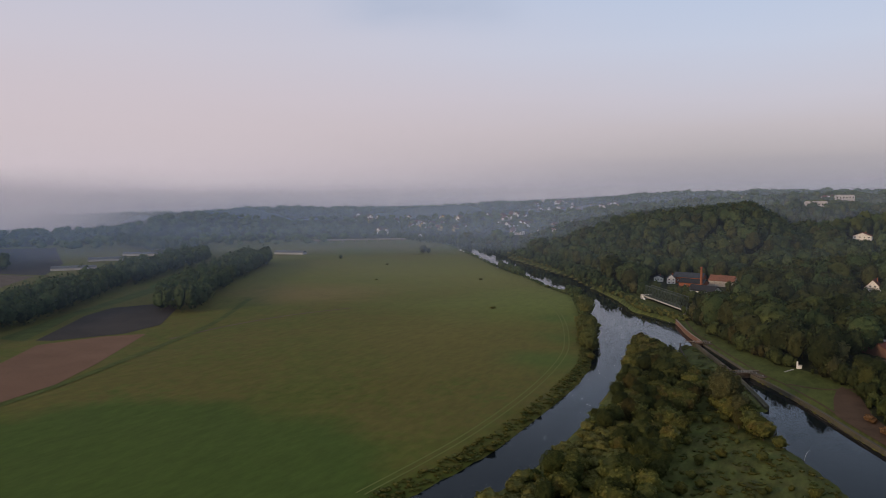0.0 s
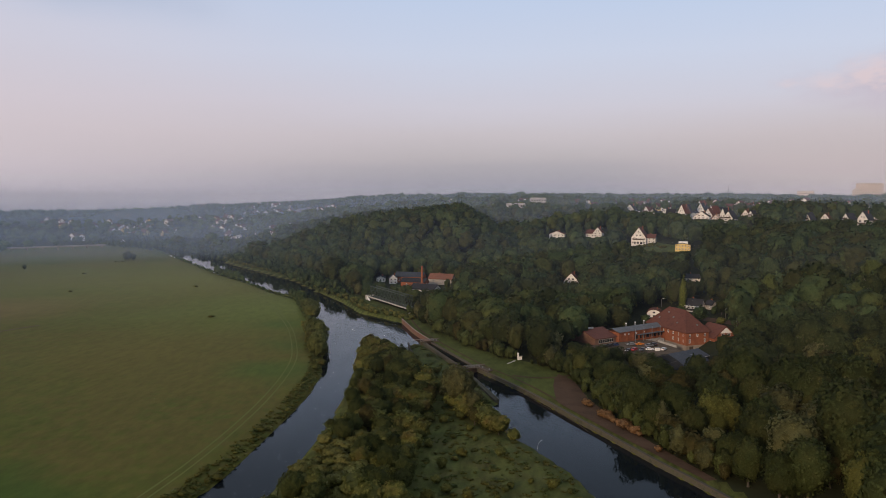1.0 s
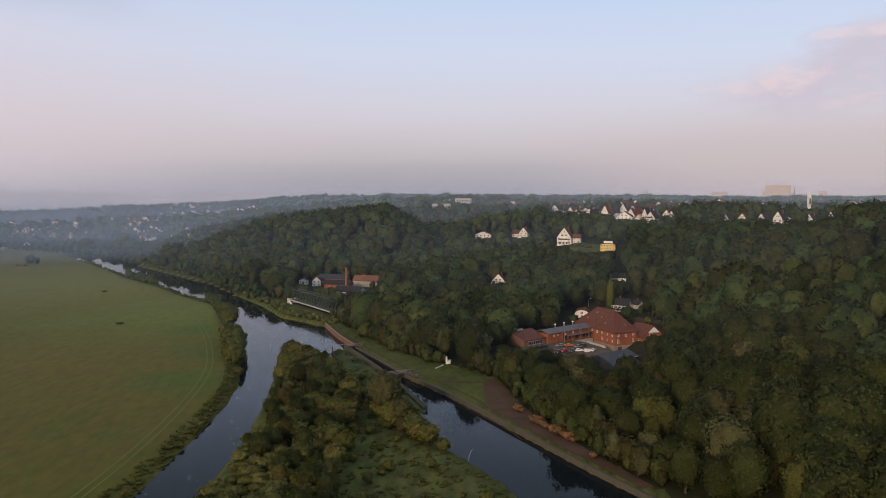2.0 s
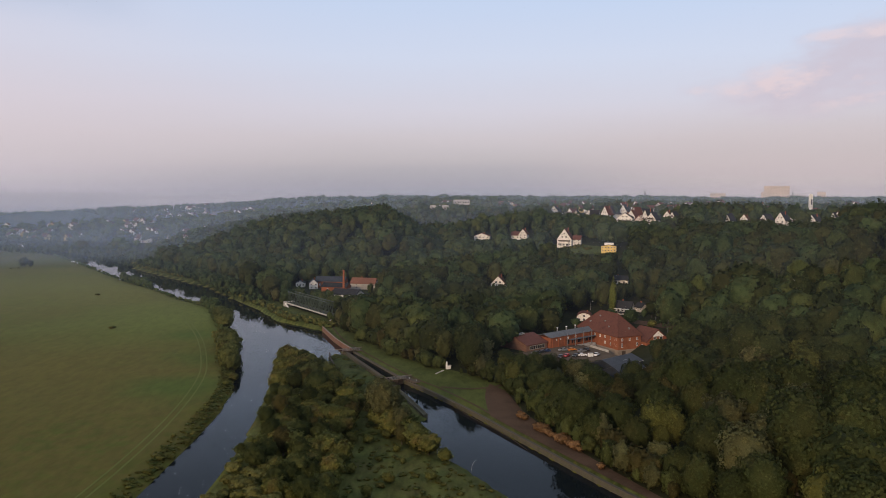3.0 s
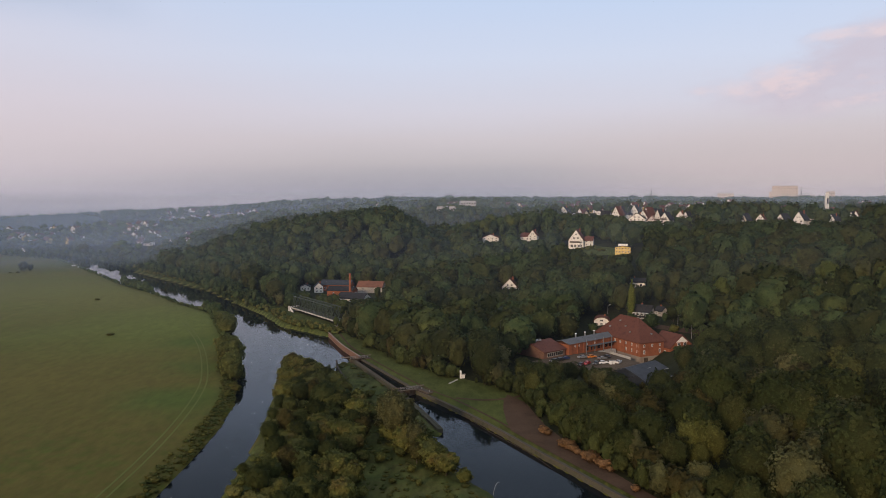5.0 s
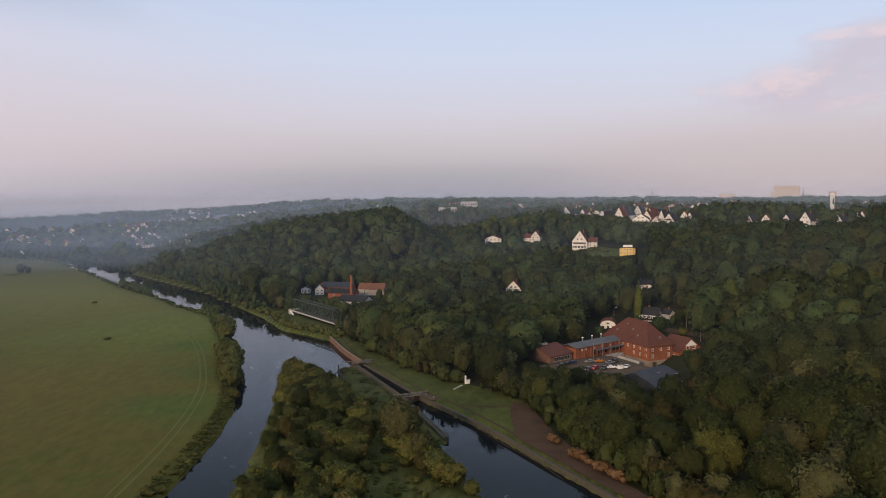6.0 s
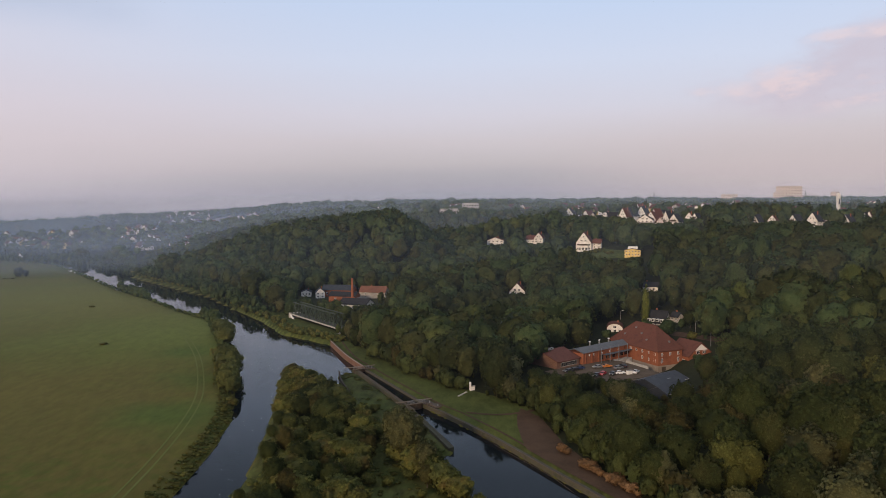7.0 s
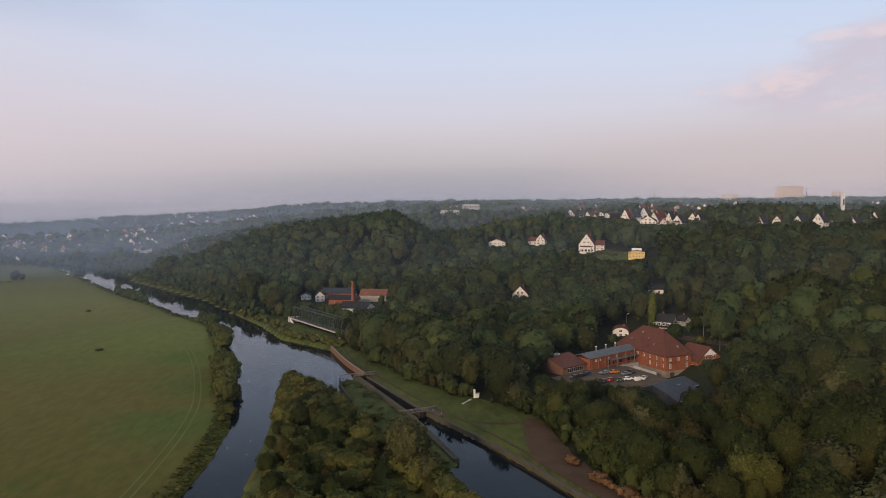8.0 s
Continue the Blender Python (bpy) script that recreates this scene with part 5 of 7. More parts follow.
def lock_gate(x, y, span, label):
    """A pair of mitred timber leaves with a footbridge, rails and balance beams."""
    root = thing("lock_gate", pose(x, y, 0, 0, 0, LOCK_TURN + 90), label, "lock gate", "lock gates")
    for s in (-1, 1):
        bm = bmesh.new()
        beam(bm, (s * span / 2, 0, 0.4), (0, -1.1, 0.4), 0.3, 3.6)
        leaf = part("gate_leaf", bm, TIMBER, root)
        for k in range(5):
            u = (k + 0.5) / 5
            beam_bm = bmesh.new()
            px, py = s * span / 2 * (1 - u), -1.1 * u - 0.2
            beam(beam_bm, (px, py, -1.0), (px, py, 2.25), 0.16)
            part("plank", beam_bm, TIMBER, leaf)
        bm = bmesh.new()
        beam(bm, (s * (span / 2 - 1.2), 0.2, 2.95), (s * (span / 2 + 4.2), 0.9, 3.05), 0.34)
        part("balance_beam", bm, WOOD, root, "pale weathered balance beam")
    deck = part("footbridge_deck", boxed(-span / 2 - 0.8, span / 2 + 0.8, -1.9, -0.9, 2.35, 2.5, 0.02), WOOD, root, "weathered plank footbridge")
    for k in range(16):
        a = -span / 2 - 0.7 + k * (span + 1.4) / 16
        part("deck_board", boxed(a + 0.03, a + (span + 1.4) / 16 - 0.03, -1.95, -0.85, 2.503, 2.55), WOOD, deck)
    for yy in (-1.85, -0.95):
        bm = bmesh.new()
        for z in (3.1, 3.6):
            beam(bm, (-span / 2 - 0.6, yy, z), (span / 2 + 0.6, yy, z), 0.07)
        rail = part("railing", bm, STEEL, root)
        for k in range(7):
            a = -span / 2 - 0.6 + k * (span + 1.2) / 6
            part("post", beam(bmesh.new(), (a, yy, 2.5), (a, yy, 3.62), 0.08), STEEL, rail)
    return root


lock_gate(-42.6, 359.3, 5.6, "upper timber lock gate with plank footbridge")
lock_gate(-16.9, 302.7, 5.6, "lower timber lock gate with plank footbridge")
for x, y, w, t in ((-12.5, 305.5, 3.2, 0), (-9.5, 300.5, 2.4, 8), (-38.5, 362.5, 2.6, 0), (-20.6, 299.0, 2.2, 0)):
    root = thing("gate_platform", pose(x, y, gz(x, y) - 0.05, 0, 0, LOCK_TURN + t), "low stone platform with bollard beside the lock gate", "platform", "lock platforms")
    part("slab", boxed(-w, w, -1.3, 1.3, 0, 0.5, 0.06), COPING, root)
    part("bollard", tube(bmesh.new(), w * 0.6, 0, 0.5, 1.15, 0.2, 0.16, 8), STEEL, root)

# railing posts along the lower quay
fence = thing("quay_fence", Matrix(), "thin wooden post-and-rail fence along the quay", "fence")
FL = np.array(curve_pts([(-8, 297), (-2, 285), (5.5, 269), (12, 255), (20, 239), (26, 225), (35, 199), (44, 183)], 8))
run = np.concatenate([[0], np.cumsum(np.linalg.norm(np.diff(FL, axis=0), axis=1))])
post_me = bpy.data.meshes.new("post")
b_ = boxed(-0.06, 0.06, -0.06, 0.06, -0.2, 1.05, 0.015)
b_.to_mesh(post_me)
b_.free()
post_me.materials.append(TIMBER)
spots = [(np.interp(s, run, FL[:, 0]), np.interp(s, run, FL[:, 1])) for s in np.arange(0, run[-1], 4.0)]
for x, y in spots:
    linked("post", post_me, fence, m=pose(x, y, gz(x, y)))
for (xa, ya), (xb, yb) in zip(spots[:-1], spots[1:]):
    bm = bmesh.new()
    beam(bm, (xa, ya, gz(xa, ya) + 0.92), (xb, yb, gz(xb, yb) + 0.92), 0.06, 0.1)
    part("rail", bm, TIMBER, fence)


def truss_bridge():
    """Lattice girder bridge over the side channel."""
    a, b = Vector((-101.5, 505, 0)), Vector((-65, 449, 0))
    ang = math.degrees(math.atan2(b.y - a.y, b.x - a.x))
    ln = (b - a).length
    root = thing("truss_bridge", pose(a.x, a.y, 4.6, 0, 0, ang), "green steel lattice bridge with a pale concrete deck edge", "bridge")
    part("deck", boxed(0, ln, 0.6, 5.4, -0.35, 0.1, 0.03), ASPHALT, root)
    part("deck_edge", boxed(-0.6, ln + 0.4, 0.0, 0.6, -0.45, 0.2, 0.04), CONCRETE, root, "whitish deck edge beam")
    part("deck_edge", boxed(-0.6, ln + 0.4, 5.4, 6.0, -0.45, 0.2, 0.04), CONCRETE, root, "whitish deck edge beam")
    part("abutment", boxed(-3.0, 0.4, -0.3, 6.3, -5.0, 0.5, 0.08), CONCRETE, root, "pale concrete abutment")
    part("abutment", boxed(ln, ln + 3.0, -0.3, 6.3, -5.0, 0.3, 0.08), CONCRETE, root, "pale concrete abutment")
    bm = bmesh.new()
    beam(bm, (0.2, -0.1, -0.7), (5.0, -0.1, -3.0), 0.5, 1.2)
    part("bracket", bm, WHITE, root, "white sloping bracket under the deck")
    n = 13
    for y in (0.75, 5.25):
        bm = bmesh.new()
        for z in (0.3, 7.4):
            x0, x1 = (1.0, ln - 1.0) if z < 1 else (3.2, ln - 3.2)
            beam(bm, (x0, y, z), (x1, y, z), 0.4, 0.5)
        girder = part("girder", bm, GREEN_STEEL, root)
        xs = [1.0 + i * (ln - 2.0) / n for i in range(n + 1)]
        for i in range(n):
            lo, hi = (0.3, 7.4)
            part("brace", beam(bmesh.new(), (xs[i], y, lo), (min(max(xs[i + 1], 3.2), ln - 3.2), y, hi), 0.26), GREEN_STEEL, girder)
            if 0 < i:
                part("brace", beam(bmesh.new(), (xs[i], y, lo), (xs[i], y, hi), 0.26), GREEN_STEEL, girder)
                part("brace", beam(bmesh.new(), (max(xs[i - 1], 3.2), y, hi), (xs[i], y, lo), 0.2), GREEN_STEEL, girder)
    for i in range(2, n - 1):
        x = 1.0 + i * (ln - 2.0) / n
        part("cross_beam", beam(bmesh.new(), (x, 0.75, 7.4), (x, 5.25, 7.4), 0.2), GREEN_STEEL, root)
    return root


truss_bridge()

# white memorial hut on the lawn by the lock
hut = thing("shelter", pose(4.2, 321, gz(4.2, 321), 0, 0, 24), "small white shelter with a slab canopy on the lawn", "shelter")
part("pillar", boxed(-1.1, -0.6, -0.4, 0.4, -0.2, 3.2, 0.05), WHITE, hut)
part("wall", boxed(-0.6, 0.9, -0.4, 0.4, -0.2, 1.5, 0.05), WHITE, hut)
part("roof", boxed(-0.6, 1.2, -0.6, 0.6, 1.5, 1.65, 0.03), CONCRETE, hut)
ramp = thing("ramp", pose(0.2, 315.2, gz(0.2, 315.2), 0, 0, 62), "pale concrete slipway slab on the grass", "ramp")
part("slab", boxed(-3.0, 2.2, -0.35, 0.35, -0.1, 0.25, 0.05), CONCRETE, ramp)
part("slab", boxed(2.203, 3.4, -0.6, 0.3, -0.1, 0.4, 0.05), CONCRETE, ramp)

# white marker post upstream
mk = thing("marker_post", pose(-190, 648, gz(-190, 648)), "white navigation mark on the far bank", "sign")
part("post", boxed(-0.15, 0.15, -0.15, 0.15, -0.3, 3.0, 0.02), STEEL, mk)
part("board", boxed(-0.7, 0.7, -0.2, -0.12, 1.6, 4.2, 0.02), WHITE, mk)

# thin bent pole at the island's edge
pole = thing("bent_pole", pose(9, 205, gz(9, 205), 0, 0, 40), "thin pale bent pole at the water's edge", "pole")
prev = None
bm = bmesh.new()
for k in range(9):
    a = k / 8 * 1.9
    p = (1.6 * (1 - math.cos(a)), 0, -0.3 + 3.4 * math.sin(min(a, 1.57)) - (0.5 * (a - 1.57) if a > 1.57 else 0))
    if prev is not None:
        beam(bm, prev, p, 0.045)
    prev = p
part("shaft", bm, CONCRETE, pole)

# ---- houses ----
def window_at(parent, x, z, w, h, face_y, frame_mat=None, sill=False):
    """A window in a wall that looks along -y at face_y: a frame set into the wall, a pane and glazing bars."""
    f = bmesh.new()
    t = 0.10
    for a, b, c, d in ((x - w / 2, x + w / 2, z, z + t), (x - w / 2, x + w / 2, z + h - t, z + h), (x - w / 2, x - w / 2 + t, z + t, z + h - t), (x + w / 2 - t, x + w / 2, z + t, z + h - t), (x - 0.035, x + 0.035, z + t, z + h - t)):
        box(f, a, b, face_y - 0.08, face_y + 0.05, c, d)
    win = part("window", f, frame_mat or WHITE, parent)
    part("pane", boxed(x - w / 2 + t, x + w / 2 - t, face_y - 0.025, face_y + 0.02, z + t, z + h - t), GLASS, win)
    return win


def side_windows(parent, face, count, z, w, h, length, depth, skip=()):
    """A row of windows on one of the four faces of a box length x depth centred at the origin: 'front' is -y."""
    turn = {"front": 0, "right": 90, "back": 180, "left": 270}[face]
    run, off = (length, depth / 2) if face in ("front", "back") else (depth, length / 2)
    for i in range(count):
        if i in skip:
            continue
        x = -run / 2 + run * (i + 0.5) / count
        win = window_at(parent, x, z, w, h, -off)
        win.matrix_basis = pose(0, 0, 0, 0, 0, turn)


def gable_house(x, y, turn, w, d, wall, roof, walls, tiles, label, rows=1, name="house", group="", z=None, base=1.2, chimney=True, per=3, category="house", over=0.45):
    """A house whose gable looks along local -y. w: gable width, d: depth, wall: to the eaves, roof: eaves to ridge."""
    root = thing(name, pose(x, y, gz(x, y) if z is None else z, 0, 0, turn), label, category, group)
    bm = bmesh.new()
    prism(bm, [(-w / 2, -base), (w / 2, -base), (w / 2, wall), (0, wall + roof - 0.15), (-w / 2, wall)], -d / 2, d / 2)
    body = part("wall", bm, walls, root)
    k = over / (w / 2)
    for s in (-1, 1):
        bm = bmesh.new()
        prism(bm, [(0, wall + roof), (s * (w / 2 + over), wall - roof * k), (s * (w / 2 + over), wall - roof * k + 0.28), (0, wall + roof + 0.3)], -d / 2 - 0.35, d / 2 + 0.35)
        part("roof", bm, tiles, root)
    storey = wall / max(1, rows)
    for r in range(rows):
        zz = r * storey + 0.32 * storey
        hh = min(1.6, storey * 0.48)
        side_windows(body, "front", per, zz, w / per * 0.42, hh, w, d)
        side_windows(body, "left", max(2, per - 1), zz, 1.2, hh, w, d)
        side_windows(body, "right", max(2, per - 1), zz, 1.2, hh, w, d)
    if roof > 4:
        for xx in (-w * 0.13, w * 0.13):
            window_at(body, xx, wall + roof * 0.14, w * 0.13, 1.3, -d / 2)
    if roof > 7:
        window_at(body, 0, wall + roof * 0.5, w * 0.10, 1.2, -d / 2)
    if chimney:
        part("chimney", boxed(w * 0.12, w * 0.12 + 0.7, d * 0.12, d * 0.12 + 0.7, wall + roof * 0.55, wall + roof + 1.0, 0.04), BRICK, root)
    return root


# brick waterworks: u runs along the wing, v away from the river
UT = 25.0
HU, HV = Vector((math.cos(radians(UT)), math.sin(radians(UT)), 0)), Vector((-math.sin(radians(UT)), math.cos(radians(UT)), 0))
C0 = Vector((84.0, 354.6, 0))


def uv(u, v):
    p = C0 + HU * u + HV * v
    return p.x, p.y


def brick_hall():
    w, d, z0, eave, top = 13.2, 32.0, 0.6, 9.3, 18.5
    x, y = uv(w / 2, d / 2)
    root = thing("brick_hall", pose(x, y, z0, 0, 0, UT), "tall red-brick hall with a big hipped tile roof", "industrial building")
    body = part("wall", boxed(-w / 2, w / 2, -d / 2, d / 2, -2, eave), BRICK, root)
    part("plinth", boxed(-w / 2 - 0.12, w / 2 + 0.12, -d / 2 - 0.12, d / 2 + 0.12, -2, 3.0, 0.04), STONE, root, "pale stone plinth")
    part("cornice", boxed(-w / 2 - 0.25, w / 2 + 0.25, -d / 2 - 0.25, d / 2 + 0.25, eave - 0.45, eave - 0.02, 0.03), BRICK, root)
    bm = bmesh.new()
    o, hip = 0.7, 9.4
    ring = [bm.verts.new(p) for p in ((-w / 2 - o, -d / 2 - o, eave), (w / 2 + o, -d / 2 - o, eave), (w / 2 + o, d / 2 + o, eave), (-w / 2 - o, d / 2 + o, eave))]
    low = [bm.verts.new(v.co - Vector((0, 0, 0.3))) for v in ring]
    r1, r2 = bm.verts.new((0, -d / 2 + hip, top)), bm.verts.new((0, d / 2 - hip, top))
    for q in ((ring[0], ring[1], r1), (ring[1], ring[2], r2, r1), (ring[2], ring[3], r2), (ring[3], ring[0], r1, r2), tuple(low[::-1])):
        bm.faces.new(q)
    for i in range(4):
        bm.faces.new((low[i], low[(i + 1) % 4], ring[(i + 1) % 4], ring[i]))
    roof = part("roof", bm, TILE, root)
    bm = bmesh.new()
    beam(bm, (0, -d / 2 + hip, top + 0.08), (0, d / 2 - hip, top + 0.08), 0.35, 0.25)
    for sx in (-1, 1):
        beam(bm, (sx * (w / 2 + o), -d / 2 - o, eave + 0.1), (0, -d / 2 + hip, top + 0.1), 0.3, 0.22)
        beam(bm, (sx * (w / 2 + o), d / 2 + o, eave + 0.1), (0, d / 2 - hip, top + 0.1), 0.3, 0.22)
    part("ridge_tiles", bm, TILE, roof)
    # small dormers and rooflights
    for yy, zz in ((-6.5, 12.6), (-1.5, 14.5), (4.0, 16.2), (8.5, 13.0)):
        k = (zz - eave) / (top - eave)
        xx = -(w / 2 + o) * (1 - k)
        part("rooflight", boxed(xx - 0.5, xx + 0.3, yy - 0.4, yy + 0.4, zz - 0.3, zz + 0.35, 0.04), STEEL, roof)
    part("rooflight", boxed(1.2, 2.0, -d / 2 + 2.2, -d / 2 + 3.2, eave + 2.2, eave + 3.4, 0.04), STEEL, roof)
    side_windows(body, "left", 8, eave - 2.2, 1.0, 1.25, w, d)
    side_windows(body, "left", 8, eave - 5.0, 0.95, 1.5, w, d, skip=(0, 1, 2, 3, 4))
    side_windows(body, "front", 3, eave - 2.2, 1.0, 1.25, w, d)
    side_windows(body, "front", 3, eave - 5.2, 1.0, 1.9, w, d, skip=(1,))
    for k in range(6):
        part("pier", boxed(-w / 2 - 0.22, -w / 2 - 0.001, -d / 2 + 1.6 + k * 4.6, -d / 2 + 2.2 + k * 4.6, 3.0, eave - 0.46), BRICK, body)
    door = part("door", boxed(-w / 2 + 2.0, -w / 2 + 4.2, -d / 2 - 0.2, -d / 2 - 0.13, -0.5, 2.4), TIMBER, root)
    part("handle", boxed(-w / 2 + 3.9, -w / 2 + 4.0, -d / 2 - 0.28, -d / 2 - 0.2, 0.8, 1.0), STEEL, door)


brick_hall()


def brick_wing():
    ln, d, z0, eave, top = 33.0, 9.0, 3.0, 6.6, 8.0
    x, y = 61.6, 365.9
    root = thing("brick_wing", pose(x, y, z0, 0, 0, 40), "long red-brick wing with tall windows and grey felt roof", "industrial building")
    body = part("wall", boxed(-ln / 2, ln / 2, -d / 2, d / 2, -1, eave), BRICK, root)
    bm = bmesh.new()
    o = 0.5
    rot = [(-d / 2 - o, eave), (0, top), (d / 2 + o, eave), (d / 2 + o, eave + 0.25), (0, top + 0.28), (-d / 2 - o, eave + 0.25)]
    vsl = [[bm.verts.new((xx, yy, zz)) for yy, zz in rot] for xx in (-ln / 2 - 0.3, ln / 2 - 0.1)]
    for a, b in zip(range(6), list(range(1, 6)) + [0]):
        bm.faces.new((vsl[0][a], vsl[0][b], vsl[1][b], vsl[1][a]))
    bm.faces.new(vsl[0])
    bm.faces.new(vsl[1][::-1])
    part("roof", bm, FELT, root)
    part("eaves_board", boxed(-ln / 2 - 0.3, ln / 2 - 0.1, -d / 2 - o - 0.06, -d / 2 - o - 0.005, eave - 0.1, eave + 0.25), ORANGE_TILE, root, "pinkish eaves trim")
    n = 12
    for i in range(n):
        xx = -ln / 2 + ln * (i + 0.5) / n
        if i > 3:
            win = window_at(body, xx, 2.5, 1.9, 2.1, -d / 2, TIMBER)
            for k in (1, 2):
                part("glazing_bar", boxed(xx - 0.95, xx + 0.95, -d / 2 - 0.09, -d / 2 - 0.03, 2.5 + k * 0.7 - 0.03, 2.5 + k * 0.7 + 0.03), TIMBER, win)
        if i in (1, 2, 4, 6, 8):
            window_at(body, xx, 5.1, 0.7, 0.8, -d / 2)
    for i in range(8):
        xx = -ln / 2 + 1.4 + i * (ln - 2.8) / 7
        part("buttress", boxed(xx - 0.28, xx + 0.28, -d / 2 - 0.4, -d / 2 - 0.002, -1, eave - 0.3, 0.04), BRICK, body)
    for xx in (-5.5, 1.0, 7.5):
        vent = part("vent", tube(bmesh.new(), xx, 1.0, top - 0.4, top + 1.5, 0.35, 0.3, 10), STEEL, root)
        part("cap", tube(bmesh.new(), xx, 1.0, top + 1.5, top + 1.75, 0.5, 0.42, 10), WHITE, vent)
    # steel masts in front of the facade
    for i in range(4):
        xx = -7.6 + i * 6.0
        part("mast", boxed(xx - 0.12, xx + 0.12, -d / 2 - 2.6, -d / 2 - 2.36, -1, 8.2), STEEL, root)
    part("canopy", boxed(-4.5, 14.0, -d / 2 - 2.7, -d / 2 - 0.45, 4.75, 4.9, 0.03), FELT, root)


brick_wing()


def brick_shed():
    w, d = 18.0, 14.0
    # darker masonry than the other brick walls: shade put into the wall colour
    r = gable_house(39.2, 354.6, 130, w, d, 3.0, 3.1, QUAY, RED_TILE, "low brick shed with a broad dull red roof", 1, "brick_shed", z=5.0, base=3.0, per=3, chimney=False, category="shed", over=0.7)
    part("ridge_vent", boxed(-0.7, 0.7, -0.5, 6.2, 6.05, 6.8, 0.05), CONCRETE, r, "pale raised ridge vent")
    # glazed front under the eaves: posts, rails and panes
    x0 = -w / 2
    strip = part("glazed_front", boxed(x0 - 0.14, x0 - 0.02, -5.2, 4.6, 0.55, 0.75), GREY_RENDER, r, "grey-framed glazing under the eaves")
    part("rail", boxed(x0 - 0.14, x0 - 0.02, -5.2, 4.6, 2.2, 2.36), GREY_RENDER, strip)
    for i in range(9):
        yy = -5.2 + i * 9.8 / 8
        part("post", boxed(x0 - 0.13, x0 - 0.03, yy - 0.09, yy + 0.09, 0.753, 2.197), GREY_RENDER, strip)
        if i < 8:
            part("pane", boxed(x0 - 0.09, x0 - 0.05, yy + 0.09, yy + 9.8 / 8 - 0.09, 0.753, 2.197), GLASS, strip)


brick_shed()
x, y = uv(20.6, 3.0)
annex = gable_house(x, y, UT, 13.5, 13.0, 4.6, 5.4, BRICK, TILE, "brick annex with red tile roof and white gable", 1, "brick_annex", z=2.4, per=2, chimney=False, category="annex")
bm = bmesh.new()
prism(bm, [(-3.4, 6.9), (3.4, 6.9), (0, 9.5)], -6.66, -6.505)
part("gable_board", bm, WHITE, annex, "white boarded gable")
for xx, yy, w, ln, zz in ((76.6, 325.5, 12.0, 21, 3.0), (76.8, 313.0, 9.0, 17, 2.8)):
    o = gable_house(xx, yy, 132, w, ln, 1.5, 2.1, SLATE, SLATE, "low outbuilding under a blue-black slate roof", 1, "outbuilding", "outbuildings", z=zz, chimney=False, per=2, category="outbuilding", over=0.3)
    part("gutter", boxed(-w / 2 - 0.55, -w / 2 - 0.35, -ln / 2, ln / 2, 1.5, 1.66), CONCRETE, o, "pale gutter")
    part("skylight", boxed(-w * 0.3, -w * 0.3 + 1.0, -ln * 0.1, -ln * 0.1 + 2.2, 2.4, 2.75, 0.04), STEEL, o)
tank = thing("loading_dock", pose(72.3, 366.6, 2.6, 0, 0, 40), "concrete loading dock before the brick wing", "platform")
part("platform", boxed(-7, 4.2, -1.3, 1.3, -0.4, 2.0, 0.06), CONCRETE, tank)
part("step", boxed(-8.5, -7.003, -1.0, 1.0, -0.4, 1.6, 0.04), CONCRETE, tank)
fore = thing("forebay_wall", pose(75.2, 354.5, 4.2, 0, 0, 115), "low concrete wall round a sunken basin", "wall")
part("wall", boxed(-7, 7, -0.25, 0.25, -0.5, 0.7, 0.04), CONCRETE, fore)
part("rail", boxed(-7, 7, -0.05, 0.05, 1.5, 1.6), STEEL, fore)
for i in range(6):
    part("post", boxed(-6.9 + i * 2.76 - 0.05, -6.9 + i * 2.76 + 0.05, -0.05, 0.05, 0.703, 1.5), STEEL, fore)
sheet("forebay", [(82.2, 350.0), (84.6, 354.4), (77.2, 370.0), (74.6, 367.0)], WATER, 0.3, "dark water of a sunken basin beside the hall", "basin", 3)

# houses behind the waterworks
cot = thing("cottage", pose(81, 423, gz(81, 423) - 1.3, 0, 0, -14), "low white cottage with a rounded gable", "cottage")
arch = [(3.9 * math.cos(radians(180 * i / 14)), 2.5 + 2.5 * math.sin(radians(180 * i / 14))) for i in range(15)]
bm = bmesh.new()
prism(bm, [(-3.9, -1.2)] + [(3.9, -1.2)] + arch, -4.5, 4.5)
front = part("wall", bm, PLASTER, cot)
bm = bmesh.new()
for (x0, z0), (x1, z1) in zip(arch, arch[1:]):
    prism(bm, [(x0 * 1.01, z0 + 0.02), (x1 * 1.01, z1 + 0.02), (x1 * 1.08, z1 + 0.24), (x0 * 1.08, z0 + 0.24)], -4.7, 4.7)
part("roof", bm, TILE, cot)
for xx in (-2.5, 0.0, 2.5):
    window_at(front, xx, 0.7, 1.3, 1.5, -4.5)
window_at(front, 0, 2.9, 1.6, 1.1, -4.5)
part("chimney", boxed(1.2, 1.8, 1.0, 1.6, 4.2, 6.0, 0.04), BRICK, cot)
a = gable_house(103, 422, 52, 9, 10, 3.6, 5.4, GREY_RENDER, DARK_SLATE, "half-timbered house with white dormers under a dark roof", 2, "half_timbered_house", per=4, z=gz(103, 422) - 2.8)
for i in range(5):
    part("timber", boxed(-4.8 + i * 2.4 - 0.12, -4.8 + i * 2.4 + 0.12, -5.1, -5.005, 0.2, 3.6), TIMBER, a)
for zz in (1.7, 3.4):
    part("timber", boxed(-5, 5, -5.13, -5.105, zz, zz + 0.25), TIMBER, a)
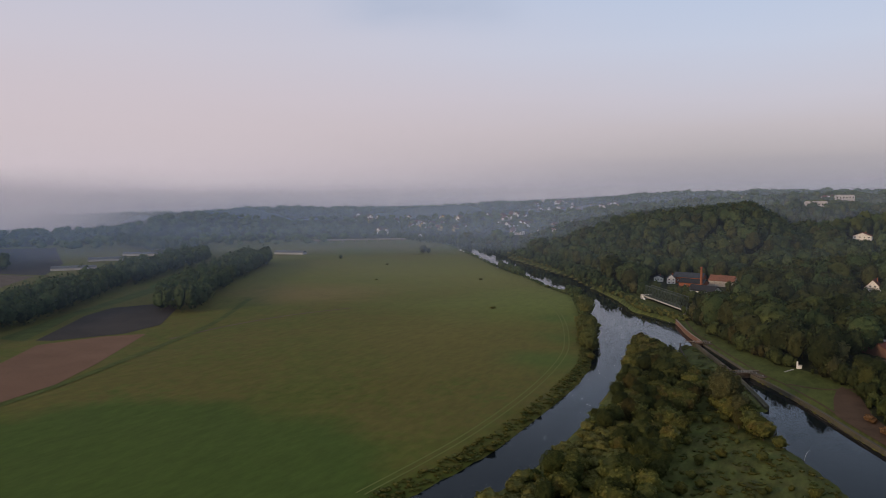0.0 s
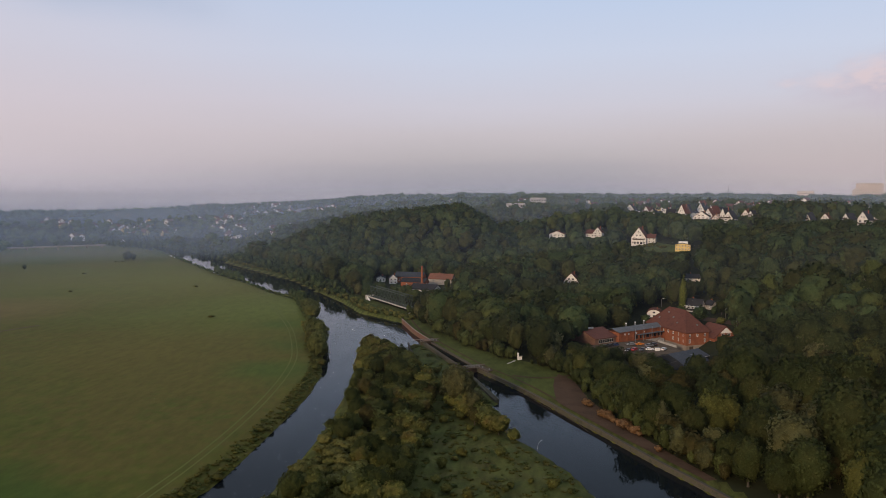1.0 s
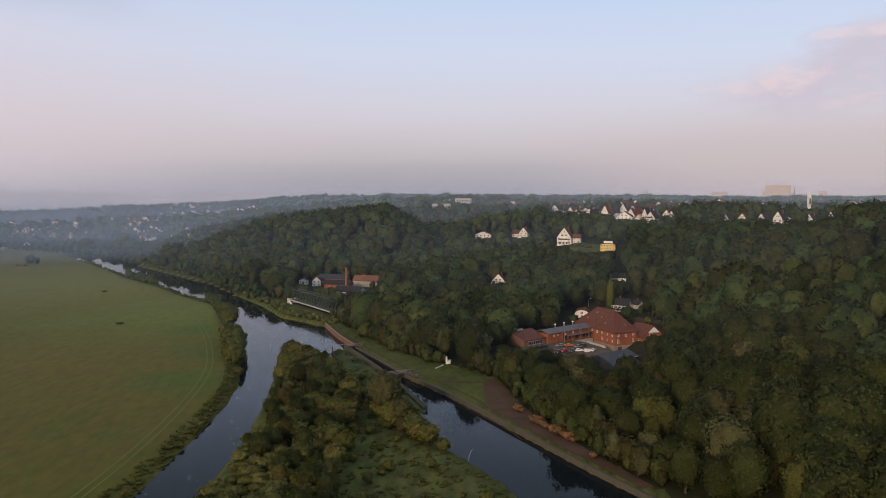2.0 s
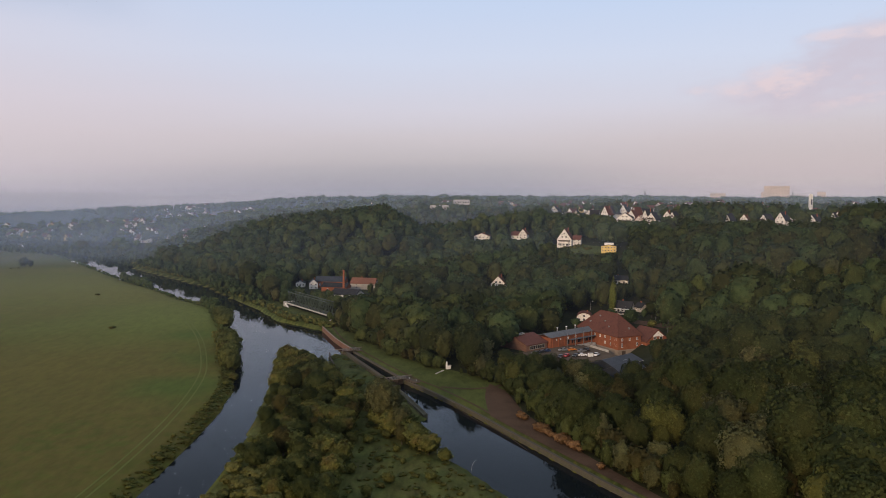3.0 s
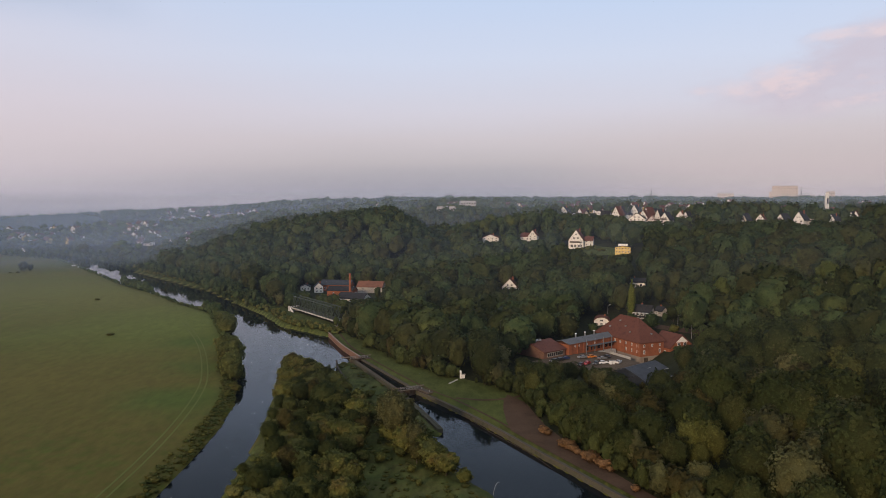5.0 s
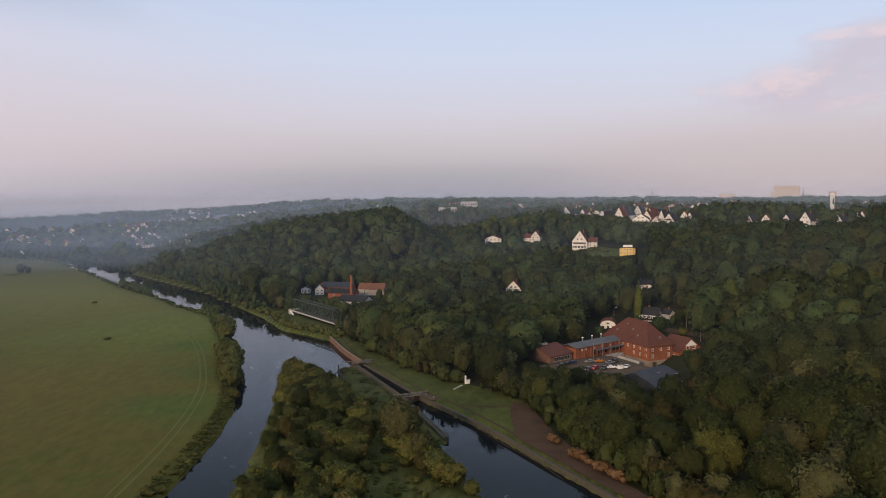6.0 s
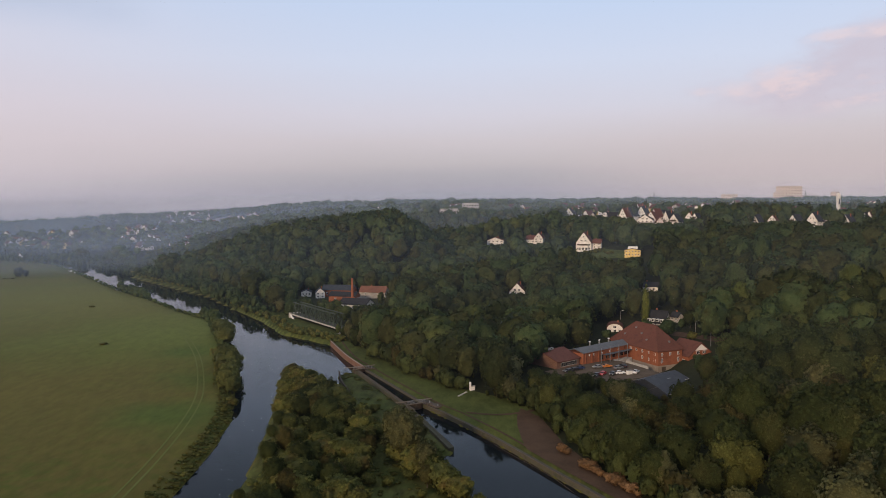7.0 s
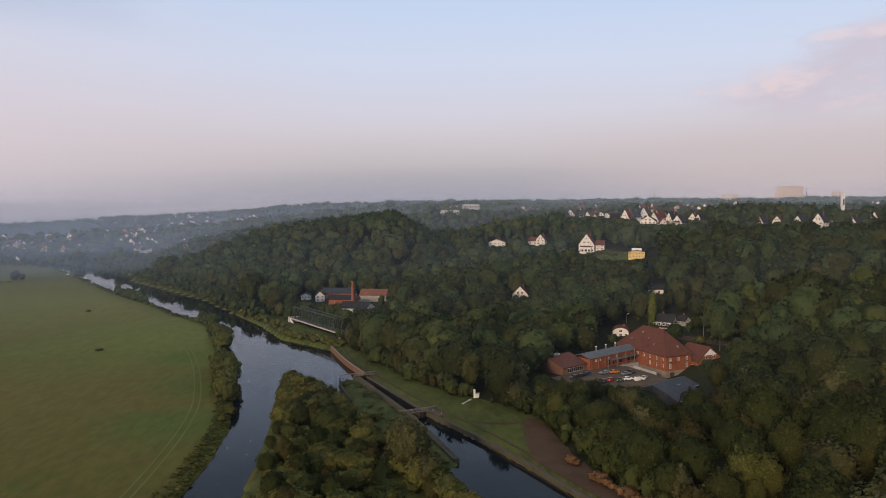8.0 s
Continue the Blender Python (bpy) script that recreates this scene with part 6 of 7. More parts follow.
for i in range(4):
    dm = part("dormer", boxed(-5.4, -3.2, -4.4 + i * 2.3, -3.0 + i * 2.3, 4.0, 5.4, 0.03), PLASTER, a)
    part("pane", boxed(-5.46, -5.405, -4.2 + i * 2.3, -3.2 + i * 2.3, 4.2, 5.2), GLASS, dm)
gable_house(111.5, 419, 30, 4.2, 5, 2.4, 2.0, GREY_RENDER, DARK_SLATE, "small white outhouse with a dark roof", 1, "outhouse", per=2, category="outhouse")
gable_house(118, 496, 74, 6.4, 10, 3.6, 2.2, PLASTER, DARK_SLATE, "small white house half hidden by trees", 1, per=2)
h = gable_house(42, 535, -10, 10.5, 11, 5.2, 5.6, PLASTER, TILE, "half-timbered gabled house among trees", 2, "half_timbered_house", per=4)
for i in range(6):
    part("timber", boxed(-5.2 + i * 2.08 - 0.13, -5.2 + i * 2.08 + 0.13, -5.6, -5.505, 0, 5.2), TIMBER, h)
for zz in (2.5, 5.1):
    part("timber", boxed(-5.2, 5.2, -5.63, -5.605, zz, zz + 0.26), TIMBER, h)

# villas on the slope
v = gable_house(111, 672, -20, 12.6, 13, 6.4, 8.8, PLASTER, TILE, "tall white gabled villa above a garden", 2, "villa", per=4, category="villa")
part("bay", boxed(-4.2, 4.2, -9.0, -6.5, -1, 4.4, 0.05), PLASTER, v)
bal = part("balcony", boxed(-4.4, 4.4, -9.3, -6.5, 4.4, 4.7, 0.03), WOOD, v)
part("balcony_rail", boxed(-4.4, 4.4, -9.3, -9.18, 4.7, 5.6), TIMBER, bal)
for i in range(3):
    window_at(v, -2.8 + i * 2.8, 0.8, 1.9, 2.0, -9.0)
gable_house(121.0, 670, 70, 6, 7, 4.6, 3.0, PLASTER, TILE, "side wing of the white villa", 2, "side_wing", per=2, category="wing")
gable_house(134, 603, -16, 11.4, 9, 4.8, 0.8, CREAM, DARK_SLATE, "broad yellow flat-roofed house in a garden", 2, "house", per=5)
dm = thing("roof_cabin", pose(134, 603, gz(134, 603) + 5.7, 0, 0, -16), "white roof cabin of the yellow house", "roof cabin")
part("wall", boxed(-3.5, 3.5, -2, 2, -0.4, 1.4, 0.04), WHITE, dm)
gable_house(83, 751, -20, 8.2, 9, 4.6, 5.0, PLASTER, TILE, "white gabled house with a red-brown roof", 2, per=2)
gable_house(76, 754, 70, 8, 9, 4.2, 3.2, PLASTER, TILE, "white side house with a balcony", 1, per=3)
gable_house(44, 781, -8, 15.5, 12, 4.8, 3.0, PLASTER, TILE, "broad low white house with red roof", 2, per=4)

TOWN = [  # x, y, turn, width, depth, wall, roof
    (184, 840, -12, 9, 11, 8, 8.2), (194, 852, -40, 8, 11, 8, 7.8), (210, 866, -5, 10, 11, 9, 8), (200, 793, 8, 9.5, 10, 7, 7.2), (215, 788, -35, 7, 10, 7, 6.6), (202, 723, -6, 9.2, 9, 7.5, 6.2),
    (232, 778, 30, 8, 9, 5.5, 5.6), (236, 770, -10, 6, 8, 5.5, 4.6), (137, 905, 5, 10.5, 10, 7, 6), (153, 881, -30, 9, 10, 6.5, 5.8), (173, 879, 12, 8, 9, 5.5, 4.6),
    (260, 687, -8, 7, 9, 6, 5.4), (279, 699, 25, 7, 9, 5, 4.6), (298, 697, -30, 8, 9, 5, 5), (292, 651, -4, 8.6, 9, 8, 6.4), (316, 684, 35, 7, 9, 5, 4.6), (325, 663, -10, 7.4, 9, 6.5, 4.8), (389, 751, -20, 7, 9, 7, 5.4), (392, 752, 30, 6, 9, 7, 6)]
for i, (x, y, t, w, d, wl, rf) in enumerate(TOWN):
    house = gable_house(x, y, -math.degrees(math.atan2(x, y)) - 26 + 0.5 * t, w, d, wl, rf, PLASTER, DARK_SLATE if i % 3 else TILE, "white town house with a steep dark gable roof and balconies", 2, "town_house", "hilltop town houses", per=2, chimney=i % 2 == 0, over=0.8)
    for zz in (wl * 0.5, wl - 0.1)[:1 + i % 2]:
        deck = part("balcony", boxed(-w * 0.36, w * 0.36, -d / 2 - 1.5, -d / 2 - 0.003, zz - 0.2, zz), TIMBER, house)
        part("balcony_rail", boxed(-w * 0.36, w * 0.36, -d / 2 - 1.5, -d / 2 - 1.38, zz + 0.003, zz + 0.95), TIMBER, deck)
b = gable_house(186, 766, -22, 15, 11, 8.6, 5.2, PLASTER, DARK_SLATE, "wide white house with stacked wooden balconies", 3, "town_house", "hilltop town houses", per=4)
for zz in (2.6, 5.4):
    bb = part("balcony", boxed(-7, 7, -7.2, -5.5, zz, zz + 0.25), TIMBER, b)
    part("balcony_rail", boxed(-7, 7, -7.2, -7.1, zz + 0.25, zz + 1.1), TIMBER, bb)
gable_house(194, 748, -8, 7.6, 9, 6.4, 4.4, ROSY, TILE, "reddish town house between white ones", 2, "town_house", "hilltop town houses", per=2)
town_rng = np.random.default_rng(5)
for i in range(34):
    x, y = town_rng.uniform(150, 470), town_rng.uniform(800, 1010)
    gable_house(x, y, town_rng.uniform(-60, 60), town_rng.uniform(7, 10), town_rng.uniform(9, 12), town_rng.uniform(7, 9.5), town_rng.uniform(5, 7.5), (PLASTER, GREY_RENDER, ROSY)[i % 3], (RED_TILE, DARK_SLATE, TILE)[i % 3], ("white", "grey", "pinkish")[i % 3] + " town house half hidden among trees", 2, "town_house", "hilltop town houses", per=2, chimney=i % 3 == 0)

# ---- works by the bridge ----
wh = gable_house(-58, 597, 77, 11, 20, 4.4, 3.8, GREY_RENDER, ORANGE_TILE, "long house with orange tiles and white gable wall", 2, "long_house", per=3, over=0.3)
gable_house(-86, 612, 82, 11, 24, 5.0, 3.2, BRICK, SLATE, "brick factory building with a row of windows", 1, "factory", per=4, category="factory", chimney=False)
gable_house(-66, 551, 66, 12, 21, 2.4, 3.4, PLASTER, DARK_SLATE, "stone workshop under a wide dark slate roof", 1, "workshop", per=3, category="workshop", chimney=False)
gable_house(-78, 580, 75, 10, 20, 4.2, 2.6, BRICK, DARK_SLATE, "low brick works building with dark roof", 1, "workshop", per=3, category="workshop", chimney=False)
gable_house(-111, 613, 5, 7, 8, 3.4, 1.6, PLASTER, SLATE, "small white house by the works", 1, per=3)
gable_house(-99, 602, 12, 6.5, 7, 4.4, 3.0, PLASTER, SLATE, "white cottage with dark roof by the works", 2, "cottage", per=2, category="cottage")
st = thing("factory_chimney", pose(-70.5, 566, gz(-70.5, 566)), "tall tapering red-brick factory chimney", "chimney")
part("base", boxed(-1.3, 1.3, -1.3, 1.3, -0.5, 3.2, 0.06), BRICK, st)
part("shaft", tube(bmesh.new(), 0, 0, 3.2, 17.2, 1.05, 0.72, 14), BRICK, st)
part("crown", tube(bmesh.new(), 0, 0, 17.2, 18.0, 0.9, 0.85, 14), BRICK, st)
cab = thing("white_van", pose(-66, 528, gz(-66, 528), 0, 0, 30), "white delivery van parked by the works", "van")
part("body", boxed(-2.6, 1.6, -1.0, 1.0, 0.4, 2.4, 0.15), PAINTS["white"], cab)
part("cab", boxed(1.603, 2.7, -0.95, 0.95, 0.4, 1.7, 0.2), PAINTS["white"], cab)
for xx in (-1.7, 1.9):
    for yy in (-0.95, 0.95):
        part("wheel", tube(bmesh.new(), 0, 0, -0.12, 0.12, 0.36, 0.36, 12), RUBBER, cab, m=pose(xx, yy, 0.34, 90, 0, 0))


# ---- parked cars ----
def car_model(paint):
    """Body with bonnet and cabin, glass, lamps and wheels."""
    root = thing("car", Matrix(), "parked " + paint + " car on the gravel yard", "car", "parked cars")
    prof = [(-2.1, 0.35), (2.1, 0.35), (2.18, 0.62), (2.05, 0.86), (1.05, 0.98), (0.45, 1.42), (-1.15, 1.46), (-1.85, 1.02), (-2.15, 0.92)]
    bm = bmesh.new()
    lo = [bm.verts.new((x, -0.86 + (0.12 if z > 1.2 else 0), z)) for x, z in prof]
    hi = [bm.verts.new((x, 0.86 - (0.12 if z > 1.2 else 0), z)) for x, z in prof]
    bm.faces.new(lo)
    bm.faces.new(hi[::-1])
    for i in range(len(prof)):
        j = (i + 1) % len(prof)
        bm.faces.new((lo[i], hi[i], hi[j], lo[j]))
    bmesh.ops.bevel(bm, geom=bm.edges[:], offset=0.05, segments=1, affect="EDGES")
    body = part("body", bm, PAINTS[paint], root)
    bm = bmesh.new()
    beam(bm, (0.99, 0, 1.035), (0.52, 0, 1.40), 1.34, 0.04)
    part("windscreen", bm, GLASS, body)
    bm = bmesh.new()
    beam(bm, (-1.22, 0, 1.44), (-1.78, 0, 1.09), 1.3, 0.04)
    part("rear_window", bm, GLASS, body)
    for s in (-1, 1):
        part("side_window", boxed(-1.35, 0.6, s * 0.79 - 0.03, s * 0.79 + 0.03, 1.03, 1.36), GLASS, body)
        part("headlight", boxed(2.08, 2.17, s * 0.6 - 0.16, s * 0.6 + 0.16, 0.66, 0.82), WHITE, body)
        part("tail_light", boxed(-2.17, -2.1, s * 0.62 - 0.14, s * 0.62 + 0.14, 0.72, 0.88), PAINTS["red"], body)
        for xx in (-1.3, 1.32):
            w = part("wheel", tube(bmesh.new(), 0, 0, -0.1, 0.1, 0.33, 0.33, 14), RUBBER, root, m=pose(xx, s * 0.8, 0.33, 90, 0, 0))
            part("rim", tube(bmesh.new(), 0, 0, -0.108, 0.108, 0.2, 0.2, 10), STEEL, w)
    return root


SPOTS = [("black", 43.2, 337.6, 215), ("black", 45.9, 339.9, 212), ("blue", 48.6, 342.4, 210), ("black", 53.2, 330.2, 240), ("red", 56.1, 332.4, 235), ("orange", 60.8, 346.6, 25), ("black", 60.0, 332.4, 240), ("white", 63.3, 334.2, 15), ("white", 70.2, 336.4, 60), ("grey", 65.0, 344.0, 30), ("grey", 56.5, 345.0, 205), ("black", 67.4, 347.6, 120)]
made = {}
for paint, x, y, t in SPOTS:
    m = pose(x, y, gz(x, y) + 0.12, 0, 0, t)
    if paint not in made:
        made[paint] = car_model(paint)
        made[paint].matrix_basis = m
    else:
        copy_thing(made[paint], m)
for x, y in ((66.4, 333.9), (67.6, 334.6)):
    bn = thing("skip_bin", pose(x, y, gz(x, y) + 0.12, 0, 0, 20), "white rubbish container in the car park", "bin", "bins")
    part("tub", boxed(-0.5, 0.5, -0.55, 0.55, 0, 1.5, 0.06), WHITE, bn)
    part("lid", boxed(-0.55, 0.55, -0.6, 0.6, 1.503, 1.65, 0.04), STEEL, bn)


def lamp_post(x, y, h, turn):
    root = thing("street_lamp", pose(x, y, gz(x, y), 0, 0, turn), "tall grey street lamp with a pale head", "street lamp", "street lamps")
    part("pole", tube(bmesh.new(), 0, 0, -0.3, h, 0.12, 0.07, 8), STEEL, root)
    part("arm", beam(bmesh.new(), (0, 0, h - 0.05), (1.6, 0, h + 0.35), 0.09), STEEL, root)
    part("lamp_head", boxed(1.3, 2.3, -0.22, 0.22, h + 0.28, h + 0.5, 0.05), WHITE, root)


for x, y, h, t in ((112, 371, 7.5, 30), (112, 392, 6, 10), (88, 441, 4.6, 40)):
    lamp_post(x, y, h, t)
sheet("road", [(97, 404), (118, 372), (150, 372), (150, 377), (122, 377), (102, 407)], DIRT, 0.14, "narrow brown lane behind the brick annex", "road", 8)

# ---- far landmarks ----
ch = thing("church_tower", pose(398, 822, gz(398, 822), 0, 0, 10), "slender white church tower on the hill", "tower")
part("shaft", boxed(-1.5, 1.5, -1.5, 1.5, -2, 28.5, 0.1), PLASTER, ch)
part("belfry", boxed(-0.8, 0.8, -1.7, -1.505, 18, 24, 0.02), SLATE, ch)
part("cap", boxed(-1.1, 1.1, -1.1, 1.1, 28.5, 30.0, 0.1), PLASTER, ch)


def block(name, x, y, w, d, h, material, label, floors, bays, turn=0, z=None, category="building"):
    root = thing(name, pose(x, y, (gz(x, y) if z is None else z) - 3, 0, 0, turn), label, category)
    part("wall", boxed(-w / 2, w / 2, -d / 2, d / 2, 0, h + 3, 0.2), material, root)
    part("roof", boxed(-w / 2 + 0.8, w / 2 - 0.8, -d / 2 + 0.8, d / 2 - 0.8, h + 3.003, h + 4.4, 0.1), CONCRETE, root)
    for f in range(floors):
        zz = 3 + (f + 0.35) * h / floors
        for i in range(bays):
            xx = -w / 2 + (i + 0.5) * w / bays
            part("window", boxed(xx - w / bays * 0.2, xx + w / bays * 0.2, -d / 2 - 0.12, -d / 2 + 0.1, zz, zz + h / floors * 0.34), GLASS, root)
    return root


block("hospital", 1032, 2350, 72, 22, 38, ROSY, "large pinkish hospital block on the skyline", 8, 9, -22, 70)
block("hospital_wing", 990, 2330, 26, 18, 22, ROSY, "lower wing of the pinkish hospital", 4, 5, -22, 68)
block("clinic", 1085, 2340, 60, 18, 9, CONCRETE, "long pale low clinic building", 2, 9, -22, 71)
block("tower_block", 1165, 2340, 24, 16, 23, ROSY, "pinkish tower block in the far town", 6, 4, -25, 68)
block("office", 838, 2310, 46, 16, 13, ROSY, "pale office building in the far town", 3, 8, -20, 72)
block("warehouse", 0, 1100, 26, 18, 6, CONCRETE, "long pale warehouse roof behind the trees", 1, 6, 10, 55)
block("warehouse", 37, 1290, 26, 18, 6, CONCRETE, "pale warehouse on the plateau", 1, 6, 6, 62)
block("apartment_block", -212, 2680, 40, 18, 16, CONCRETE, "pale apartment block on the far ridge", 4, 7, 5, 52)
for x, y, h, w in ((776, 2900, 52, 5.0), (1082, 2350, 46, 3.0)):
    tv = thing("radio_mast", pose(x, y, gz(x, y)), "thin lattice mast on the horizon", "mast", "masts")
    for sx, sy in ((-1, -1), (1, -1), (1, 1), (-1, 1)):
        part("leg", beam(bmesh.new(), (sx * w, sy * w, -2), (sx * 0.4, sy * 0.4, h * 0.75), 0.8), STEEL, tv)
    for k in range(5):
        u = k / 5
        part("brace", beam(bmesh.new(), (-w * (1 - u), -w * (1 - u), h * 0.75 * u), (w * (1 - u), -w * (1 - u), h * 0.75 * (u + 0.15)), 0.6), STEEL, tv)
    part("antenna", tube(bmesh.new(), 0, 0, h * 0.75, h, 0.7, 0.3, 6), STEEL, tv)


def far_house(x, y, t, s, mats, label, group):
    z = gz(x, y)
    root = thing("house", Matrix.LocRotScale((x, y, z), Euler((0, 0, radians(t))), (s, s, s)), label, "house", group)
    linked("wall", FAR_WALL[mats], root)
    for me in FAR_ROOF:
        linked("roof", me, root)
    for me in FAR_WIN:
        linked("window", me, root)


def bm_mesh(name, bm, material):
    me = bpy.data.meshes.new(name)
    bmesh.ops.recalc_face_normals(bm, faces=bm.faces)
    bm.to_mesh(me)
    bm.free()
    me.materials.append(material)
    return me


FAR_WALL = [bm_mesh("wall", prism(bmesh.new(), [(-5, -1.5), (5, -1.5), (5, 6), (0, 10.4), (-5, 6)], -6, 6), m) for m in (PLASTER, CREAM, ROSY)]
FAR_ROOF = [bm_mesh("roof", prism(bmesh.new(), [(0, 10.5), (s * 5.6, 5.5), (s * 5.6, 5.9), (0, 10.9)], -6.4, 6.4), TILE) for s in (-1, 1)]
FAR_WIN = [bm_mesh("window", boxed(x - 0.8, x + 0.8, -6.08, -5.9, z, z + 1.5), GLASS) for x in (-2.5, 2.5) for z in (1.0, 4.0)]
VRNG = np.random.default_rng(23)
clusters = [(-655, 1225, 25, 40, 9), (-675, 1370, 30, 30, 6), (-575, 1175, 40, 20, 5), (-530, 1260, 30, 25, 5), (-575, 1420, 40, 35, 12), (-428, 1116, 15, 15, 3), (-478, 1259, 20, 20, 4), (-390, 1140, 40, 30, 12), (-345, 1050, 15, 20, 3),
            (-560, 1720, 60, 40, 8), (-590, 1900, 80, 60, 6), (-430, 1550, 60, 40, 16), (-510, 1545, 60, 30, 14), (-760, 1500, 90, 60, 8), (-820, 1330, 90, 60, 8), (-700, 1700, 120, 60, 8), (-640, 1080, 60, 20, 5),
            (430, 1150, 160, 120, 18), (640, 1350, 200, 120, 20), (250, 1050, 90, 60, 14), (170, 1250, 80, 60, 10), (-110, 1560, 40, 30, 5), (45, 1400, 40, 25, 8), (300, 1400, 150, 60, 12)]
for cx, cy, sx, sy, n in clusters:
    for _ in range(n):
        x, y = cx + VRNG.uniform(-1, 1) * sx, cy + VRNG.uniform(-1, 1) * sy
        r = VRNG.uniform()
        far_house(x, y, math.degrees(math.atan2(-x, y)) + VRNG.uniform(-55, 55), VRNG.uniform(0.65, 1.1) * (1.2 if cx > 100 else 1.0), 0 if r < 0.86 else (2 if r < 0.93 else 1), "pale house in the hazy distance among trees", "distant houses")

# farm beside the fields, long sheds and glasshouses beyond
gable_house(-398, 366, 35, 9, 14, 4.0, 3.6, PLASTER, FELT, "white farm building beside the tree belt", 1, "farm_house", per=3)
gable_house(-410, 380, 30, 8, 12, 3.6, 3.0, PLASTER, FELT, "white barn beside the tree belt", 1, "barn", per=2, category="barn")
gable_house(-392, 352, 120, 6, 9, 2.6, 2.2, CONCRETE, FELT, "low grey farm shed by fields", 1, "farm_shed", per=2, category="shed", chimney=False)
for x, y, w, t in ((-640, 466, 40, 50), (-690, 545, 36, 50), (-705, 610, 44, 35), (-725, 690, 60, 30), (-560, 700, 36, 15)):
    gh = thing("glasshouse", pose(x, y, gz(x, y), 0, 0, t), "long pale glasshouse beyond the trees", "glasshouse", "glasshouses")
    part("wall", boxed(-w / 2, w / 2, -6, 6, -0.5, 2.2, 0.05), CONCRETE, gh)
    bm = bmesh.new()
    prism(bm, [(-6.3, 2.203), (6.3, 2.203), (0, 4.2)], -w / 2, w / 2)
    part("roof", bm, FELT, gh, m=pose(0, 0, 0, 0, 0, 90))
# long low viaduct over the valley floor
via = thing("viaduct", pose(-600, 902, 0.5, 0, 0, 40), "long low pale road bridge over the valley", "bridge")
part("deck", boxed(-75, 75, -4, 4, 5.0, 6.4, 0.1), STONE, via)
for i in range(9):
    part("pier", boxed(-70 + i * 17.5 - 0.8, -70 + i * 17.5 + 0.8, -3, 3, -3, 4.997, 0.1), STONE, via)
for i, (x, y) in enumerate(((-362, 806), (-384, 832), (-398, 848))):
    bt = thing("moored_boat", pose(x - 6, y - 4, 0.0, 0, 0, 125), "white pleasure boat moored at the bank", "boat", "moored boats")
    bm = bmesh.new()
    prism(bm, [(-1.3, 1.2), (1.3, 1.2), (0.8, -0.3), (-0.8, -0.3)], -4, 3)
    part("hull", bm, WHITE, bt)
    part("cabin", boxed(-0.9, 0.9, -2.5, 1.0, 1.203, 2.3, 0.12), WHITE, bt)

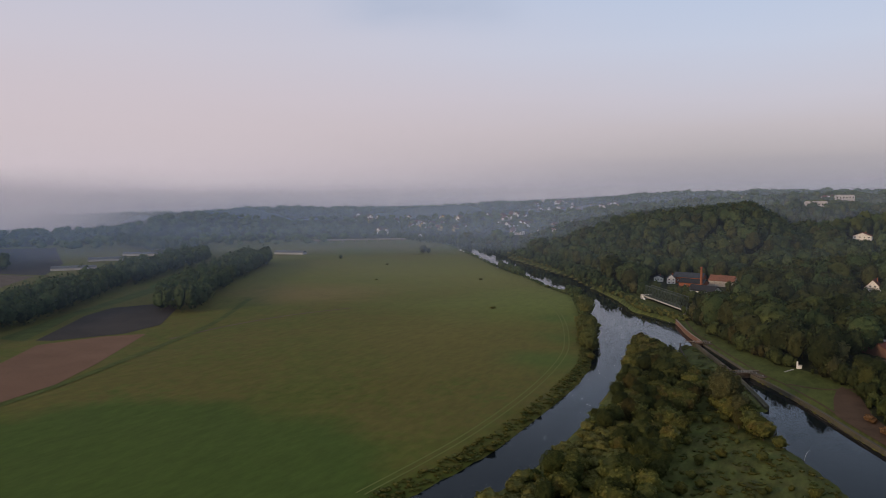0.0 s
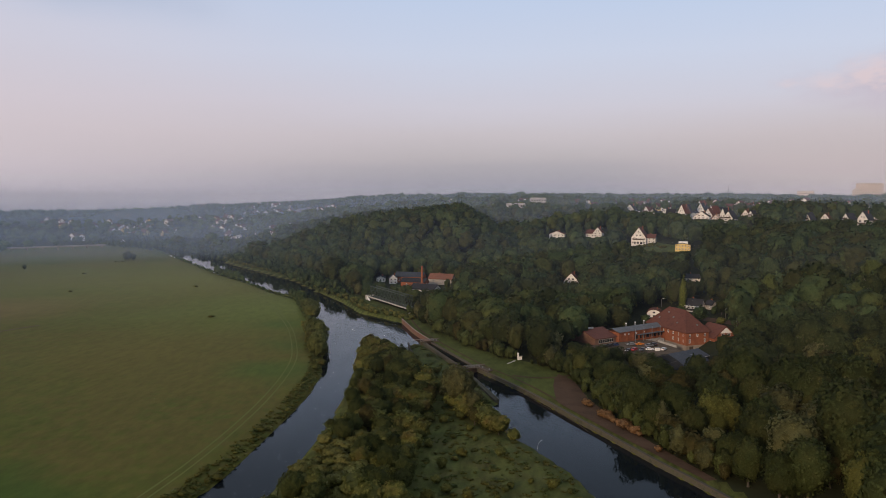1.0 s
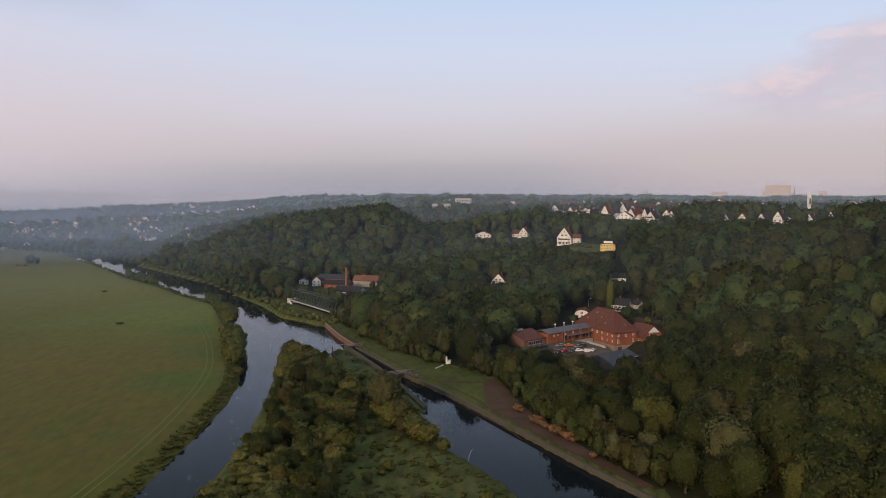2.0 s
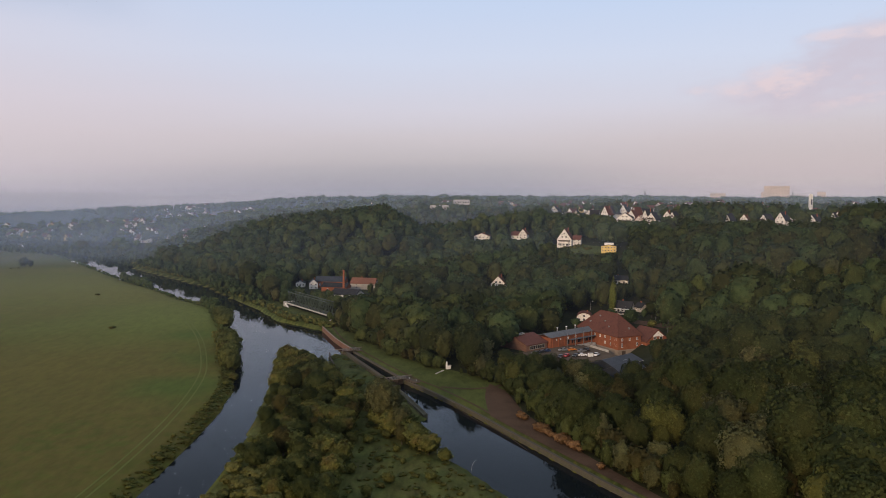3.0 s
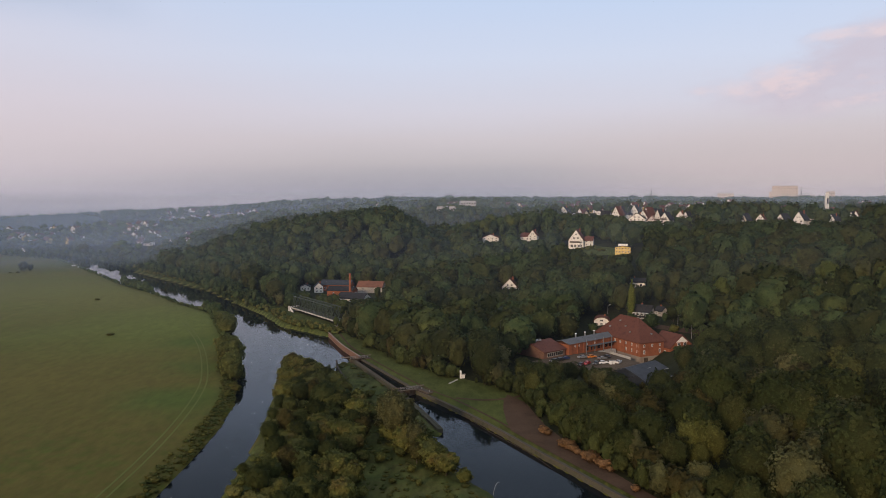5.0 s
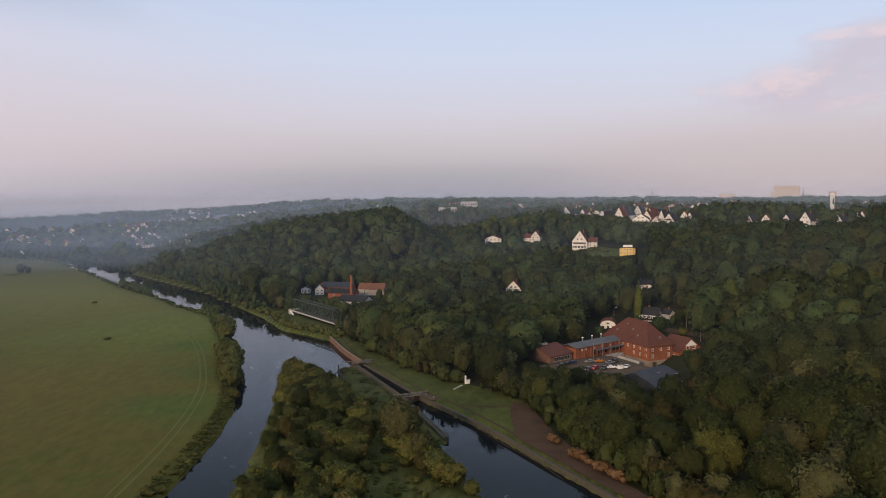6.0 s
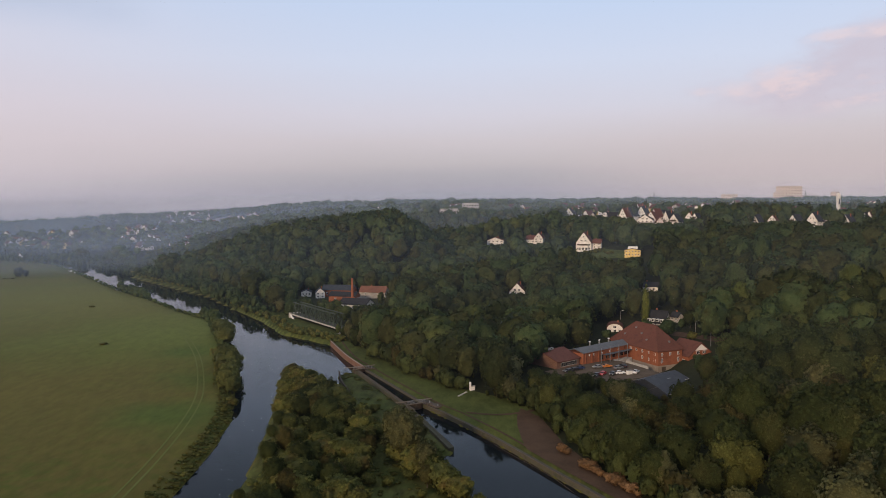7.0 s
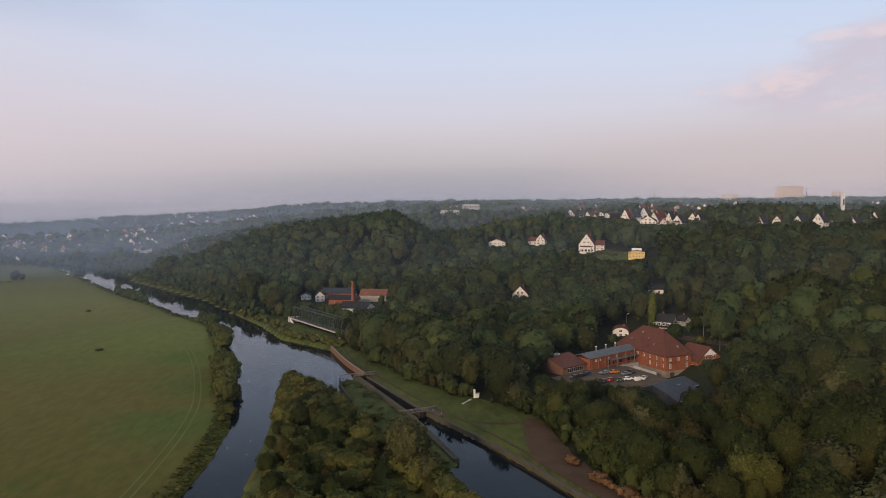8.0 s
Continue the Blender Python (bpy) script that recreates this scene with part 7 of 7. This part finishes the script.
# ---- morning haze over the valley, put in as see-through sheets ----
def haze_sheet_mat(name, density, top, west_from=200, west_to=-1400, thin=0.42, thick=1.0, foot_top=32.0):
    """Haze put into a blue-tinted sheet: mostly see-through, thinning out upwards and in drifts, thicker towards the
    west.
    """
    m = bpy.data.materials.new(name)
    m.use_nodes = True
    nt = m.node_tree
    link = nt.links.new
    nt.nodes.clear()
    out = nt.nodes.new("ShaderNodeOutputMaterial")
    mix = nt.nodes.new("ShaderNodeMixShader")
    tr = nt.nodes.new("ShaderNodeBsdfTransparent")
    di = nt.nodes.new("ShaderNodeBsdfDiffuse")
    tl = nt.nodes.new("ShaderNodeBsdfTranslucent")
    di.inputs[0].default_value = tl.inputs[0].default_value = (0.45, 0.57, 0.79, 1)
    half = nt.nodes.new("ShaderNodeMixShader")
    link(di.outputs[0], half.inputs[1])
    link(tl.outputs[0], half.inputs[2])
    geo = nt.nodes.new("ShaderNodeNewGeometry")
    sep = nt.nodes.new("ShaderNodeSeparateXYZ")
    link(geo.outputs["Position"], sep.inputs[0])
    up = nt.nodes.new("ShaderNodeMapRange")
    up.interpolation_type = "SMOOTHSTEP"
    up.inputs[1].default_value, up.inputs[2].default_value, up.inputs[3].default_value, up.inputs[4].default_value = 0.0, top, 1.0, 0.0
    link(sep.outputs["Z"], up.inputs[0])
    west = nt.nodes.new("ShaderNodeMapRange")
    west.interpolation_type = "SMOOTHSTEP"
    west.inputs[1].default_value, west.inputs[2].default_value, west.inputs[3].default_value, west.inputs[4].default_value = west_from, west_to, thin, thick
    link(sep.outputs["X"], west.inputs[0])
    no = nt.nodes.new("ShaderNodeTexNoise")
    no.inputs["Scale"].default_value = 0.006
    link(geo.outputs["Position"], no.inputs["Vector"])
    nr = nt.nodes.new("ShaderNodeMapRange")
    nr.inputs[1].default_value, nr.inputs[2].default_value, nr.inputs[3].default_value, nr.inputs[4].default_value = 0.25, 0.75, 0.75, 1.25
    link(no.outputs[0], nr.inputs[0])
    foot = nt.nodes.new("ShaderNodeMapRange")
    foot.interpolation_type = "SMOOTHSTEP"
    foot.inputs[1].default_value, foot.inputs[2].default_value = 0.0, foot_top
    link(sep.outputs["Z"], foot.inputs[0])
    both = nt.nodes.new("ShaderNodeMath")
    both.operation = "MULTIPLY"
    link(up.outputs[0], both.inputs[0])
    link(foot.outputs[0], both.inputs[1])
    a = nt.nodes.new("ShaderNodeMath")
    a.operation = "MULTIPLY"
    link(both.outputs[0], a.inputs[0])
    link(west.outputs[0], a.inputs[1])
    b = nt.nodes.new("ShaderNodeMath")
    b.operation = "MULTIPLY"
    link(a.outputs[0], b.inputs[0])
    link(nr.outputs[0], b.inputs[1])
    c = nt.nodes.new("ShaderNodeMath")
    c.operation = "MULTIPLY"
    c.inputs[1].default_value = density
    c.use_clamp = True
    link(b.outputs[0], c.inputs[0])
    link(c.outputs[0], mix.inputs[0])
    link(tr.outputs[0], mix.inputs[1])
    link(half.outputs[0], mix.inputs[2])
    link(mix.outputs[0], out.inputs[0])
    return m


# nested upright sheets stand in for haze; the nearest ones lift dark tones
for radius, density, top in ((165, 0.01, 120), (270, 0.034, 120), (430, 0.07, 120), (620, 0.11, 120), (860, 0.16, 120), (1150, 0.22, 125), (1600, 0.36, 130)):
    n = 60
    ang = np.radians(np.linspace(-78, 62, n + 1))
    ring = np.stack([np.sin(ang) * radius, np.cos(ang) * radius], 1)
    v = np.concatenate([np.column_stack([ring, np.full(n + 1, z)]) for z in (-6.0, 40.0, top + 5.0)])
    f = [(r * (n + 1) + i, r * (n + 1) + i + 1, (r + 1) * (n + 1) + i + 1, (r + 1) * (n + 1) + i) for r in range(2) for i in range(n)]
    tagged(new("mist", mesh_from("mist", v, f, [haze_sheet_mat("mist", density, top, *((-60, -420) if radius < 1000 else (200, -1400)), thin=0.55 if radius < 800 else 1.5, thick=1.6 if radius < 1000 else 1.0, foot_top=48.0 if radius < 800 else 16.0)], True)), "see-through bluish sheet standing in for morning mist over the valley", "mist", kind="structure")


# fog closing the valley to the west, put in as a plain backdrop that glows as bright as the sky above it
def fog_glow_mat(full, gone, west):
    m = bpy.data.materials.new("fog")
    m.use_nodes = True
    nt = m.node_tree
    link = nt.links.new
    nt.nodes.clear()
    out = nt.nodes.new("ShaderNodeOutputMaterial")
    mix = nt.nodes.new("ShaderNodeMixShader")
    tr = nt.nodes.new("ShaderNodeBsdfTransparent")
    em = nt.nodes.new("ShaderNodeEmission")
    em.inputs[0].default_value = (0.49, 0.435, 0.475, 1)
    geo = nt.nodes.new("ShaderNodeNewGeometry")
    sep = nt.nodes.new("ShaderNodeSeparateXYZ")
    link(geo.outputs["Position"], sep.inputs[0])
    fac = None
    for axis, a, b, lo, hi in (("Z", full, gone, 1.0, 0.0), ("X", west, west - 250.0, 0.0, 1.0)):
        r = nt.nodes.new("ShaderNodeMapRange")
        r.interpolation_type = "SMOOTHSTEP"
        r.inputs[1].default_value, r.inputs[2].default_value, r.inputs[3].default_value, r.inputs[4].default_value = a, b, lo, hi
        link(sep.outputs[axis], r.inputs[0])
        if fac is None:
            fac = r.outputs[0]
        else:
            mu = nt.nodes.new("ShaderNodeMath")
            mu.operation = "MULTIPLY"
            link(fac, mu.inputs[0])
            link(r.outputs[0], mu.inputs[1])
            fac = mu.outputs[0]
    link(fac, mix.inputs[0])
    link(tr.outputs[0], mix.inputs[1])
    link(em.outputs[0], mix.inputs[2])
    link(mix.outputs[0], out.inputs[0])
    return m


# glowing sheets set to hide the far ground in the camera's view
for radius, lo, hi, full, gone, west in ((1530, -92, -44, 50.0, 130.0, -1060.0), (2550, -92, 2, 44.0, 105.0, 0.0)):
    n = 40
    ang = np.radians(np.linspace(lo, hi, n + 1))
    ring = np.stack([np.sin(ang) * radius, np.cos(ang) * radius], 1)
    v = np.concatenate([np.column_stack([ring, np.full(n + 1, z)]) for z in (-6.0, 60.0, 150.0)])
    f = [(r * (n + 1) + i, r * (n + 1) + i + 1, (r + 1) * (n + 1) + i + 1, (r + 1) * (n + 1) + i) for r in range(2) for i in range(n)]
    tagged(new("backdrop", mesh_from("backdrop", v, f, [fog_glow_mat(full, gone, west)], True)), "glowing backdrop standing in for a pale fog bank", "backdrop", kind="structure")
